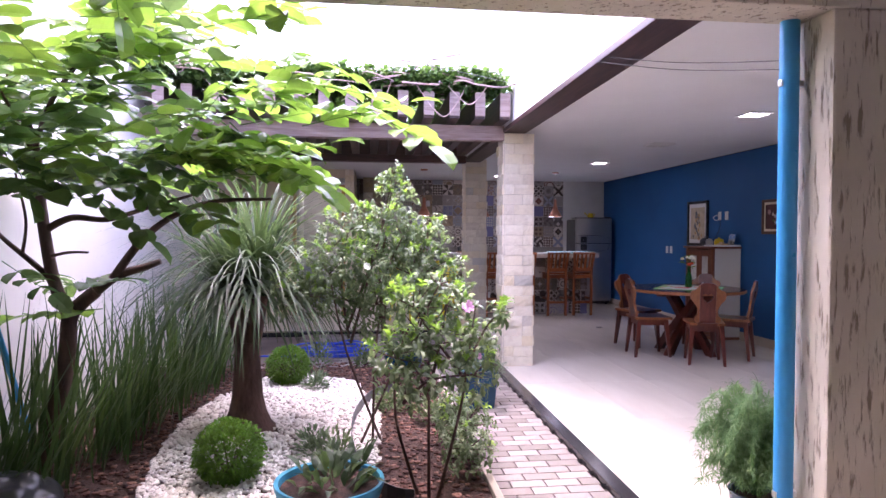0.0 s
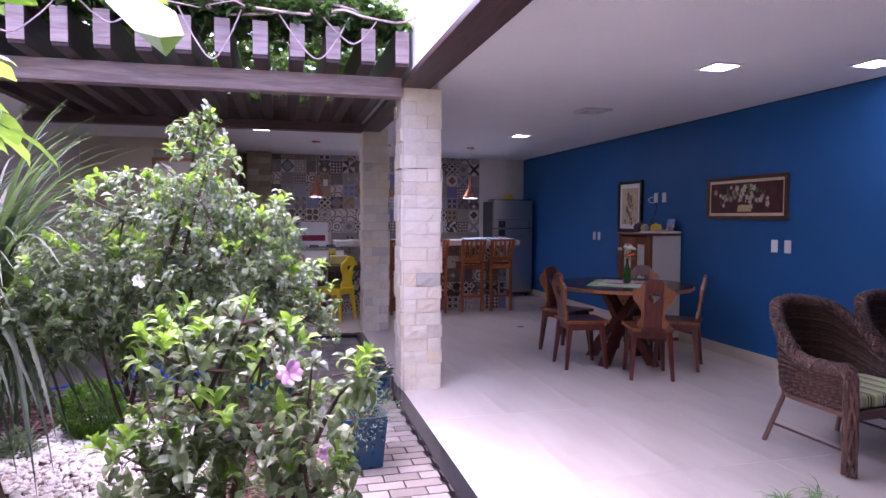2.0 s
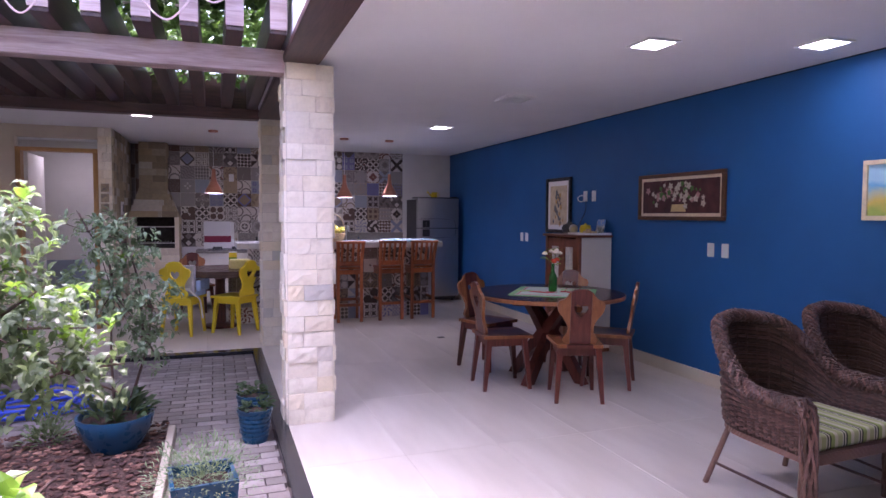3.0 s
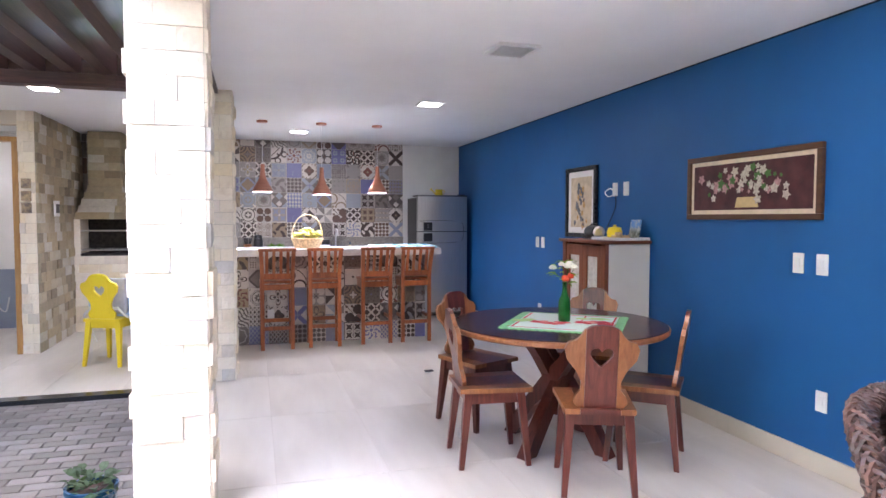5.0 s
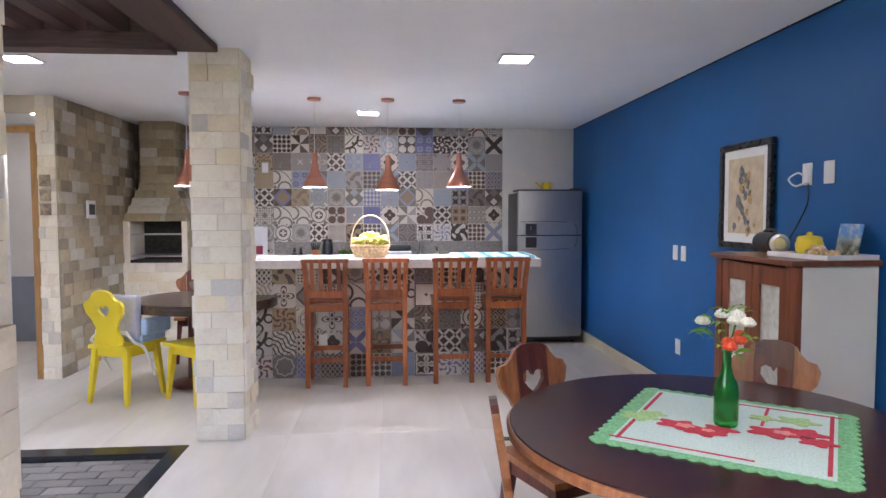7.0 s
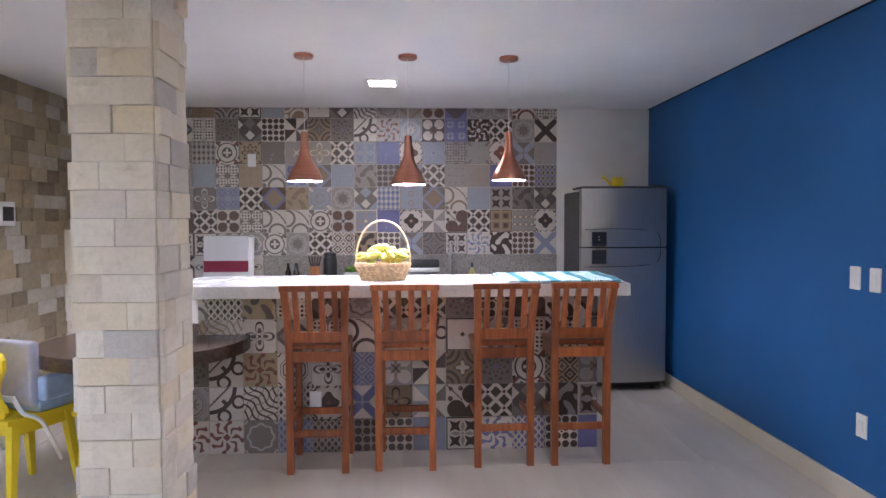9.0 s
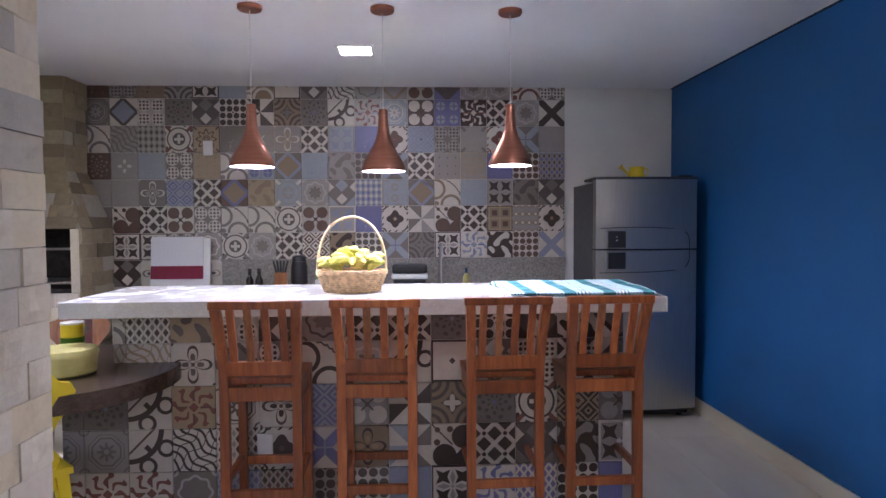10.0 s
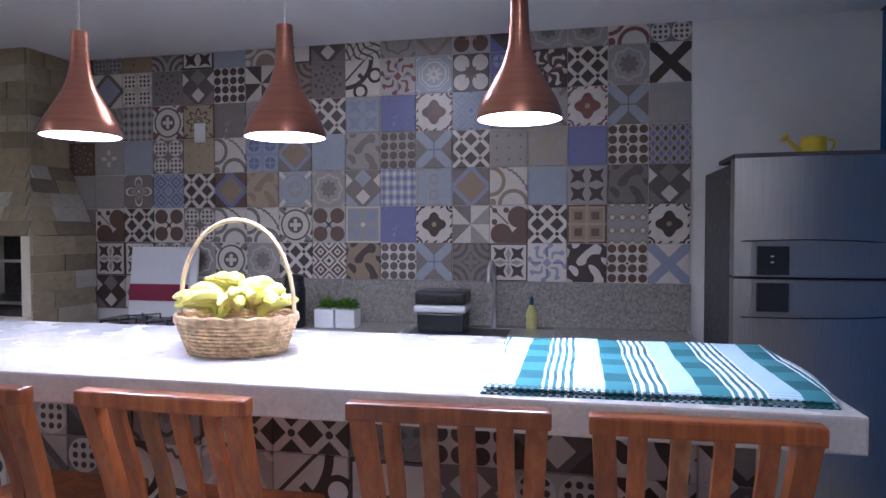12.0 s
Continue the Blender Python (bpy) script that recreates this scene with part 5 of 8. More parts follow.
def counter_things():
    z = 0.8905
    kb = thing("knife_block", "wooden knife block with black-handled knives", "knife block", pose(2.10, 12.86, z, 0, 0, 10))
    part("block", bbox(-0.045, 0.045, -0.06, 0.06, 0, 0.16, 0.006), M["wood_gold"], kb)
    for i in range(5):
        part("knife_handle", bbox(-0.007, 0.007, -0.011, 0.011, 0, 0.095, 0.003, 2, pose(-0.03 + 0.015 * i, -0.03 + 0.02 * (i % 3), 0.155, 12, -14 + 7 * i, 0)), M["dark_plastic"], kb)
    kt = thing("thermos_flask", "tall black thermos flask on the counter", "flask", pose(2.24, 12.84, z))
    part("body", lathe([(0.055, 0), (0.06, 0.01), (0.06, 0.2), (0.052, 0.24)], 24), M["dark_plastic"], kt, "", 40)
    part("lid", lathe([(0.053, 0.241), (0.05, 0.275), (0.03, 0.285)], 24), M["dark_plastic"], kt, "", 40)
    for i, (x, mt) in enumerate(((1.86, "dark_glass"), (1.93, "dark_glass"))):
        s = thing("sauce_bottle", "small dark glass bottle on the counter", "bottle", pose(x, 12.9, z), "sauce bottles")
        part("bottle", lathe([(0.026, 0), (0.028, 0.01), (0.028, 0.1), (0.012, 0.135), (0.012, 0.16)], 16), M[mt], s, "", 40)
        part("cap", lathe([(0.014, 0.1605), (0.014, 0.185)], 12), M["dark_plastic"], s)
    pl = thing("herb_planter", "white square planter with two small green plants", "planter", pose(2.47, 12.88, z))
    for sx in (-1, 1):
        part("pot", bbox(sx * 0.06 - 0.055, sx * 0.06 + 0.055, -0.05, 0.05, 0, 0.10, 0.006), M["white_plastic"], pl)
        V, F = [], []
        rnd = random.Random(sx + 5)
        for i in range(140):
            d = Vector((rnd.gauss(0, 1), rnd.gauss(0, 1), abs(rnd.gauss(0, 1)))).normalized()
            leaf(V, F, Vector((sx * 0.06, 0, 0.10)) + d * rnd.uniform(0.01, 0.05), d + Vector((0, 0, 0.4)), 0.025, 0.008, rnd)
        leaf_part("plant", V, F, M["leaf_box"], pl, "small tufted plant")
    dr = thing("dish_rack", "black dish drainer holding a clear bag", "dish rack", pose(3.06, 12.85, z + 0.006))
    part("tray", bbox(-0.12, 0.12, -0.09, 0.09, 0, 0.1, 0.012), M["dark_plastic"], dr)
    part("lid", bbox(-0.13, 0.13, -0.10, 0.10, 0.14, 0.21, 0.02, 3), M["dark_plastic"], dr)
    part("bag", bbox(-0.135, 0.135, -0.105, 0.105, 0.101, 0.139, 0.015, 3), M["white_plastic"], dr, "crumpled pale plastic bag")
    dt = thing("detergent_bottle", "yellow-green detergent bottle by the sink", "bottle", pose(3.50, 13.0, z))
    part("bottle", lathe([(0.026, 0), (0.028, 0.01), (0.028, 0.09), (0.012, 0.13)], 18), M["detergent"], dt, "", 40)
    part("cap", lathe([(0.011, 0.1305), (0.011, 0.16), (0.005, 0.175)], 12), M["pot_blue"], dt)
    st = thing("cooktop", "black gas cooktop set in the counter", "cooktop", pose(1.42, 12.80, z))
    part("glass", bbox(-0.28, 0.28, -0.24, 0.2, 0, 0.008, 0.003), M["dark_plastic"], st)
    for x in (-0.14, 0.14):
        for y in (-0.12, 0.09):
            part("burner", lathe([(0.05, 0.0085), (0.05, 0.018), (0.03, 0.024)], 18, None, pose(x, y, 0)), M["grey_plastic"], st)
            bm = bmesh.new()
            for a in (0, 90):
                box(bm, -0.09, 0.09, -0.004, 0.004, 0.03, 0.038, pose(x, y, 0, 0, 0, a + 45))
                for s in (-1, 1):
                    box(bm, s * 0.085 - 0.004, s * 0.085 + 0.004, -0.004, 0.004, 0.008, 0.03, pose(x, y, 0, 0, 0, a + 45))
            part("grate", bm, M["dark_plastic"], st)
    ov = thing("splash_lid", "raised white cooktop lid with a red-banded cloth", "lid", pose(1.29, YB - 0.13, z + 0.0, -6))
    part("lid", bbox(-0.21, 0.24, -0.008, 0.008, 0, 0.415, 0.004), M["white_plastic"], ov)
    cl = part("cloth", bbox(-0.20, 0.19, -0.018, -0.009, 0.10, 0.425, 0.004), M["towel_white"], ov, "white cloth hung over the lid")
    part("band", bbox(-0.202, 0.192, -0.0225, -0.0185, 0.10, 0.20, 0.001), M["cloth_wine"], cl, "wine red band")
    so = thing("wall_socket", "white double socket on the tiled wall", "socket", pose(1.50, YB - 0.014, 2.0))
    part("plate", bbox(-0.037, 0.037, -0.01, 0, -0.058, 0.058, 0.004), M["white_plastic"], so)
    so = thing("wall_socket", "white socket on the tiled bar front", "socket", pose(2.36, BAR_Y - 0.0085, 0.33))
    part("plate", bbox(-0.037, 0.037, -0.01, 0, -0.058, 0.058, 0.004), M["white_plastic"], so)
    fl = tagged(solid("floor_drain", bbox(3.68, 3.76, 9.46, 9.52, 0.0005, 0.006, 0.002), M["dark_plastic"], "small dark floor stop on the tiles", "floor stop"))


counter_things()

# ---- barbecue, bathroom door ----
BX0, BX1, BY0 = 0.075, 0.75, 12.64      # firebox
CX0, CX1, CY0 = 0.21, 0.575, 12.82      # chimney
HZ0, HZ1 = 1.38, 1.80                   # hood


def barbecue():
    b = thing("barbecue", "stone-clad brick barbecue with hood and chimney", "barbecue")
    x0, x1, y0, y1 = BX0, BX1, BY0, 13.13
    body = part("base", bbox(x0, x1, y0, y1, 0, 0.93, 0.004), M["mortar"], b)
    for xa, xb in ((x0, x0 + 0.07), (x1 - 0.06, x1)):
        part("cheek", bbox(xa, xb, y0, y1, 0.93, 1.38, 0.004), M["stone"], b)
    part("firebox_back", bbox(x0 + 0.07, x1 - 0.06, y1 - 0.08, y1, 0.93, 1.38, 0), M["soot"], b, "sooty brick firebox")
    part("hearth", bbox(x0 + 0.07, x1 - 0.06, y0, y1 - 0.08, 0.93, 0.96, 0), M["soot"], b)
    for z in (1.0, 1.24):
        bm = bmesh.new()
        tube(bm, [(x0 + 0.07, y0 + 0.03, z), (x1 - 0.06, y0 + 0.03, z)], 0.009, 8)
        part("skewer_rail", bm, M["steel"], b, "steel skewer rail", 40)
    bm = bmesh.new()
    for i in range(11):
        x = x0 + 0.10 + 0.045 * i
        tube(bm, [(x, y0 + 0.03, 1.01), (x, y1 - 0.1, 1.01)], 0.004, 5)
    part("grill", bm, M["steel"], b)
    hood = bmesh.new()
    lo = [hood.verts.new(p) for p in ((x0, y0, HZ0), (x1, y0, HZ0), (x1, y1, HZ0), (x0, y1, HZ0))]
    hi = [hood.verts.new(p) for p in ((CX0, CY0, HZ1), (CX1, CY0, HZ1), (CX1, y1, HZ1), (CX0, y1, HZ1))]
    for i in range(4):
        hood.faces.new((lo[i], lo[(i + 1) % 4], hi[(i + 1) % 4], hi[i]))
    hood.faces.new(lo[::-1])
    hood.faces.new(hi)
    part("hood", hood, M["mortar"], b)
    part("chimney", bbox(CX0, CX1, CY0, y1, HZ1, H, 0), M["mortar"], b)
    return b


bbq = barbecue()


def bathroom():
    d = thing("door_frame", "honey-coloured wooden door frame with a fanlight", "door frame", kind="structure")
    xa, xb = -0.96, -0.09
    part("jamb", bbox(xb - 0.055, xb, YD - 0.012, YD + 0.13, 0, 2.17, 0.004), M["honey"], d)
    part("jamb", bbox(xa, xa + 0.055, YD - 0.012, YD + 0.13, 0, 2.17, 0.004), M["honey"], d)
    part("head", bbox(xa, xb, YD - 0.012, YD + 0.13, 2.17, 2.215, 0.004), M["honey"], d)
    g = part("fanlight", bbox(xa, xb, YD + 0.05, YD + 0.058, 2.215, 2.34, 0), M["glass"], d, "glass fanlight")
    g.visible_shadow = False
    lf = thing("door_leaf", "pale grey bathroom door standing open inwards", "door", kind="structure")
    part("leaf", bbox(xa + 0.06, xa + 0.095, YD + 0.14, YD + 0.92, 0.01, 2.16, 0.003), M["white_wall"], lf)
    part("handle", bbox(xa + 0.095, xa + 0.14, YD + 0.82, YD + 0.85, 1.02, 1.05, 0.004), M["steel"], lf)
    solid("wall_bath", bbox(-1.45, -0.09, YB - 0.012, YB - 0.001, 0.0, 0.75, 0), M["bluegrey"], "blue-grey tiled lower wall of the bathroom", "wall", "structure")
    solid("wall_bath_side", bbox(-0.10, -0.091, YD + 0.14, YB - 0.02, 0.0, 0.75, 0), M["bluegrey"], "blue-grey tiled side wall of the bathroom", "wall", "structure")
    t = thing("toilet", "white ceramic toilet against the bathroom wall", "toilet", pose(-0.34, 12.75, 0, 0, 0, 180))
    part("tank", bbox(-0.19, 0.19, -0.30, -0.14, 0.38, 0.76, 0.02, 3), M["ceramic"], t)
    bm = lathe([(0.11, 0.0), (0.12, 0.05), (0.13, 0.2), (0.19, 0.34), (0.2, 0.38), (0.17, 0.385), (0.14, 0.3)], 28, None, Matrix.Diagonal((1, 1.25, 1, 1)), False)
    part("bowl", bm, M["ceramic"], t, "", 50)
    part("lid", extrude([(0.19 * math.cos(2 * math.pi * i / 28), 0.245 * math.sin(2 * math.pi * i / 28)) for i in range(28)], 0.387, 0.41), M["ceramic"], t)
    bm = bmesh.new()
    tube(bm, curve([(-0.95, YB - 0.03, 0.5), (-0.9, YB - 0.06, 0.3), (-0.82, YB - 0.05, 0.22), (-0.78, YB - 0.04, 0.4)]), 0.008, 7)
    solid("shower_hose", bm, M["steel"], "curved grey hose on the bathroom wall", "hose", shade=40)
    k3 = thing("wall_plaques", "three small square pictures hung in a column", "plaque", pose(-0.015, YD - 0.034, 1.62))
    for i in range(3):
        part("plaque", bbox(-0.045, 0.045, -0.012, 0, -0.05 + 0.125 * (i - 1), 0.05 + 0.125 * (i - 1), 0.003), M["print"], k3)
    s = thing("intercom", "white wall intercom with a black screen", "intercom", pose(XS + 0.034, 11.86, 1.5))
    part("case", bbox(0, 0.02, -0.08, 0.08, -0.085, 0.085, 0.004), M["white_plastic"], s)
    part("screen", bbox(0.0205, 0.023, -0.06, 0.06, -0.05, 0.05, 0.001), M["dark_plastic"], s)


bathroom()


# ---- breakfast table with yellow chairs ----
def breakfast_table():
    t = thing("breakfast_table", "dark round-edged breakfast table built against the bar", "table", pose(1.40, 11.05, 0))
    out = []
    for i in range(48):
        a = 2 * math.pi * i / 48
        x, y = 0.58 * math.cos(a), 0.58 * math.sin(a)
        if x > 0.25:
            y = min(y, 0.195)
        out.append((x, y))
    part("tabletop", extrude(out, 0.67, 0.745), M["table_brown"], t, "polished dark brown top")
    part("pedestal", lathe([(0.2, 0), (0.2, 0.03), (0.07, 0.06), (0.06, 0.6), (0.12, 0.67)], 24, None, pose(-0.1, 0.0, 0)), M["wood_red"], t, "", 40)


breakfast_table()
ychair = heart_chair(M["yellow"], M["yellow"], "bright yellow painted wooden chair with heart cut-out", "yellow kitchen chairs", "kitchen_chair")
ychair.matrix_basis = facing(0.88, 10.67, 0.36, 0.93)
copy_thing(ychair, facing(1.47, 10.62, -0.76, 0.65))
wchair = copy_thing(chair, facing(1.0, 12.05, 0.3, -0.95))


def booster():
    b = thing("booster_seat", "pale blue baby booster seat strapped on a chair", "booster seat", facing(0.90, 10.73, 0.36, 0.93) @ pose(0, 0, 0.4525))
    part("base", bbox(-0.19, 0.19, -0.1, 0.16, 0.0, 0.06, 0.015, 3), M["babyblue"], b)
    part("back", bbox(-0.17, 0.17, -0.13, -0.07, 0.03, 0.37, 0.028, 4), M["babygrey"], b)
    for s in (-1, 1):
        part("armrest", bbox(s * 0.20 - 0.03, s * 0.20 + 0.03, -0.1, 0.18, 0.06, 0.19, 0.02, 3), M["babyblue"], b)
    part("tray", bbox(-0.25, 0.25, 0.04, 0.28, 0.191, 0.235, 0.012, 3), M["babyblue"], b, "pale blue tray")
    for s in (-1, 1):
        bm = bmesh.new()
        tube(bm, curve([(s * 0.12, -0.19, 0.1), (s * 0.20, -0.20, 0.03), (s * 0.23, -0.12, -0.04), (s * 0.21, 0.0, -0.27)]), 0.011, 5)
        part("strap", bm, M["white_plastic"], b, "white webbing strap")
    part("strap", bbox(-0.15, 0.15, -0.215, -0.205, 0.08, 0.11, 0.003), M["white_plastic"], b)


booster()


def table_tins():
    t = thing("cake_tin", "pale yellow round plastic container on the table", "container", pose(1.54, 10.95, 0.7455))
    part("body", lathe([(0.11, 0), (0.125, 0.01), (0.13, 0.085)], 30), M["tin_yellow"], t, "", 40)
    part("lid", lathe([(0.135, 0.086), (0.135, 0.10), (0.125, 0.115), (0.05, 0.12)], 30), M["tin_yellow"], t, "", 40)
    c = thing("food_can", "small yellow and green tin standing on the table", "tin", pose(1.46, 11.17, 0.7455))
    part("body", lathe([(0.05, 0), (0.05, 0.19)], 24), M["yellow"], c, "", 40)
    part("label", lathe([(0.0508, 0.04), (0.0508, 0.13)], 24, cap=False), M["leaf_box"], c)
    part("lid", lathe([(0.051, 0.191), (0.051, 0.20)], 24), M["white_plastic"], c)


table_tins()


# ---- wicker armchairs ----
def wicker_chair():
    """Barrel armchair of woven cane, seat towards -y."""
    c = thing("wicker_armchair", "dark brown woven wicker armchair with striped cushion", "armchair", group="wicker armchairs")
    R, D = 0.29, 0.32

    def plan(t):
        """t runs -1 .. 1 from one arm's front round the back to the other's."""
        s = abs(t)
        if s > 0.5:
            q = (s - 0.5) / 0.5
            x, y = R + 0.02 * q, 0.06 - (D + 0.06) * q
        else:
            a = math.pi / 2 * (s / 0.5)
            x, y = R * math.sin(a), 0.06 + 0.30 * math.cos(a)
        return math.copysign(x, t), y

    def height(t):
        s = abs(t)
        if s > 0.90:
            return 0.575 - 9.0 * (s - 0.90) ** 2
        q = min(1.0, max(0.0, (s - 0.16) / 0.46))
        return 0.875 - 0.12 * min(s, 0.16) - 0.281 * (3 * q * q - 2 * q ** 3)
    seat = 0.36
    # woven shell: horizontal strands over and under upright ones
    rows, cols = 22, 60
    for r in range(rows):
        bm = bmesh.new()
        f = r / (rows - 1)
        pts = []
        for j in range(cols + 1):
            t = -0.96 + 1.92 * j / cols
            x, y = plan(t)
            top = height(t) - 0.02
            z = seat + (top - seat) * f
            w = 0.006 * (1 if (j + r) % 2 else -1)
            k = 1 + 0.10 * f
            pts.append((x * k + w * (1 if x > 0 else -1) * min(1, abs(x) * 4), y * k + w, z))
        tube(bm, pts, 0.0085, 5, cap=False)
        part("strand", bm, M["wicker_piece"], c, "", 60)
    for j in range(0, 31):
        bm = bmesh.new()
        t = -0.96 + 1.92 * j / 30
        x, y = plan(t)
        tube(bm, [(x, y, seat - 0.02), (x * 1.10, y * 1.10, height(t) - 0.02)], 0.006, 5)
        part("stake", bm, M["wicker_piece"], c, "", 60)
    shell = bmesh.new()
    sheet = []
    for j in range(61):
        t = -0.97 + 1.94 * j / 60
        x, y = plan(t)
        sheet.append([shell.verts.new((x * (1 + 0.10 * f) * 1.012, y * (1 + 0.10 * f) * 1.012, seat - 0.02 + (height(t) - seat) * f)) for f in (0.0, 0.5, 1.0)])
    for p, q in zip(sheet, sheet[1:]):
        for i in range(2):
            shell.faces.new((p[i], q[i], q[i + 1], p[i + 1]))
    bmesh.ops.solidify(shell, geom=shell.faces[:], thickness=0.006)
    part("shell", shell, M["wicker_piece"], c, "dense dark inner weave", 60)
    rim = []
    for j in range(101):
        t = -1 + 2 * j / 100
        x, y = plan(t)
        rim.append(Vector((x * 1.12, y * 1.12, height(t))))
    x, y = plan(1)
    rim = [Vector((-x * 1.05, y, 0.02))] + [Vector((-x * 1.09, y - 0.02, 0.36))] + rim + [Vector((x * 1.09, y - 0.02, 0.36)), Vector((x * 1.05, y, 0.02))]
    rim = curve(rim[::4] + [rim[-1]], 5)
    bm = bmesh.new()
    for turn in (0.62, -0.62):
        for s in range(7):
            pts = []
            for i, p in enumerate(rim):
                d = (rim[min(i + 1, len(rim) - 1)] - rim[max(i - 1, 0)]).normalized()
                u = d.cross(Vector((0, 0, 1)) if abs(d.z) < 0.8 else Vector((0, -1, 0))).normalized()
                w = d.cross(u)
                a = i * turn + s * 2 * math.pi / 7
                k = 0.030 + 0.003 * math.cos(3 * a + 1.5 * turn)
                pts.append(p + k * (1.15 * math.cos(a) * u + math.sin(a) * w))
            tube(bm, pts, 0.0095, 5)
    part("plaited_rim", bm, M["wicker"], c, "thick plaited cane rim", 60)
    bm = bmesh.new()
    n = 30
    out = [plan(-1 + 2 * j / n) for j in range(n + 1)]
    extrude(out, seat - 0.05, seat, bm)
    part("seat_frame", bm, M["wicker"], c)
    bm = bmesh.new()
    extrude([(x * 0.9, y * 0.9 - 0.01) for x, y in out], seat, seat + 0.075, bm)
    soften(bm, 0.02, 3)
    part("cushion", bm, M["stripes"], c, "green and cream striped cushion", 50)
    for x, y, lx, ly in ((-0.27, -0.30, -0.30, -0.33), (0.27, -0.30, 0.30, -0.33), (-0.24, 0.2, -0.30, 0.30), (0.24, 0.2, 0.30, 0.30)):
        bm = bmesh.new()
        tube(bm, [(lx, ly, 0), (x, y, seat - 0.02)], 0.015, 8)
        part("leg", bm, M["wicker"], c, "", 50)
    for s in (-1, 1):
        bm = bmesh.new()
        tube(bm, [(s * 0.29, -0.32, 0.12), (s * 0.28, 0.265, 0.12)], 0.008, 7)
        part("stretcher", bm, M["wicker"], c, "", 50)
    return c


wick = wicker_chair()
wick.matrix_basis = pose(4.035, 4.93, 0, 0, 0, 3)
copy_thing(wick, pose(4.79, 5.02, 0, 0, 0, -4))

# ---- pillar's pipe ----
pp = thing("drain_pipe", "bright blue painted downpipe beside the pillar", "pipe", pose(1.902, 2.672, 0))
bm = bmesh.new()
tube(bm, [(0, 0, -0.01), (0, 0, 2.2)], 0.036, 20)
part("pipe", bm, M["pipe_blue"], pp, "", 40)
for z in (0.35, 1.95):
    part("bracket", bbox(-0.04, 0.052, -0.012, 0.012, z, z + 0.025, 0.003), M["steel"], pp)

# ---- cables strung from the beam to the pillar ----
for drop in (0.0, 0.035):
    bm = bmesh.new()
    tube(bm, curve([(1.678, 4.12, 2.462 - drop), (1.82, 3.40, 2.235 - drop), (1.957, 2.69, 2.06 - drop)], 6), 0.0022, 5)
    solid("overhead_cable", bm, M["grey_plastic"], "thin grey cable strung from beam to pillar", "cable", group="cables by the pillar", shade=60)

# ---- pergola ----
def pergola():
    p = thing("pergola", "dark stained timber pergola with closely set rafters", "pergola")
    part("front_beam", bbox(XL, 1.69, 6.85, 6.99, 2.35, 2.50, 0.006), M["faded_wood"], p, "weathered front beam")
    part("back_beam", bbox(XL, 1.69, 9.38, 9.52, 2.40, 2.50, 0.006), M["dark_wood_x"], p)
    me = mesh_of("rafter", bbox(-0.05, 0.05, 6.50, 9.52, 2.501, 2.755, 0.005), M["dark_wood"])
    cap = mesh_of("rafter_end", bbox(-0.0505, 0.0505, 6.484, 6.499, 2.525, 2.755, 0.003), M["faded_wood"])
    x = 1.62
    while x > XL + 0.05:
        r = new("rafter", me)
        r.parent = p
        r.matrix_basis = pose(x, 0, 0)
        e = new("rafter_end", cap)
        e.parent = r
        tagged(e, "pale weathered rafter end")
        x -= 0.249
    # added board that hides the bright slab edge and keeps the rafter gaps dark
    part("back_board", bbox(XL, 1.69, 9.525, 9.545, 2.49, 2.86, 0.003), M["dark_wood_x"], p)
    return p


pergola()


def vine():
    v = thing("climbing_vine", "leafy climbing vine spread over the pergola", "vine")
    rnd = random.Random(14)
    bm = bmesh.new()
    for i in range(46):
        x0, y0 = rnd.uniform(XL, 1.6), rnd.uniform(6.35, 7.2)
        pts = [Vector((x0, y0, 2.83))]
        for j in range(6):
            pts.append(pts[-1] + Vector((rnd.uniform(-0.28, 0.28), rnd.uniform(-0.12, 0.12), rnd.uniform(-0.05, 0.07))))
            pts[-1].y = max(6.36, pts[-1].y)
            pts[-1].z = max(2.80, pts[-1].z)
        tube(bm, curve(pts, 4), rnd.uniform(0.004, 0.010), 5)
    for x0, sag in ((-1.2, 0.25), (0.1, 0.34), (0.75, 0.30), (1.05, 0.18), (-0.5, 0.15)):
        w = rnd.uniform(0.35, 0.6)
        pts = [(x0, 6.45, 2.80), (x0 + w * 0.3, 6.42, 2.80 - sag * 0.7), (x0 + w * 0.55, 6.41, 2.80 - sag), (x0 + w * 0.8, 6.43, 2.80 - sag * 0.55), (x0 + w, 6.45, 2.81)]
        tube(bm, curve(pts, 6), 0.006, 5)
    part("stem", bm, M["vine_stem"], v, "pinkish bare hanging stems", 50)
    V, F = [], []
    for i in range(6500):
        y = 6.42 + (abs(rnd.gauss(0, 0.42)) if i % 12 else rnd.uniform(0.05, 3.0))
        if y > 9.5:
            continue
        x = rnd.uniform(XL, 1.66)
        hump = 0.14 + 0.10 * noise.noise((x * 1.6, y * 1.6, 0))
        at = Vector((x, y, 2.785 + rnd.random() * max(0.05, hump) * 1.3))
        leaf(V, F, at, Vector((rnd.gauss(0, 1), rnd.gauss(0, 1), rnd.gauss(0.2, 0.6))), rnd.uniform(0.05, 0.10), rnd.uniform(0.018, 0.034), rnd)
    for i in range(6500):
        at = Vector((rnd.uniform(XL, 1.66), rnd.uniform(6.55, 9.5), 2.765 + rnd.random() * 0.20))
        leaf(V, F, at, Vector((rnd.gauss(0, 1), rnd.gauss(0, 1), rnd.gauss(0.0, 0.25))), rnd.uniform(0.07, 0.11), rnd.uniform(0.028, 0.042), rnd)
    leaf_part("leaves", V, F, M["leaf_vine"], v, "small mid-green leaves")


vine()


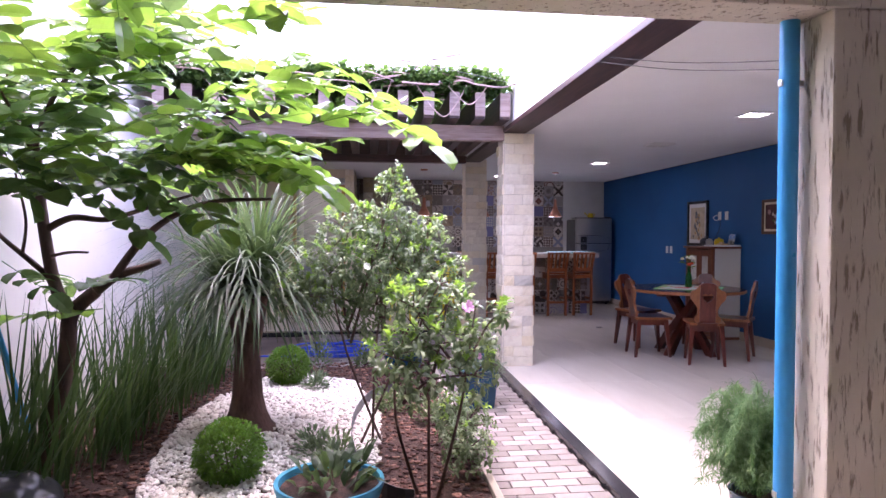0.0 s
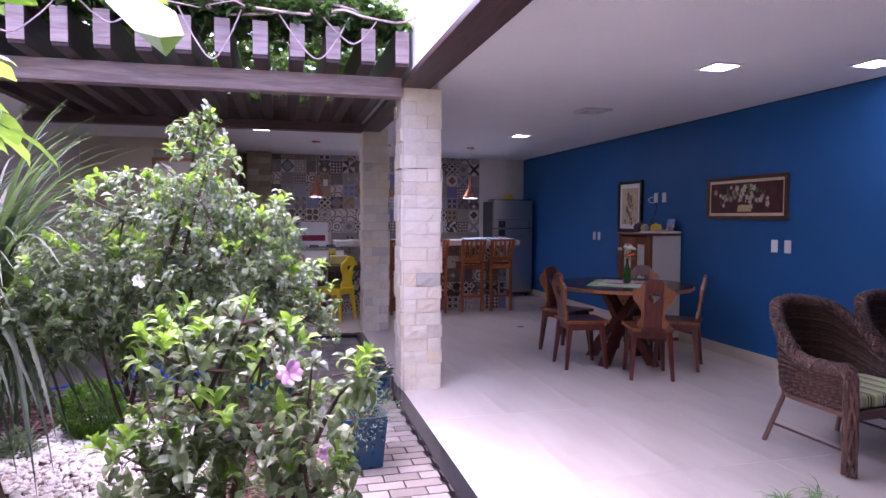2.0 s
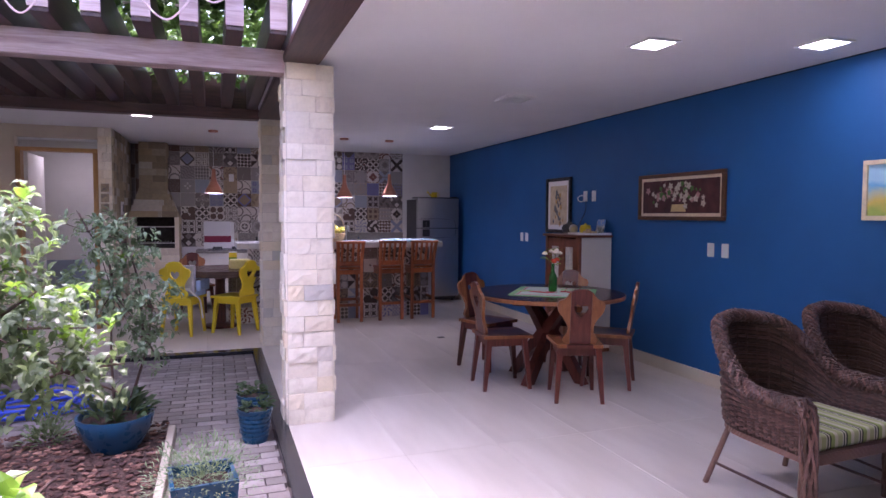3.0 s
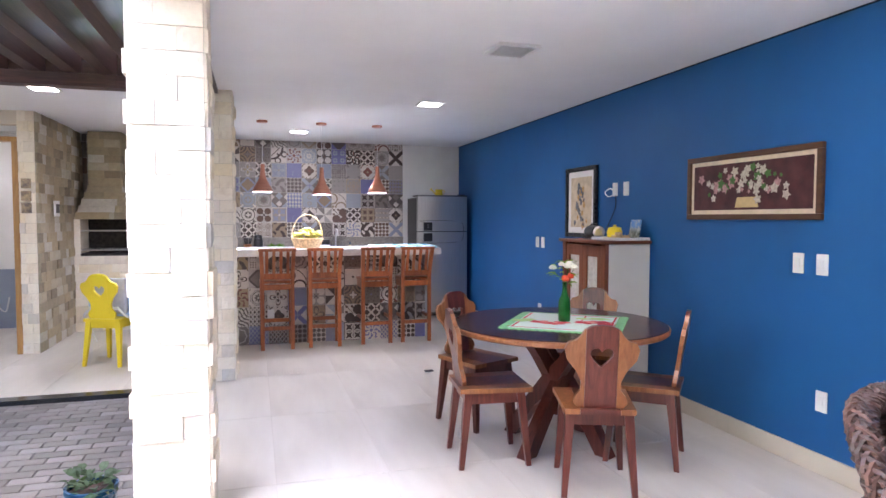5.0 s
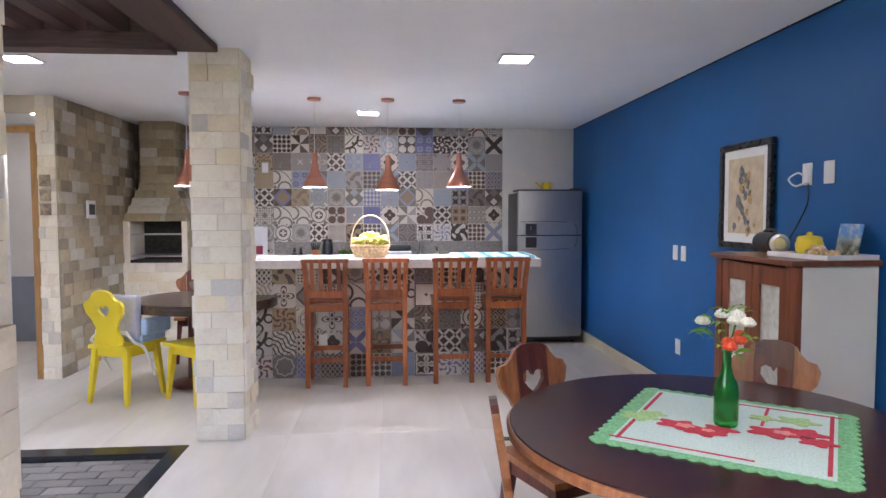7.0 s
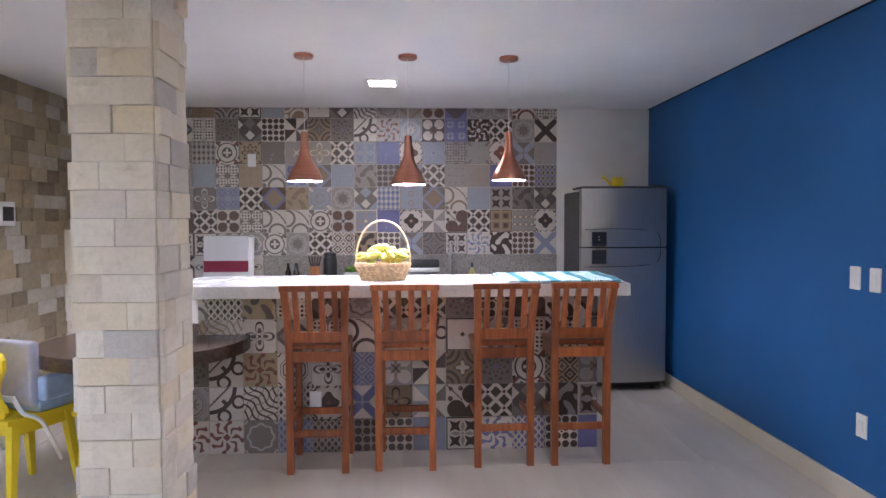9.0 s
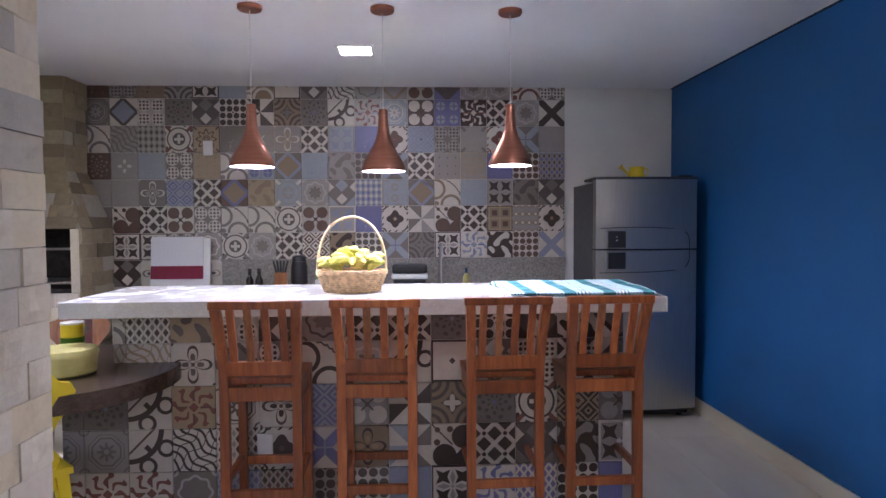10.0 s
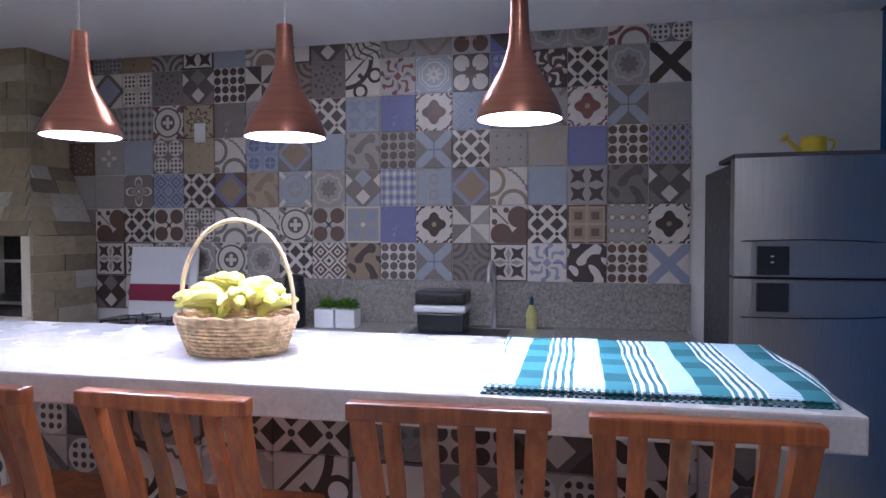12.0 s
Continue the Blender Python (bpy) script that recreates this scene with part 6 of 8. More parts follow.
# ---- garden plants ----
def limb(bm, pts, r0, r1, sides=9):
    tube(bm, curve(pts, 6), r0, sides, r1)


def garden_tree():
    t = thing("garden_tree", "small leaning tree with large ribbed green leaves", "tree", pose(-1.50, 4.08, 0))
    rnd = random.Random(21)
    bm = bmesh.new()
    limb(bm, [(-0.04, 0, -0.02), (0.0, 0, 0.12), (0.11, 0, 0.52), (0.15, 0, 0.76), (0.17, 0, 0.93), (0.30, 0, 1.06)], 0.058, 0.036)
    limb(bm, [(0.29, 0, 1.05), (0.41, 0, 1.14), (0.56, 0, 1.19), (0.64, 0, 1.22)], 0.030, 0.016)
    limb(bm, [(0.39, 0, 1.13), (0.56, -0.08, 1.33), (0.74, -0.16, 1.46), (0.97, -0.26, 1.54), (1.31, -0.43, 1.55)], 0.025, 0.008)
    limb(bm, [(0.17, 0, 0.90), (0.07, 0.02, 1.12), (0.01, 0.02, 1.51), (-0.01, 0.02, 1.78), (-0.04, 0.0, 1.94), (-0.12, 0.0, 2.15), (-0.1, -0.1, 2.4)], 0.036, 0.018)
    limb(bm, [(0.04, 0.02, 1.40), (0.19, -0.03, 1.46), (0.39, -0.08, 1.45), (0.62, -0.16, 1.51), (0.90, -0.28, 1.58)], 0.022, 0.007)
    limb(bm, [(0.09, 0.02, 1.10), (-0.08, 0.02, 1.25), (-0.20, 0.02, 1.36), (-0.28, 0.0, 1.48)], 0.018, 0.008)
    limb(bm, [(-0.09, 0.02, 1.26), (-0.07, 0.02, 1.45), (-0.12, 0.02, 1.7)], 0.010, 0.006)
    limb(bm, [(0.07, 0.0, 1.25), (0.16, 0.0, 1.27), (0.26, 0.0, 1.27)], 0.010, 0.006)
    limb(bm, [(-0.02, 0, 1.80), (0.25, -0.35, 2.05), (0.6, -0.6, 2.3), (0.9, -0.8, 2.4)], 0.016, 0.005)
    limb(bm, [(-0.01, 0, 1.65), (0.2, -0.5, 1.8), (0.3, -0.9, 1.95)], 0.014, 0.005)
    part("trunk", bm, M["bark"], t, "leaning brown trunk and limbs", 50)
    twigs = bmesh.new()
    V, F = [], []
    V2, F2 = [], []
    axes = [((0.3, -0.2, 1.66), (1.45, -0.6, 1.80), 0.15, 30), ((0.5, -0.4, 2.0), (1.25, -0.95, 2.15), 0.24, 26), ((-0.2, -0.2, 1.95), (0.7, -0.6, 2.35), 0.27, 40), ((0.0, -0.5, 1.85), (0.5, -1.05, 2.0), 0.22, 24), ((-0.25, 0.1, 1.75), (0.8, -0.1, 1.9), 0.2, 9), ((0.9, -0.4, 1.8), (1.6, -0.55, 2.0), 0.17, 20), ((0.0, 0.0, 1.2), (0.35, -0.05, 1.0), 0.06, 4)]
    for a, b, spread, count in axes:
        a, b = Vector(a), Vector(b)
        for i in range(count):
            p = a.lerp(b, rnd.random()) + Vector((rnd.gauss(0, spread), rnd.gauss(0, spread), rnd.gauss(0, spread * 0.75)))
            if p.z < 1.60 and spread > 0.1 and p.x < 0.75:
                continue
            if p.y < -1.3:
                p.y = -1.3
            w = (b - a).normalized() * 0.5 + Vector((rnd.gauss(0.25, 0.7), rnd.gauss(-0.15, 0.7), rnd.gauss(-0.1, 0.35)))
            w.normalize()
            side = w.cross(Vector((0, 0, 1))).normalized()
            pairs = rnd.choice((3, 4, 5))
            # sprays at the ends and top take the lit colour, the rest the shaded
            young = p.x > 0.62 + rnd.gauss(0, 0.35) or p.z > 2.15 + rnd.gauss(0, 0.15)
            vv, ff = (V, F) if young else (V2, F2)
            tube(twigs, [p - w * 0.12, p, p + w * (0.085 * pairs)], 0.0035, 4, 0.0015)
            for j in range(pairs):
                q = p + w * (0.085 * j)
                for s in (-1, 1):
                    leaf(vv, ff, q, side * s + w * 0.55 + Vector((0, 0, rnd.uniform(-0.35, 0.1))), rnd.uniform(0.11, 0.165), rnd.uniform(0.036, 0.052), rnd, 0.18, 0.10, True)
            leaf(vv, ff, p + w * 0.085 * pairs, w + Vector((0, 0, -0.2)), 0.15, 0.048, rnd, 0.18, 0.10, True)
    tagged(part("twig", twigs, M["stem"], t, "green leaf stalks", 50), "green leaf stalks", "", "", "stuff")
    leaf_part("crown", V, F, M["leaf_lit"], t, "yellow-green leaves in the lit tone, at branch ends and top")
    leaf_part("crown", V2, F2, M["leaf_shaded"], t, "blue-green ribbed leaves in the shaded tone, further in")


garden_tree()


def ponytail_palm():
    p = thing("ponytail_palm", "ponytail palm with swollen base and drooping leaves", "palm", pose(-0.55, 4.95, 0))
    bm = lathe([(0.20, -0.02), (0.195, 0.02), (0.16, 0.06), (0.13, 0.13), (0.106, 0.24), (0.092, 0.42), (0.084, 0.62)], 22)
    tube(bm, curve([(0, 0, 0.5), (-0.05, 0, 0.7), (-0.11, 0.02, 0.92)]), 0.062, 12, 0.055)
    tube(bm, curve([(0, 0, 0.5), (0.05, 0, 0.7), (0.09, -0.02, 0.95)]), 0.062, 12, 0.055)
    part("trunk", bm, M["bark_palm"], p, "brown trunk swollen at the foot", 50)
    rnd = random.Random(31)
    V, F = [], []
    for hx, hy, hz in ((-0.11, 0.02, 0.90), (0.09, -0.02, 0.93)):
        for i in range(330):
            a = rnd.uniform(0, 6.28)
            el = rnd.uniform(0.25, 1.45)
            ln = rnd.uniform(0.7, 1.2)
            d = Vector((math.cos(a) * math.cos(el), math.sin(a) * math.cos(el), math.sin(el)))
            pts = []
            q, v = Vector((hx, hy, hz)) + d * 0.03, d * (ln / 9)
            for j in range(10):
                pts.append(q.copy())
                q += v
                v = v + Vector((0, 0, -0.025))
                v = v.normalized() * (ln / 9)
            blade(V, F, pts, rnd.uniform(0.006, 0.011))
    leaf_part("leaves", V, F, M["leaf_palm"], p, "long drooping strap leaves")


ponytail_palm()


def sword_grass():
    rnd = random.Random(41)
    for cx, cy, n in [(-1.45 + 0.02 * i + rnd.uniform(-0.08, 0.08), 3.75 + 0.24 * i, 44) for i in range(13)]:
        V, F = [], []
        for i in range(n):
            x, y = rnd.gauss(0, 0.10), rnd.gauss(0, 0.13)
            ln = rnd.uniform(0.4, 1.0) if rnd.random() < 0.85 else rnd.uniform(0.9, 1.15)
            lean = Vector((rnd.gauss(0.12, 0.17), rnd.gauss(-0.03, 0.14), 1)).normalized()
            q, v = Vector((x, y, -0.01)), lean * (ln / 6)
            pts = []
            for j in range(7):
                pts.append(q.copy())
                q += v
                v += Vector((lean.x, lean.y, 0)) * 0.03
            blade(V, F, pts, rnd.uniform(0.006, 0.012))
        g = thing("sword_grass", "clump of dark green sword-shaped leaves by the wall", "grass clump", pose(cx, cy, 0), "row of sword-leaved clumps")
        leaf_part("foliage", V, F, M["leaf_grass"], g)


sword_grass()


def box_ball(x, y, r, seed, name="box_shrub", label="clipped round box shrub with tiny bright leaves"):
    s = thing(name, label, "shrub", pose(x, y, 0), "clipped round shrubs")
    rnd = random.Random(seed)
    bm = bmesh.new()
    for i in range(6):
        a = i * 1.05
        tube(bm, curve([(0, 0, -0.01), (0.05 * math.cos(a), 0.05 * math.sin(a), r * 0.6), (r * 0.6 * math.cos(a), r * 0.6 * math.sin(a), r * 1.2)]), 0.008, 5, 0.003)
    part("stem", bm, M["bark"], s)
    V, F = [], []
    for i in range(4600):
        d = Vector((rnd.gauss(0, 1), rnd.gauss(0, 1), rnd.gauss(0, 1))).normalized()
        rad = r * (1 + 0.10 * noise.noise(d * 3 + Vector((seed, 0, 0)))) * rnd.uniform(0.72, 1.04)
        at = Vector((0, 0, r * 0.92)) + Vector((d.x, d.y, d.z * 0.9)) * rad
        if at.z < 0.02:
            continue
        leaf(V, F, at, d + Vector((rnd.gauss(0, 0.5), rnd.gauss(0, 0.5), rnd.gauss(0.3, 0.5))), rnd.uniform(0.016, 0.028), rnd.uniform(0.005, 0.009), rnd)
    leaf_part("foliage", V, F, M["leaf_box"], s)


box_ball(-0.47, 3.98, 0.185, 3)
box_ball(-0.43, 6.30, 0.19, 5)


def shrub(name, label, x, y, stems, clumps, n, size, seed, mat, new_share, z0=0.0, flowers=()):
    """A loose shrub: stems that reach to clumps (centre, radius), each full of leaf sprays."""
    s = thing(name, label, "shrub", pose(x, y, z0))
    rnd = random.Random(seed)
    bm = bmesh.new()
    for i, (c, r) in enumerate(clumps):
        c = Vector(c)
        b = Vector(stems[i]) if i < len(stems) else Vector(stems[i % len(stems)]).lerp(Vector(clumps[i % len(stems)][0]), rnd.uniform(0.5, 0.8))
        mid = b.lerp(c, 0.5) + Vector((rnd.uniform(-0.06, 0.06), rnd.uniform(-0.06, 0.06), 0.05))
        limb(bm, [b, mid, c], 0.010, 0.004, 7)
        for j in range(5):
            d = Vector((rnd.gauss(0, 1), rnd.gauss(0, 1), rnd.gauss(0.4, 0.8))).normalized()
            limb(bm, [c, c + d * r * 0.5, c + d * r * 0.95], 0.005, 0.002, 5)
    part("stem", bm, M["bark"], s, "", 50)
    V, F, V2, F2 = [], [], [], []
    tot = sum(r ** 2 for _, r in clumps)
    for c, r in clumps:
        c = Vector(c)
        for i in range(int(n * r * r / tot)):
            d = Vector((rnd.gauss(0, 1), rnd.gauss(0, 1), rnd.gauss(0.15, 0.9))).normalized()
            tip = c + d * r * (rnd.random() ** 0.45)
            if tip.z < 0.05:
                continue
            young = d.z > 0.1 and rnd.random() < new_share and (tip - c).length > 0.6 * r
            vv, ff = (V2, F2) if young else (V, F)
            w = (d * 0.5 + Vector((rnd.gauss(0, 0.4), rnd.gauss(0, 0.4), 0.6 if young else 0.25))).normalized()
            for j in range(6 if young else 5):
                a = j * 2.1 + rnd.random()
                u = w.orthogonal().normalized()
                u2 = w.cross(u)
                out = math.cos(a) * u + math.sin(a) * u2
                leaf(vv, ff, tip + w * (0.007 * j), out + w * (0.9 if young else rnd.uniform(-0.1, 0.5)), size * rnd.uniform(0.7, 1.15), size * rnd.uniform(0.2, 0.28), rnd)
    leaf_part("foliage", V, F, mat, s, "glossy dark green leaves")
    if F2:
        leaf_part("young_foliage", V2, F2, M["leaf_new"], s, "bright young leaves at the tips")
    for fx, fy, fz, fm, fr in flowers:
        bm = bmesh.new()
        for j in range(8):
            a = 2 * math.pi * j / 8
            m = pose(fx, fy, fz, 70, 0, 20) @ pose(0, 0, 0, 0, 0, math.degrees(a) + rnd.uniform(-14, 14)) @ pose(fr * 0.5, 0, 0.004 + 0.002 * (j % 3), rnd.uniform(-22, 22), rnd.uniform(-38, -6), 0)
            bmesh.ops.create_uvsphere(bm, u_segments=8, v_segments=5, radius=1.0, matrix=m @ Matrix.Diagonal((fr * 0.52, fr * 0.34, 0.003, 1)))
        part("flower", bm, M[fm], s, "open ruffled blossom", 60)
    return s


shrub("tall_shrub", "tall leafy shrub with glossy leaves and white buds", 0.32, 4.52, [(0, 0, 0), (0.06, 0.05, 0), (-0.08, 0.02, 0)],
      [((0.10, 0.0, 1.18), 0.34), ((-0.28, 0.0, 1.12), 0.28), ((0.34, 0.0, 1.12), 0.26), ((0.12, 0.0, 1.48), 0.21), ((-0.16, 0.05, 1.40), 0.21), ((0.36, 0.05, 1.36), 0.15), ((-0.48, 0.0, 0.98), 0.18), ((0.13, 0.0, 1.68), 0.11), ((0.52, 0.05, 0.98), 0.16), ((0.02, 0.0, 0.92), 0.24), ((0.13, 0.0, 1.77), 0.06)],
      1350, 0.042, 51, M["leaf_shrub"], 0.30, 0.0, ((-0.04, -0.30, 1.18, "petal_white", 0.026), (0.22, -0.30, 0.98, "petal_white", 0.024)))
shrub("flowering_shrub", "leafy garden shrub with a pink blossom", 0.60, 3.62, [(0, 0, 0), (0.05, 0.03, 0), (-0.05, 0.05, 0)],
      [((0.0, 0.0, 0.80), 0.24), ((0.22, 0.0, 0.86), 0.17), ((-0.17, 0.0, 0.74), 0.17), ((0.10, 0.1, 1.0), 0.14), ((-0.08, 0.02, 1.0), 0.14), ((0.22, -0.05, 0.66), 0.13), ((-0.05, -0.1, 0.66), 0.14), ((0.36, -0.02, 0.98), 0.08), ((0.05, 0.0, 1.12), 0.07)],
      250, 0.056, 61, M["leaf_shrub"], 0.5, 0.0, ((0.17, -0.17, 1.02, "petal_pink", 0.036), (0.26, 0.02, 0.74, "petal_pink", 0.02)))
shrub("low_shrub", "low dark leafy shrub beside the paver path", 0.86, 4.15, [(0, 0, 0)],
      [((0.0, 0.0, 0.22), 0.18), ((0.02, 0.35, 0.2), 0.16), ((-0.02, -0.3, 0.18), 0.15)], 330, 0.04, 63, M["leaf_shrub"], 0.1)


shrub("potted_shrub", "airy grey-green shrub growing from the blue bowl", 0.66, 6.80, [(0, 0, 0.15), (0.04, 0.03, 0.15)],
      [((0.0, 0.0, 0.95), 0.28), ((0.22, -0.02, 0.85), 0.2), ((-0.22, 0.03, 0.85), 0.22), ((0.08, 0.0, 1.25), 0.2), ((-0.12, 0.0, 1.32), 0.16), ((0.2, 0.0, 0.62), 0.17)],
      360, 0.05, 65, M["leaf_grey"], 0.06)


def ground_plants():
    rnd = random.Random(71)
    for i, (x, y, r, h, mt) in enumerate(((-0.05, 4.4, 0.12, 0.16, "leaf_grey"), (0.10, 4.15, 0.16, 0.22, "leaf_shrub"), (-0.75, 6.0, 0.12, 0.16, "leaf_grey"), (-0.15, 6.1, 0.12, 0.17, "leaf_grey"), (0.45, 5.3, 0.14, 0.2, "leaf_shrub"), (-0.95, 7.0, 0.14, 0.3, "leaf_shrub"), (0.25, 7.0, 0.14, 0.25, "leaf_shrub"), (0.75, 5.0, 0.15, 0.28, "leaf_shrub"), (-0.2, 7.1, 0.14, 0.34, "leaf_shrub"))):
        V, F = [], []
        for j in range(240):
            d = Vector((rnd.gauss(0, 1), rnd.gauss(0, 1), abs(rnd.gauss(0, 1)))).normalized()
            leaf(V, F, Vector((d.x * r, d.y * r, d.z * h)) * rnd.uniform(0.3, 1.0), d + Vector((0, 0, 0.4)), rnd.uniform(0.03, 0.06), rnd.uniform(0.006, 0.012), rnd)
        g = thing("ground_plant", "small tufted plant among the pebbles" if mt == "leaf_grey" else "small dark leafy plant in the bark", "plant", pose(x, y, 0), "low bed plants")
        leaf_part("foliage", V, F, M[mt], g)


ground_plants()


# ---- pots ----
def soil_disc(r, z):
    return lathe([(r, z - 0.01), (r, z), (r * 0.5, z + 0.012)], 24)


def bowl_pot(x, y, z, r, h, mat, label, seed, plant):
    p = thing("plant_bowl", label, "plant pot", pose(x, y, z))
    part("bowl", lathe([(r * 0.6, 0), (r * 0.62, 0.01), (r * 0.92, h * 0.6), (r, h), (r * 0.99, h + 0.012), (r * 0.92, h + 0.008), (r * 0.9, h * 0.8)], 40, cap=False), mat, p, "", 50)
    part("soil", soil_disc(r * 0.9, h * 0.85), M["soil"], p)
    rnd = random.Random(seed)
    V, F = [], []
    for j in range(plant):
        a, q = rnd.uniform(0, 6.28), r * 0.6 * rnd.random()
        c = Vector((q * math.cos(a), q * math.sin(a), h * 0.85))
        d = Vector((math.cos(a) + rnd.gauss(0, 0.5), math.sin(a) + rnd.gauss(0, 0.5), rnd.uniform(0.3, 1.8)))
        leaf(V, F, c + d.normalized() * rnd.uniform(0.0, 0.12), d, rnd.uniform(0.08, 0.16), rnd.uniform(0.014, 0.026), rnd)
    leaf_part("plant", V, F, M["leaf_palm"], p, "narrow grey-green leaves")


bowl_pot(0.10, 3.52, 0.0, 0.27, 0.16, M["pot_cyan"], "wide turquoise bowl planted with small leaves", 81, 60)
bowl_pot(0.66, 6.80, 0.0, 0.22, 0.2, M["pot_blue"], "wide blue glazed bowl with spiky leaves", 83, 80)


def ribbed_pot(x, y, seed):
    p = thing("ribbed_pot", "small round ribbed blue pot with leafy plant", "plant pot", pose(x, y, PAVE + 0.019) @ Matrix.Scale(0.8, 4), "blue pots on the paving")
    prof = [(0.095, 0)]
    for i in range(6):
        z = 0.02 + 0.036 * i
        prof += [(0.10 + 0.005 * i, z), (0.108 + 0.005 * i, z + 0.018), (0.101 + 0.005 * i, z + 0.034)]
    prof += [(0.14, 0.245), (0.14, 0.27), (0.125, 0.27), (0.12, 0.2)]
    part("pot", lathe(prof, 36, cap=False), M["pot_blue"], p, "", 60)
    part("soil", soil_disc(0.12, 0.24), M["soil"], p)
    rnd = random.Random(seed)
    V, F = [], []
    for j in range(46):
        a = rnd.uniform(0, 6.28)
        d = Vector((math.cos(a), math.sin(a), rnd.uniform(0.0, 0.9)))
        leaf(V, F, Vector((0, 0, 0.25)) + d.normalized() * rnd.uniform(0.03, 0.13), d, rnd.uniform(0.05, 0.08), rnd.uniform(0.018, 0.028), rnd)
    leaf_part("plant", V, F, M["leaf_palm"], p)


ribbed_pot(1.475, 6.74, 1)
ribbed_pot(1.48, 7.08, 2)


def square_pot():
    p = thing("square_pot", "tall square blue pot with wispy grey plant", "plant pot", pose(1.18, 5.52, PAVE + 0.019, 0, 0, 6))
    bm = bmesh.new()
    o = [bm.verts.new((x, y, z)) for z, k in ((0, 0.115), (0.30, 0.14)) for x, y in ((-k, -k), (k, -k), (k, k), (-k, k))]
    i = [bm.verts.new((x, y, z)) for z, k in ((0.22, 0.115), (0.30, 0.122)) for x, y in ((-k, -k), (k, -k), (k, k), (-k, k))]
    bm.faces.new(o[3::-1])
    bm.faces.new(i[:4])
    for a in range(4):
        b = (a + 1) % 4
        bm.faces.new((o[a], o[b], o[b + 4], o[a + 4]))
        bm.faces.new((i[b], i[a], i[a + 4], i[b + 4]))
        bm.faces.new((o[a + 4], o[b + 4], i[b + 4], i[a + 4]))
    part("pot", bm, M["pot_blue"], p)
    part("soil", bbox(-0.114, 0.114, -0.114, 0.114, 0.222, 0.25, 0), M["soil"], p)
    rnd = random.Random(5)
    V, F = [], []
    for j in range(1500):
        d = Vector((rnd.gauss(0, 1), rnd.gauss(0, 1), rnd.gauss(0.5, 0.7))).normalized()
        leaf(V, F, Vector((0, 0, 0.27)) + Vector((d.x * 0.26, d.y * 0.26, d.z * 0.2)) * rnd.random() ** 0.5, d + Vector((rnd.gauss(0, 0.5), rnd.gauss(0, 0.5), 0.3)), rnd.uniform(0.018, 0.035), rnd.uniform(0.002, 0.004), rnd)
    leaf_part("plant", V, F, M["leaf_grey"], p, "fine wispy grey-green sprays")


square_pot()


def fern():
    p = thing("asparagus_fern", "feathery asparagus fern in a low pot", "fern", pose(2.05, 3.06, 0))
    part("pot", lathe([(0.09, 0), (0.12, 0.2), (0.125, 0.21), (0.11, 0.21), (0.10, 0.1)], 28, cap=False), M["pot_blue"], p, "", 50)
    part("soil", soil_disc(0.105, 0.18), M["soil"], p)
    rnd = random.Random(15)
    V, F = [], []
    bm = bmesh.new()
    for i in range(190):
        a = rnd.uniform(0, 6.28)
        reach, top = rnd.uniform(0.08, 0.26), rnd.uniform(0.28, 0.68)
        pts = curve([(0, 0, 0.18), (reach * 0.35 * math.cos(a), reach * 0.35 * math.sin(a), top * 0.8), (reach * 0.8 * math.cos(a), reach * 0.8 * math.sin(a), top), (reach * 1.15 * math.cos(a), reach * 1.15 * math.sin(a), top * 0.88)], 6)
        tube(bm, pts, 0.002, 4, 0.001)
        for q in pts[6:]:
            for j in range(9):
                d = Vector((rnd.gauss(0, 1), rnd.gauss(0, 1), rnd.gauss(0, 0.7)))
                leaf(V, F, q, d, rnd.uniform(0.025, 0.06), 0.0022, rnd)
    part("stem", bm, M["stem"], p)
    leaf_part("fronds", V, F, M["leaf_new2"], p, "soft feathery green fronds")


fern()

# ---- loose things in the garden ----
def hose():
    bm = bmesh.new()
    rnd = random.Random(2)
    pts = []
    for i in range(140):
        a = i * 0.28
        r = 0.26 + 0.05 * math.sin(i * 0.37)
        pts.append((r * 1.5 * math.cos(a), r * math.sin(a), 0.012 + 0.02 * (i / 28) + 0.006 * math.sin(i)))
    pts += [(-0.5, -0.15, 0.012), (-0.8, -0.1, 0.012), (-1.0, -0.25, 0.012)]
    tube(bm, pts, 0.010, 7)
    solid("garden_hose", bm, M["hose_blue"], "coiled bright blue garden hose on the ground", "hose", shade=50, m=pose(-0.10, 7.9, PAVE + 0.019))


hose()
bm = bmesh.new()
tube(bm, [(0, 0, 0.0), (-0.12, -0.25, 0.95)], 0.018, 10)
solid("leaning_pole", bm, M["pipe_blue"], "thin blue pole leaning against the garden wall", "pole", shade=50, m=pose(-1.69, 4.45, 0))
bm = bmesh.new()
bmesh.ops.create_icosphere(bm, subdivisions=4, radius=1.0)
for v in bm.verts:
    n = noise.noise(v.co * 2.2) * 0.22 + noise.noise(v.co * 6) * 0.08
    v.co = v.co * (1 + n)
    v.co = Vector((v.co.x * 0.24, v.co.y * 0.2, max(-0.11, v.co.z * 0.17)))
bag = thing("rubbish_bag", "crumpled black plastic bag with white packaging", "bag", pose(-1.38, 3.46, 0.105))
part("bag", bm, M["dark_plastic"], bag, "", 60)
bm = bmesh.new()
bmesh.ops.create_icosphere(bm, subdivisions=3, radius=1.0)
for v in bm.verts:
    v.co = v.co * (1 + noise.noise(v.co * 2.5 + Vector((5, 0, 0))) * 0.3)
    v.co = Vector((v.co.x * 0.13 - 0.14, v.co.y * 0.12 - 0.02, v.co.z * 0.10 + 0.11))
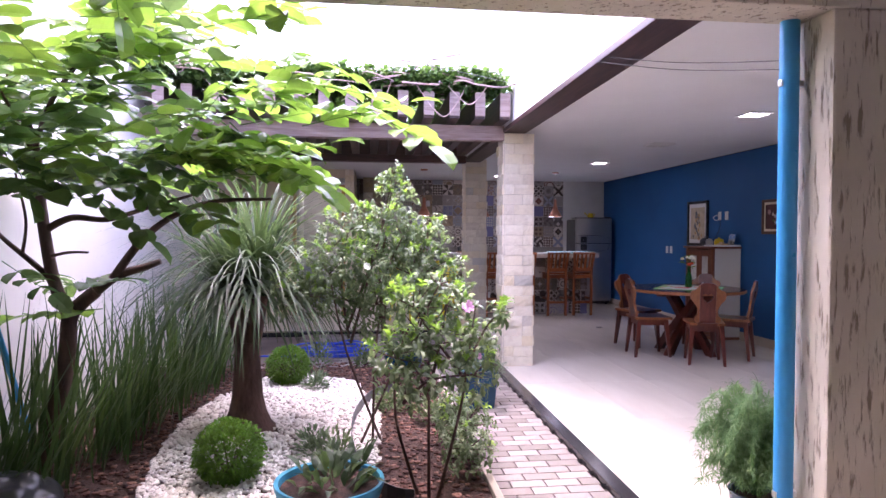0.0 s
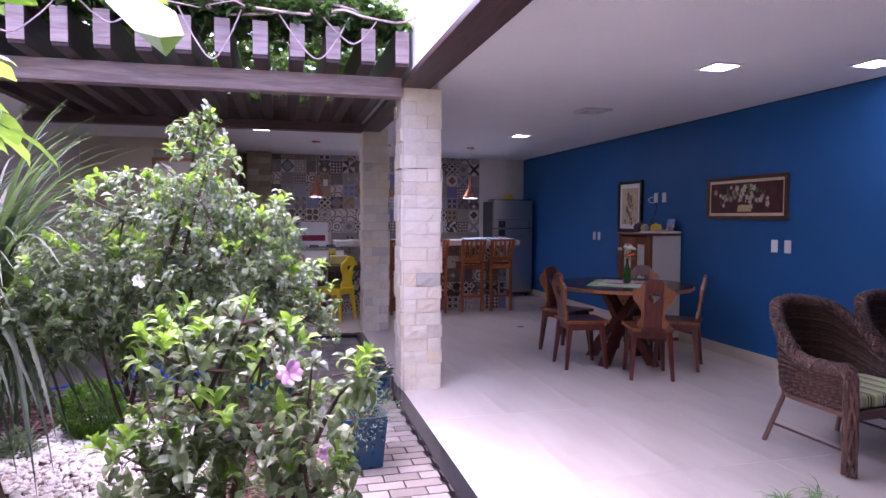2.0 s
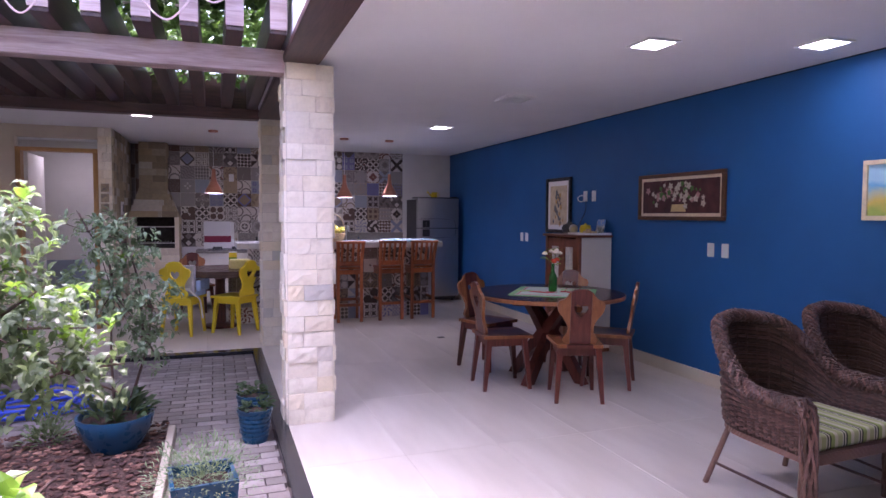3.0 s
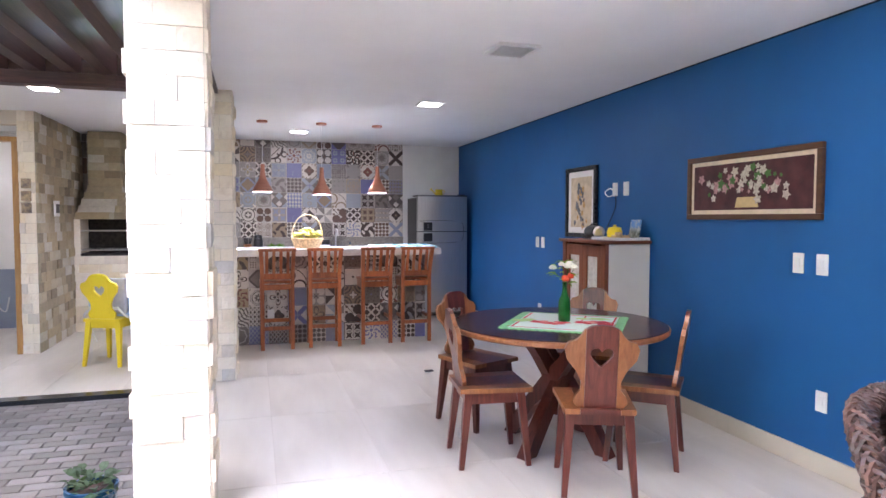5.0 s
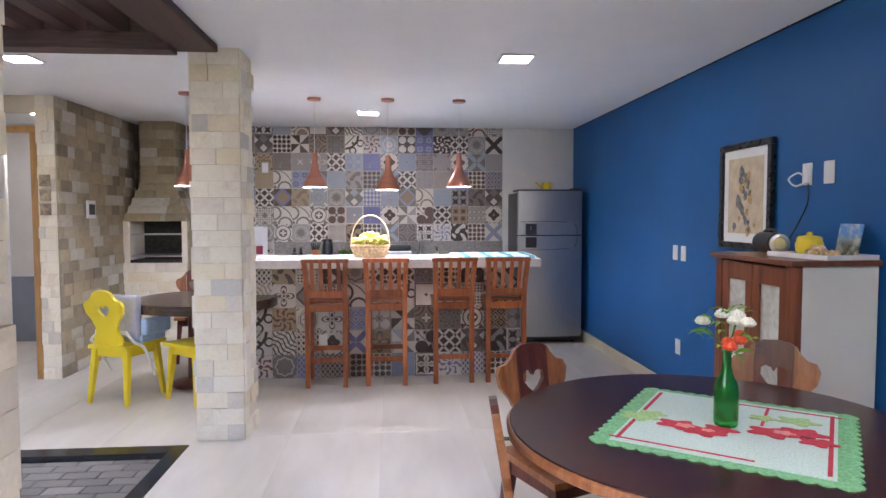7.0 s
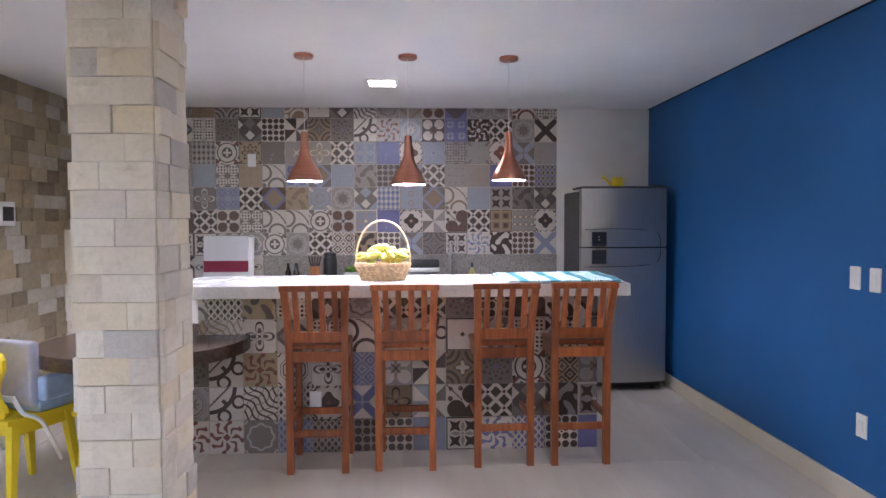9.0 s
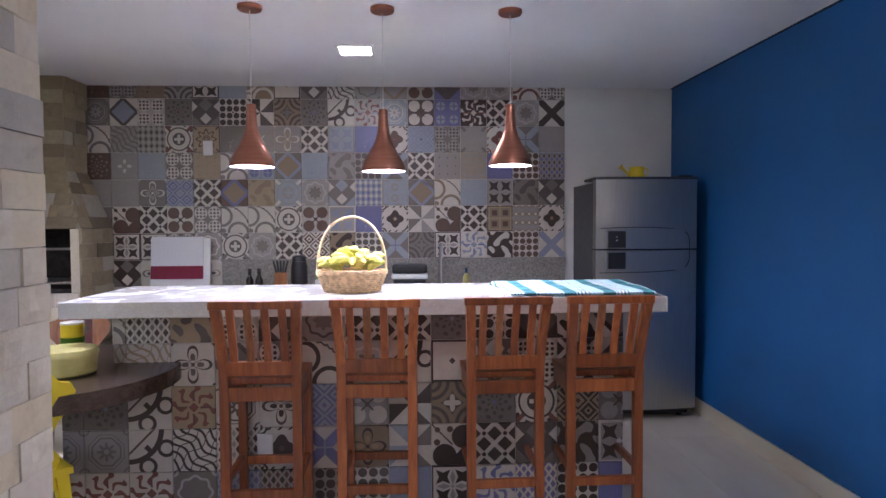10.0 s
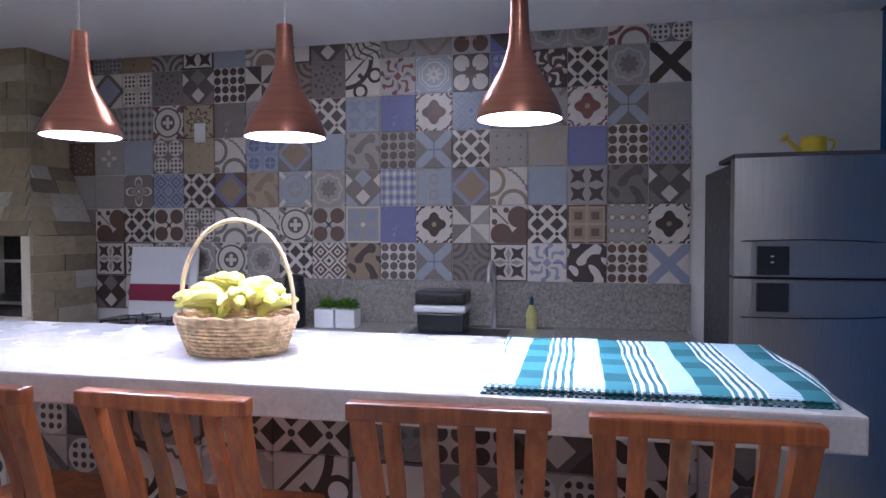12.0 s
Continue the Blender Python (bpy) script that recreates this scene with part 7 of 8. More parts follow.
part("white_wrap", bm, M["white_plastic"], bag, "white crumpled packaging", 60)
bm = bmesh.new()
arc = [(0.62 - 0.34 * math.cos(a) - 0.1, 4.7 + 1.15 * math.sin(a)) for a in [math.pi * (i / 24 - 0.5) * 1.0 for i in range(25)]]
for (xa, ya), (xb, yb) in zip(arc, arc[1:]):
    d = Vector((xb - xa, yb - ya, 0))
    box(bm, 0, d.length, -0.003, 0.003, -0.02, 0.09, pose(xa, ya, 0, 0, 0, math.degrees(math.atan2(d.y, d.x))))
solid("bed_edging", bm, M["grey_plastic"], "curved grey plastic strip edging the pebbles", "edging")
for i, (xa, xb, ya, yb) in enumerate(((0.94, 0.984, YG, 7.05),)):
    solid("kerb", bbox(xa, xb, ya, yb, -0.1, 0.03, 0.008), M["mortar"], "low concrete kerb between bed and paving", "kerb", "structure")
bm = bmesh.new()
tube(bm, [(-1.7, 2.72, 2.9), (-0.45, 6.3, 3.6), (1.6, 9.6, 4.3)], 0.008, 6)
tube(bm, [(-1.84, 3.0, 2.55), (1.7, 5.5, 2.62)], 0.0025, 5)
tube(bm, [(-1.84, 3.0, 2.50), (1.7, 5.5, 2.57)], 0.0025, 5)
solid("overhead_cables", bm, M["dark_plastic"], "thin dark cables strung over the garden", "cable")


def pebbles():
    rnd = np.random.RandomState(9)
    ico = bmesh.new()
    bmesh.ops.create_icosphere(ico, subdivisions=1, radius=1.0)
    bv = np.array([v.co[:] for v in ico.verts])
    bf = np.array([[v.index for v in f.verts] for f in ico.faces])
    ico.free()

    def field(name, n, inside, size, flat, material, label, z, kind):
        pts = []
        while len(pts) < n:
            x, y = rnd.uniform(XL, 0.93), rnd.uniform(YG, 7.2)
            if inside(x, y):
                pts.append((x, y))
        V = np.zeros((n, len(bv), 3))
        for i, (x, y) in enumerate(pts):
            s = rnd.uniform(*size) * np.array([1, rnd.uniform(0.6, 0.9), flat])
            a = rnd.uniform(0, 6.28)
            w = bv * s * rnd.uniform(0.85, 1.15, bv.shape)
            c, q = math.cos(a), math.sin(a)
            V[i] = np.stack([w[:, 0] * c - w[:, 1] * q + x, w[:, 0] * q + w[:, 1] * c + y, w[:, 2] + z + rnd.uniform(0, 0.012)], 1)
        F = (bf[None] + (np.arange(n) * len(bv))[:, None, None]).reshape(-1, 3)
        me = bpy.data.meshes.new(name)
        me.from_pydata(V.reshape(-1, 3).tolist(), [], F.tolist())
        me.materials.append(material)
        tagged(new(name, me), label, name.replace("_", " "), "", kind)

    def bed(x, y):
        e = ((x + 0.32) / 0.72) ** 2 + ((y - 4.9) / 1.75) ** 2
        return e < 1 + 0.25 * noise.noise((x * 3, y * 3, 1.0))
    field("white_pebbles", 9000, bed, (0.011, 0.024), 0.6, M["pebble"], "bed of rounded white pebbles", 0.004, "stuff")
    field("bark_chips", 5200, lambda x, y: not bed(x, y), (0.010, 0.028), 0.35, M["chip"], "dark reddish bark chips over the soil", 0.004, "stuff")


pebbles()

# ---- pieces: stones, tiles, pavers ----
def stone_mesh(w, h, d, seed, mat):
    """A split stone, face towards -y, with a broken front."""
    rnd = random.Random(seed)
    bm = bmesh.new()
    nx, nz = 4, 3
    j = 0.0012
    front = [[bm.verts.new((-w / 2 + j + (w - 2 * j) * i / nx, -d + (rnd.uniform(-0.004, 0.004) if 0 < i < nx and 0 < k < nz else 0.004), -h / 2 + j + (h - 2 * j) * k / nz)) for i in range(nx + 1)] for k in range(nz + 1)]
    for k in range(nz):
        for i in range(nx):
            bm.faces.new((front[k][i], front[k][i + 1], front[k + 1][i + 1], front[k + 1][i]))
    rim = [front[0][i] for i in range(nx + 1)] + [front[k][nx] for k in range(1, nz + 1)] + [front[nz][i] for i in range(nx - 1, -1, -1)] + [front[k][0] for k in range(nz - 1, 0, -1)]
    back = [bm.verts.new((v.co.x, 0, v.co.z)) for v in rim]
    for a in range(len(rim)):
        b = (a + 1) % len(rim)
        bm.faces.new((rim[b], rim[a], back[a], back[b]))
    return mesh_of("stone", bm, mat)


STONES = {}


def clad(parent, origin, along, length, z0, z1, seed, base=None, course=0.104, widths=(0.13, 0.26), mat=None):
    """Courses of split stone on an upright face that starts at origin and runs along a unit direction; the face looks to its right."""
    rnd = random.Random(seed)
    rows = max(1, round((z1 - z0) / course))
    h = (z1 - z0) / rows
    ang = math.atan2(along[1], along[0])
    for r in range(rows):
        cuts, x = [], 0.0
        if length < 0.5:
            split = rnd.choice((0.34, 0.5, 0.66)) if r % 2 else rnd.choice((0.64, 0.36))
            cuts = [(0, length * split), (length * split, length)]
        else:
            x = -rnd.uniform(0, 0.2)
            while x < length:
                w = rnd.uniform(*widths)
                a, b = max(0, x), min(length, x + w)
                if b - a > 0.04:
                    cuts.append((a, b))
                x += w
            cuts[-1] = (cuts[-1][0], length)
        for a, b in cuts:
            w = round((b - a) / 0.005) * 0.005
            d = rnd.choice((0.011, 0.014, 0.017, 0.021, 0.027))
            mat = mat or M["stone"]
            key = (round(w, 3), d, round(h, 3), rnd.randrange(2), mat.name)
            if key not in STONES:
                STONES[key] = stone_mesh((b - a), h, d, len(STONES), mat)
            ob = new("stone", STONES[key])
            ob.parent = parent
            mid = (a + b) / 2
            world_m = pose(origin[0] + along[0] * mid, origin[1] + along[1] * mid, z0 + h * (r + 0.5), 0, 0, math.degrees(ang))
            ob.matrix_basis = (base.inverted() if base is not None else Matrix()) @ world_m


def clad_column(ob, x0, x1, y0, y1, z1, seed):
    base = ob.matrix_basis
    clad(ob, (x0, y0), (1, 0), x1 - x0, 0.0, z1, seed, base)
    clad(ob, (x1, y0), (0, 1), y1 - y0, 0.0, z1, seed + 1, base)
    clad(ob, (x1, y1), (-1, 0), x1 - x0, 0.0, z1, seed + 2, base)
    clad(ob, (x0, y1), (0, -1), y1 - y0, 0.0, z1, seed + 3, base)


clad_column(column_a, 1.70, 2.003, 6.885, 7.19, 2.43, 11)
clad_column(column_b, 1.73, 2.025, 9.635, 9.94, H, 21)
clad(wall_stone, (-0.09, YD), (1, 0), 0.15, 0, H, 31)
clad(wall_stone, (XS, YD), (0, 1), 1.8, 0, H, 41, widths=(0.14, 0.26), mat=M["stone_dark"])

# floor tiles, 0.9 x 0.45 m
def tile_mesh(name, w, d, h, material, bevel=0.001):
    bm = bmesh.new()
    vs = box(bm, -w / 2, w / 2, -d / 2, d / 2, 0, h)
    for v in vs[4:]:
        v.co.x -= math.copysign(bevel, v.co.x)
        v.co.y -= math.copysign(bevel, v.co.y)
    return mesh_of(name, bm, material)


def lay(parent, x0, x1, y0, y1, w, d, z, material, h, gap, shift=0.0, name="tile"):
    cache = {}
    ny = math.ceil((y1 - y0) / d)
    for r in range(ny):
        ya, yb = y0 + r * d, min(y1, y0 + (r + 1) * d)
        x = x0 - (shift * w * (r % 2))
        while x < x1 - 0.01:
            xa, xb = max(x, x0), min(x + w, x1)
            x += w
            if xb - xa < 0.02 or yb - ya < 0.02:
                continue
            key = (round(xb - xa, 3), round(yb - ya, 3))
            if key not in cache:
                cache[key] = tile_mesh(name, xb - xa - gap, yb - ya - gap, h, material)
            ob = new(name, cache[key])
            ob.parent = parent
            ob.matrix_basis = pose((xa + xb) / 2, (ya + yb) / 2, z)


lay(floor, XE, XW - 0.017, 2.5, YB, 0.60, 1.20, -0.006, M["floor"], 0.006, 0.0014)
lay(floor_k, XL, XE, 9.55, YB, 0.60, 1.20, -0.006, M["floor"], 0.006, 0.0014)
lay(paving, 0.985, 1.603, YG, 7.05, 0.201, 0.1, PAVE - 0.012, M["paver"], 0.03, 0.007, 0.5, "paver")
lay(paving, -0.6, 1.603, 7.05, 9.415, 0.201, 0.1, PAVE - 0.012, M["paver"], 0.03, 0.007, 0.5, "paver")


# patterned tiles: each pattern takes a ground colour, an ink and a third colour
INK = {"W": (0.62, 0.56, 0.495), "p": (0.45, 0.405, 0.37), "g": (0.33, 0.295, 0.27), "G": (0.20, 0.168, 0.15), "d": (0.11, 0.086, 0.077), "K": (0.056, 0.033, 0.027),
       "n": (0.120, 0.065, 0.045), "R": (0.20, 0.07, 0.05), "T": (0.38, 0.285, 0.18), "t": (0.28, 0.205, 0.135), "L": (0.17, 0.165, 0.33), "l": (0.265, 0.285, 0.38), "q": (0.325, 0.345, 0.395)}


def pattern(kind, ground, ink, third, p):
    k = Kit("patterned_tile", 0.36)
    sep = k.n("ShaderNodeSeparateXYZ")
    k.l(k.coord.outputs["Object"], sep.inputs[0])
    mt = k.math
    u, v = mt("MULTIPLY", sep.outputs["X"], 2 / p), mt("MULTIPLY", sep.outputs["Z"], 2 / p)
    a, b = mt("ABSOLUTE", u), mt("ABSOLUTE", v)
    s, d, big, small = mt("ADD", a, b), mt("SUBTRACT", a, b), mt("MAXIMUM", a, b), mt("MINIMUM", a, b)
    th = mt("ARCTAN2", v, u)

    def less(x, lim):
        return mt("LESS_THAN", x, lim)

    def more(x, lim):
        return mt("GREATER_THAN", x, lim)

    def band(x, lo, hi):
        return mt("MULTIPLY", more(x, lo), less(x, hi))

    def both(x, y):
        return mt("MULTIPLY", x, y)

    def either(x, y, *rest):
        m = mt("MAXIMUM", x, y)
        return either(m, *rest) if rest else m

    def far(x, y, cx, cy):
        """Distance from a point of the tile."""
        return mt("SQRT", mt("ADD", mt("POWER", mt("SUBTRACT", x, cx), 2.0), mt("POWER", mt("SUBTRACT", y, cy), 2.0)))

    def near(x, step, off=0.0):
        """Distance to the nearest multiple of a step."""
        return mt("PINGPONG", mt("ADD", x, 8 * step + off), step / 2)

    def lobes(n, depth, mean):
        return mt("MULTIPLY_ADD", mt("COSINE", mt("MULTIPLY", th, float(n))), depth, mean)

    def sine(x, f, ph=0.0):
        return mt("SINE", mt("MULTIPLY_ADD", x, f, ph))
    r, rc = far(u, v, 0, 0), far(a, b, 1, 1)
    quad = far(a, b, 0.5, 0.5)
    m2 = None
    if kind == "N":      # white bars crossed over dark lozenges
        q = mt("MINIMUM", near(mt("ADD", u, v), 1.0), near(mt("SUBTRACT", u, v), 1.0))
        m1 = more(q, 0.15)
        m2 = both(less(quad, 0.1), less(q, 0.15))
    elif kind == "V":    # one large diamond of bars
        m1 = less(mt("ABSOLUTE", mt("SUBTRACT", s, 1.0)), 0.15)
        m2 = less(s, 0.85)
    elif kind == "X":    # broad diagonal cross
        m1 = less(mt("ABSOLUTE", d), 0.34)
        m2 = both(less(small, 0.035), less(r, 0.35))
    elif kind == "D":    # dark halves with pale diamond and side triangles
        m1 = either(less(mt("ADD", a, mt("ABSOLUTE", mt("ADD", v, 0.48))), 0.42), less(mt("ADD", ca1 := mt("SUBTRACT", 1.0, a), mt("ABSOLUTE", mt("SUBTRACT", v, 0.42))), 0.42))
        m2 = either(less(mt("ADD", a, mt("ABSOLUTE", mt("SUBTRACT", v, 0.55))), 0.5), both(more(mt("SUBTRACT", a, v), 1.2), more(ca1, 0.0)))
    elif kind == "P":    # pinwheel triangles
        m1 = more(mt("MULTIPLY", d, mt("MULTIPLY", u, v)), 0.0)
        m2 = both(m1, more(u, 0.0))
    elif kind == "C":    # rows of discs with small stars between
        q = mt("SQRT", mt("ADD", mt("POWER", near(u, 0.5, 0.25), 2.0), mt("POWER", near(v, 0.5, 0.25), 2.0)))
        m1 = either(less(q, 0.215), both(more(q, 0.27), less(mt("ADD", near(u, 1.0, 0.5), near(v, 1.0, 0.5)), 0.0)))
        m2 = less(mt("ADD", near(u, 1.0), near(v, 1.0)), 0.09)
    elif kind == "T":    # discs in the quarters, pale petals between them
        m1 = less(quad, 0.42)
        m2 = either(less(s, 0.13), both(less(mt("ABSOLUTE", d), 0.06), less(r, 0.4)))
    elif kind == "L":    # lace: four dotted lobes
        dot = mt("SQRT", mt("ADD", mt("POWER", near(a, 0.26, -0.24), 2.0), mt("POWER", near(b, 0.26, -0.24), 2.0)))
        m2 = either(more(quad, 0.47), both(less(r, 0.2), more(r, 0.1)))
        m1 = either(both(less(dot, 0.085), less(quad, 0.42)), less(r, 0.06))
    elif kind == "Q":    # rings swelling from the corners
        m1 = more(sine(rc, 17.0, 0.6), 0.15)
        m2 = less(r, lobes(4, 0.12, 0.3))
    elif kind in "Kk":   # four cushions round a cross of petals
        x, y = mt("ABSOLUTE", mt("SUBTRACT", a, 0.46)), mt("ABSOLUTE", mt("SUBTRACT", b, 0.46))
        q = mt("SUBTRACT", mt("MAXIMUM", x, y), mt("MULTIPLY", mt("MINIMUM", x, y), 0.42))
        m1 = either(more(big, 0.92), less(q, 0.2)) if kind == "k" else either(less(s, 0.16), more(big, 0.9))
        m2 = either(less(mt("ADD", mt("MULTIPLY", small, 2.6), mt("ABSOLUTE", mt("SUBTRACT", big, 0.42))), 0.34), less(s, 0.1)) if kind == "k" else less(q, 0.22)
    elif kind == "W":    # wavy ribbons over fine lines
        q = mt("ADD", mt("ADD", u, v), mt("MULTIPLY", sine(mt("SUBTRACT", u, v), 3.2), 0.16))
        m1 = either(less(near(q, 0.52), 0.085), less(near(mt("SUBTRACT", mt("SUBTRACT", u, v), mt("MULTIPLY", sine(mt("ADD", u, v), 3.2), 0.2)), 0.66), 0.035))
    elif kind == "M":    # medallion: scalloped ring round a flower
        m1 = either(both(less(r, lobes(8, 0.05, 0.80)), more(r, lobes(8, 0.05, 0.68))), band(rc, 0.14, 0.26))
        m2 = either(less(r, lobes(8, 0.07, 0.42)), less(rc, 0.09))
    elif kind == "J":    # white ring round a small cross
        m1 = either(band(r, 0.78, 0.88), both(less(r, 0.46), either(more(small, 0.1), more(r, 0.34))), both(more(r, 1.0), more(sine(th, 12.0), 0.0)))
        m2 = both(more(r, 0.88), less(mt("ABSOLUTE", d), 0.15))
    elif kind == "B":    # large opposed scrolls
        m1 = either(band(far(u, v, -1.0, 1.0), 1.38, 1.62), band(far(u, v, 0.72, 0.12), 0.26, 0.42), band(far(u, v, -0.12, -0.72), 0.26, 0.42), both(less(mt("ABSOLUTE", mt("ADD", u, v)), 0.16), band(far(u, v, -1.0, 1.0), 1.1, 1.5)))
        m2 = both(less(mt("ABSOLUTE", mt("ADD", u, mt("SUBTRACT", 0.85, v))), 0.07), less(s, 1.3))
    elif kind == "A":    # two arcs and a jagged line
        zig = mt("ADD", far(u, v, -1.0, -1.0), mt("MULTIPLY", near(th, 0.34), 0.5))
        m1 = either(band(far(u, v, -0.95, 0.25), 0.60, 0.80), band(far(u, v, 0.25, -0.95), 0.60, 0.80), band(far(u, v, -0.85, -0.85), 0.0, 0.2))
        m2 = band(zig, 2.12, 2.22)
    elif kind == "E":    # lobed rosette and corner scrolls
        m1 = either(less(r, lobes(4, 0.10, 0.56)), band(rc, 0.26, 0.36), both(less(rc, 0.15), more(rc, 0.05)), both(more(big, 0.86), less(near(mt("SUBTRACT", u, v), 0.5), 0.07)))
        m2 = less(r, 0.13)
    elif kind == "R":    # curling sprays from a small diamond
        m1 = either(less(s, 0.24), both(band(r, 0.30, 1.02), more(mt("COSINE", mt("ADD", mt("MULTIPLY", th, 8.0), mt("MULTIPLY", sine(r, 8.5), 1.7))), 0.42)))
        m2 = both(less(small, 0.05), band(r, 0.3, 0.8))
    elif kind == "S":    # dotted star
        m1 = both(more(mt("MULTIPLY", mt("COSINE", mt("MULTIPLY", th, 8.0)), sine(r, 13.0, 1.0)), 0.35), less(r, 0.95))
        m2 = less(r, 0.1)
    elif kind == "O":    # octagon lines round a flower
        o = mt("MAXIMUM", big, mt("MULTIPLY", s, 0.72))
        m1 = either(band(o, 0.60, 0.68), band(o, 0.78, 0.82), both(less(r, lobes(8, 0.12, 0.34)), more(r, 0.12)), band(rc, 0.18, 0.26))
    elif kind == "H":    # running scrolls
        m1 = more(mt("ADD", mt("SINE", mt("ADD", mt("MULTIPLY", u, 4.6), mt("MULTIPLY", sine(v, 3.8, 0.9), 2.3))), mt("SINE", mt("SUBTRACT", mt("MULTIPLY", v, 4.6), mt("MULTIPLY", sine(u, 3.8, 0.5), 2.3)))), 0.25)
    elif kind == "Z":    # small nested diamonds, two by two
        q = mt("ADD", near(u, 1.0, 0.5), near(v, 1.0, 0.5))
        m1 = either(less(q, 0.1), band(q, 0.22, 0.40), band(q, 0.54, 0.66))
        m2 = more(q, 0.86)
    elif kind == "U":    # round flowers in the quarters, a cross between
        m1 = both(less(quad, 0.34), more(quad, 0.1))
        m2 = either(less(small, 0.09), both(less(quad, 0.34), less(mt("MINIMUM", mt("ABSOLUTE", mt("SUBTRACT", a, 0.5)), mt("ABSOLUTE", mt("SUBTRACT", b, 0.5))), 0.04)))
    elif kind == "F":    # framed ornament with a central eye
        m1 = either(more(big, 0.93), band(r, 0.10, 0.17), band(r, 0.22, 0.28), both(less(mt("ABSOLUTE", mt("SUBTRACT", r, lobes(8, 0.14, 0.58))), 0.07), less(big, 0.9)), both(less(rc, 0.42), less(mt("ABSOLUTE", d), 0.09)))
    elif kind == "I":    # sparse dots
        m1 = less(mt("SQRT", mt("ADD", mt("POWER", near(u, 0.62), 2.0), mt("POWER", near(v, 0.62), 2.0))), 0.065)
    elif kind == "G":    # looped petals on the axes and diagonals
        q = mt("MULTIPLY", mt("ABSOLUTE", mt("COSINE", mt("MULTIPLY", th, 2.0))), 0.82)
        m1 = either(less(mt("ABSOLUTE", mt("SUBTRACT", r, q)), 0.07), less(r, 0.09), less(rc, 0.14))
        m2 = both(less(r, mt("SUBTRACT", q, 0.3)), more(r, 0.2))
    elif kind == "Y":    # soft pale panel with two faint eyes
        m1 = either(band(far(u, b, 0.0, 0.42), 0.16, 0.3), both(more(big, 0.85), more(sine(u, 6.2), 0.3)))
    elif kind == "f":    # brown clover leaf and a twig
        m1 = either(less(far(u, v, 0.52, 0.38), 0.56), less(far(u, v, -0.38, -0.52), 0.56), more(mt("SUBTRACT", u, v), 0.62))
        m2 = either(both(less(mt("ABSOLUTE", mt("ADD", u, v)), 0.05), less(mt("SUBTRACT", u, v), 0.0)), less(far(u, v, -0.72, 0.72), 0.13), less(far(u, v, -0.74, 0.12), 0.15), less(far(u, v, -0.12, 0.74), 0.15))
    elif kind == "4":    # four squares in a stepped frame
        x, y = mt("ABSOLUTE", mt("SUBTRACT", a, 0.42)), mt("ABSOLUTE", mt("SUBTRACT", b, 0.42))
        m1 = either(more(big, 0.9), less(mt("MAXIMUM", x, y), 0.2))
        m2 = either(less(small, 0.07), band(big, 0.78, 0.9))
    elif kind == "=":    # scalloped bands
        q = near(v, 0.66, 0.33)
        m1 = less(mt("SUBTRACT", q, mt("MULTIPLY", near(u, 0.5), 0.7)), 0.03)
        m2 = less(mt("SQRT", mt("ADD", mt("POWER", near(u, 0.5, 0.25), 2.0), mt("POWER", q, 2.0))), 0.11)
    elif kind == "m":    # mesh of small lozenges
        m1 = less(mt("ADD", mt("MULTIPLY", near(u, 0.4), 1.5), near(v, 0.5)), 0.19)
        m2 = less(mt("ADD", mt("MULTIPLY", near(u, 0.4, 0.2), 1.5), near(v, 0.5, 0.25)), 0.17)
    else:                # plain, clouded
        m1 = more(k.noise(14, 3), 0.62)
    c = k.mix(m1, INK[ground], INK[ink])
    if m2 is not None:
        c = k.mix(m2, c, INK[third])
    k.color(k.mix(0.3, c, k.ramp(k.noise(24, 5, 0.7), [(0.3, 0.66), (0.65, 1.0)]), "MULTIPLY"))
    return k.mat


TP = 0.2087
TILES = {}


def tile_of(code):
    """The mesh of one patterned tile: kind, ground, ink, third."""
    if code not in TILES:
        bm = bmesh.new()
        vs = box(bm, -TP / 2 + 0.0012, TP / 2 - 0.0012, -0.008, 0, -TP / 2 + 0.0012, TP / 2 - 0.0012)
        for q in (0, 1, 4, 5):
            vs[q].co.x *= 0.988
            vs[q].co.z *= 0.988
        TILES[code] = mesh_of("tile", bm, pattern(*code, TP))
    return TILES[code]


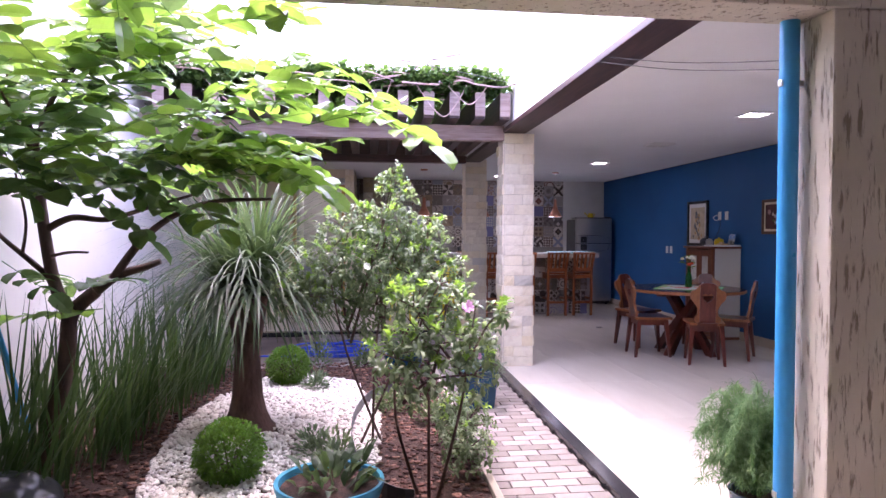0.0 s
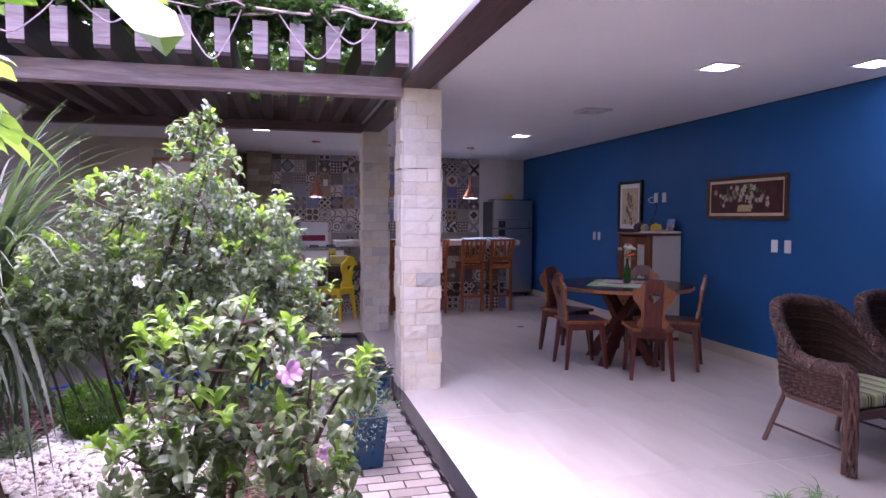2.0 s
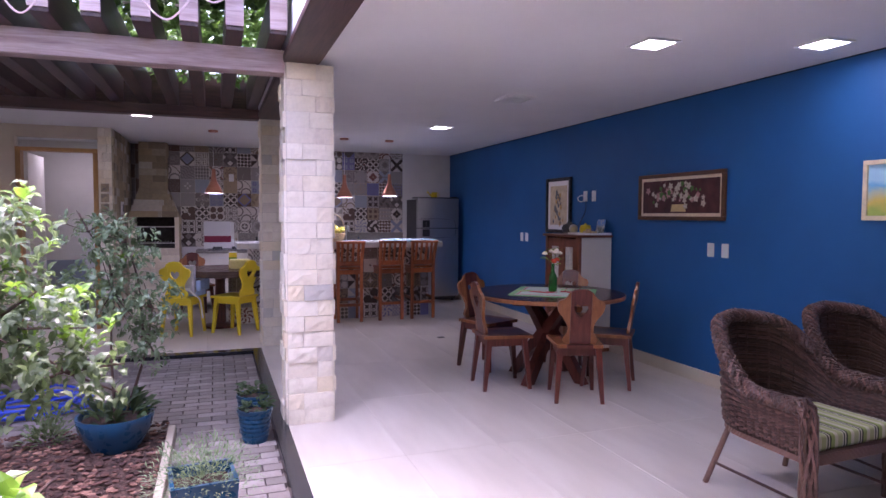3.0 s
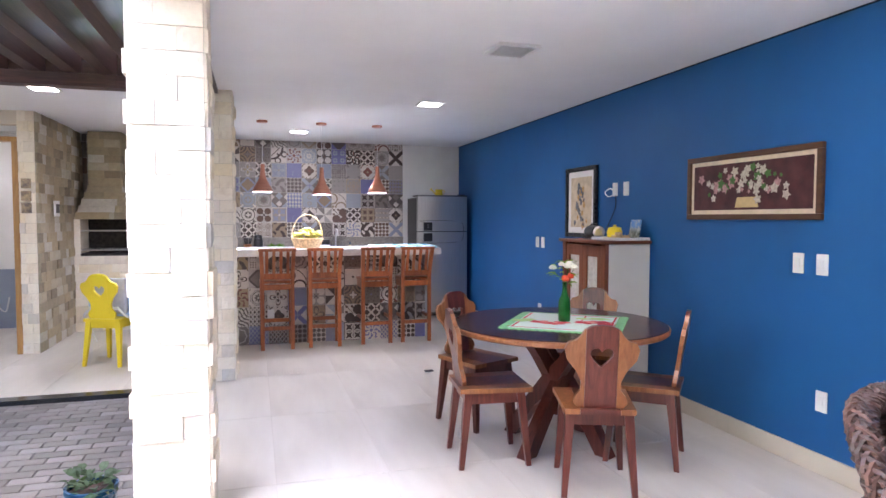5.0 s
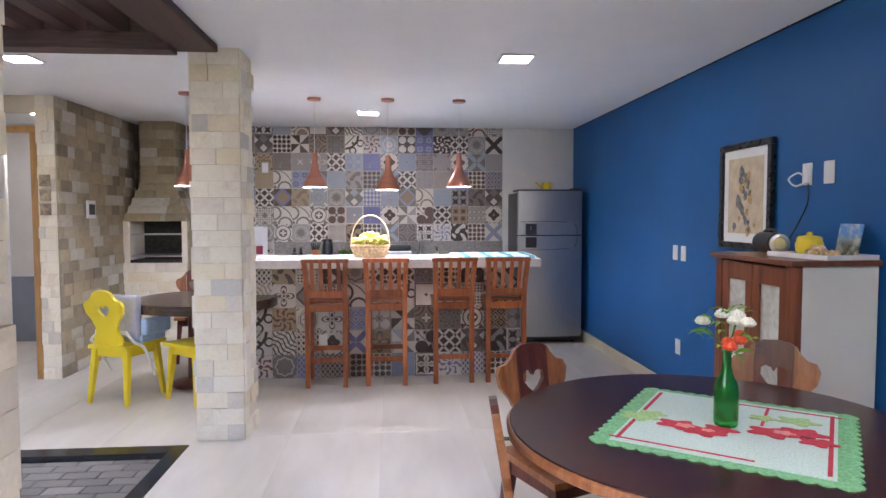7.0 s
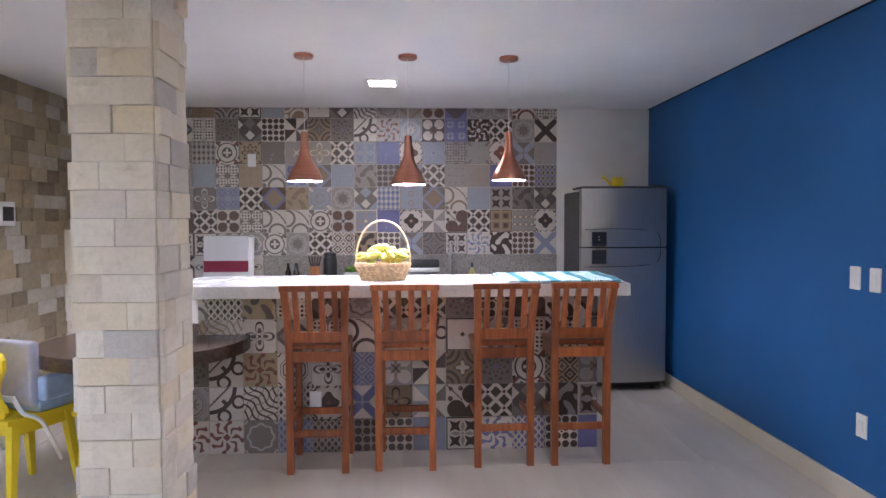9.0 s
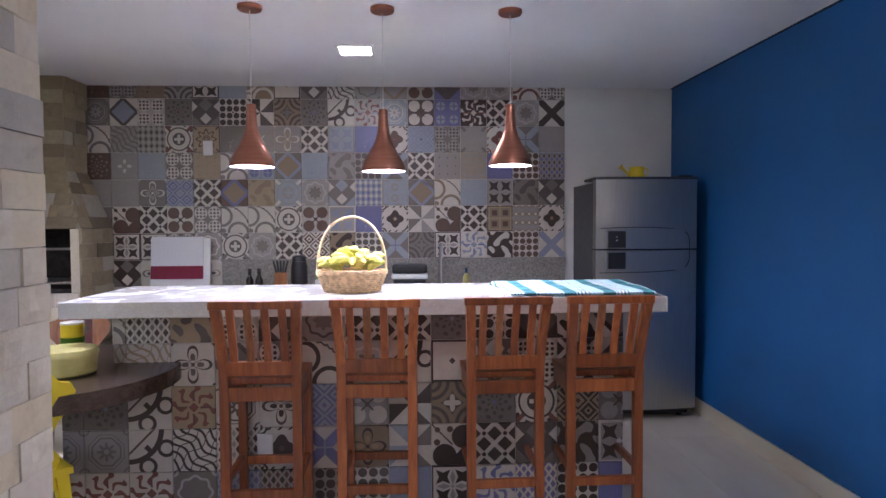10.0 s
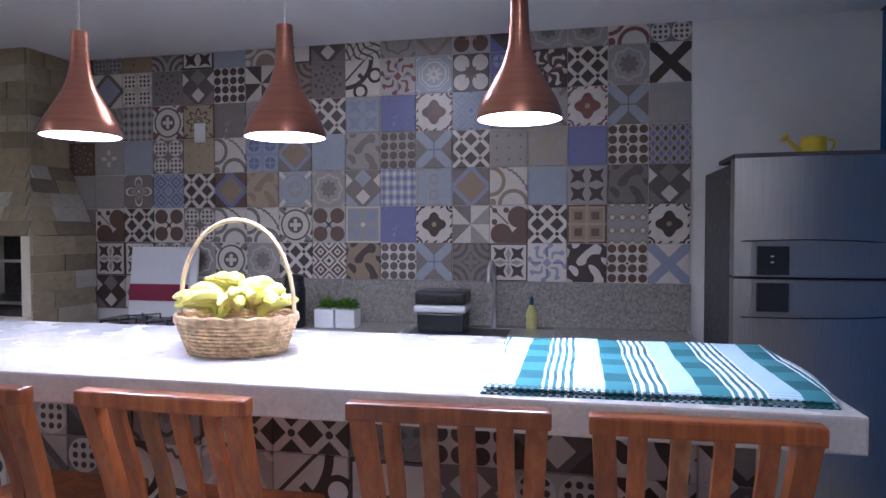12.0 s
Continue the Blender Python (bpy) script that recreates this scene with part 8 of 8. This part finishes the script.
# rows from the top down, each row from the refrigerator's end
WALL_MAP = ["LWdG AWRG MgpG MgpG VLdd TpnT Vgtg MgGg WWdd DdWG KWKW AtWn .qql KWKK QgdG .tnt LgdG .nGG .nnG .nGn .GdG",
            "XWKK MgpG NWKK RKWR ULqL TdWn OqWl RpRl BWKK SGdL QtdG PWKd CWKR DdWG SGdR LWKp VWdl OGgG .GgG .nGG .GdG",
            "YggG XGqG EWRT JggG LgdG ZqlL EWnR .LlL Kqgl NWdG GgWT TggW .GgG FTnt JWdR mgdp WgGn AWGn SGgG .GdG .nGG",
            "mgLd CWnR .LLl FgTG IgGG NWdG XGqL CgdG HgGl .qll VGlt UqLl AWGG ITtt LWdG .qgl GggW SnGG .GdG .nGG .GdG",
            "DdWG HGdG KggK .qql AWtG VGlt YqgL mqLW DGWq MgpG JqgW HTtG VnLt NWKG ZqLl GGWg .ggp .ggG .GdG .nGG .GdG",
            "EWKt =gtW 4tnT NWKK fWnn PWGg EWKT .LlL KgWl TpnK JWdG AWGd AWGd LWdG TWnK NWKK fWnK .GdG .nGG .GdG .nGG",
            "XWll CWnR HKWW RWlL kWKg QGdG XGqL CWdK HtKW ZWnK NWKK MgpG JWdG MgWG LWdG kWKg kWKg .GdG .nGG .GdG .nGG",
            ".GdG .GdG .GdG .GdG .GdG .GdG .GdG .GdG .GdG .GdG .GdG .GdG .GdG GWTd HgGG GWGd DKWG .GdG .nGG .GdG .nGG"]
# rows from the top down, each row from the breakfast table's end
BAR_MAP = ["AWTG AWGG mWKG HTdG LWKp DdWK MgdG NWKK NWKK SGdl CWKR DdWK HWKG VWKG",
           "WWTG WWTG WWTG GWKd VpdG LWKG AWKd MpWG BWKK KWKW DGWW LWKp NWKK VWdG",
           "SGdl SGdl BWKn RTRn OWdG GWnK ZqLL TgWd PWKd QtdW SGdL JWKR ZTKn TGgn",
           "OgGG OgGG BWKn WWKK mWKg EWKn XWLq GtKT PWqG fWKn NWKK DdWG HKgG KgWK",
           "RWRR RWRR RWRR MGpG mqLL mgKn CgKK CWdG .lqL kWKg RWLL mWLL CWKK .LLl"]


def cut_tile(me, x0, x1, z0, z1):
    """A copy of a tile, cut to a part of its face."""
    bm = bmesh.new()
    bm.from_mesh(me)
    for co, no in (((x0, 0, 0), (-1, 0, 0)), ((x1, 0, 0), (1, 0, 0)), ((0, 0, z0), (0, 0, -1)), ((0, 0, z1), (0, 0, 1))):
        res = bmesh.ops.bisect_plane(bm, geom=bm.verts[:] + bm.edges[:] + bm.faces[:], plane_co=co, plane_no=no, clear_outer=True)
        edges = [e for e in res["geom_cut"] if isinstance(e, bmesh.types.BMEdge)]
        if edges:
            bmesh.ops.edgeloop_fill(bm, edges=edges)
    out = bpy.data.meshes.new("tile")
    bm.to_mesh(out)
    bm.free()
    out.materials.append(me.materials[0])
    return out


def tile_face(parent, x0, x1, z0, z1, y, xa, za, rows, from_right, hole=None):
    """Square tiles on a face that looks to -y; xa is the joint where the rows begin, za the foot of the last row."""
    for j, row in enumerate(rows):
        cz = za + (len(rows) - j - 0.5) * TP
        for i, code in enumerate(row.split()):
            cx = xa - (i + 0.5) * TP if from_right else xa + (i + 0.5) * TP
            lo_x, hi_x, lo_z, hi_z = max(x0 - cx, -TP / 2), min(x1 - cx, TP / 2), max(z0 - cz, -TP / 2), min(z1 - cz, TP / 2)
            if hi_x - lo_x < 0.02 or hi_z - lo_z < 0.02 or (hole and hole(cx, cz)):
                continue
            me = tile_of(code)
            if hi_x - lo_x < TP - 0.002 or hi_z - lo_z < TP - 0.002:
                me = cut_tile(me, lo_x, hi_x, lo_z, hi_z)
            ob = new("tile", me)
            ob.parent = parent
            ob.matrix_basis = pose(cx, y, cz)


tile_face(tile_wall, 0.0, 4.303, 0.92, H, YB - 0.004, 4.303, 1.131 - TP, WALL_MAP, True, lambda x, z: x > 1.6 and z < 1.13)
tile_face(bar, 1.65, BAR_X1, 0.0, 0.984, BAR_Y, 3.169 - 9 * TP, 0.0, BAR_MAP, False, lambda x, z: x < 1.60)
tile_face(bar, 1.40, 1.65, 0.0, 3 * TP, BAR_Y, 3.169 - 9 * TP, 0.0, BAR_MAP, False)
clad(bbq, (BX0, BY0), (1, 0), BX1 - BX0, 0.0, 0.93, 51)
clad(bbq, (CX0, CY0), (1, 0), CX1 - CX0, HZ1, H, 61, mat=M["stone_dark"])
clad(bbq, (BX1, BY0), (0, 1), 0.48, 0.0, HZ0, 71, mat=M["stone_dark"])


def clad_hood():
    """Stones laid on the sloping front of the hood."""
    rnd = random.Random(5)
    rows = 5
    for r in range(rows):
        f = (r + 0.5) / rows
        xa, xb = BX0 + (CX0 - BX0) * f, BX1 - (BX1 - CX1) * f
        n = 3 if r < 4 else 2
        cut = [xa] + sorted(rnd.uniform(xa + 0.09, xb - 0.09) for _ in range(n - 1)) + [xb]
        for a, b in zip(cut, cut[1:]):
            if b - a < 0.03:
                continue
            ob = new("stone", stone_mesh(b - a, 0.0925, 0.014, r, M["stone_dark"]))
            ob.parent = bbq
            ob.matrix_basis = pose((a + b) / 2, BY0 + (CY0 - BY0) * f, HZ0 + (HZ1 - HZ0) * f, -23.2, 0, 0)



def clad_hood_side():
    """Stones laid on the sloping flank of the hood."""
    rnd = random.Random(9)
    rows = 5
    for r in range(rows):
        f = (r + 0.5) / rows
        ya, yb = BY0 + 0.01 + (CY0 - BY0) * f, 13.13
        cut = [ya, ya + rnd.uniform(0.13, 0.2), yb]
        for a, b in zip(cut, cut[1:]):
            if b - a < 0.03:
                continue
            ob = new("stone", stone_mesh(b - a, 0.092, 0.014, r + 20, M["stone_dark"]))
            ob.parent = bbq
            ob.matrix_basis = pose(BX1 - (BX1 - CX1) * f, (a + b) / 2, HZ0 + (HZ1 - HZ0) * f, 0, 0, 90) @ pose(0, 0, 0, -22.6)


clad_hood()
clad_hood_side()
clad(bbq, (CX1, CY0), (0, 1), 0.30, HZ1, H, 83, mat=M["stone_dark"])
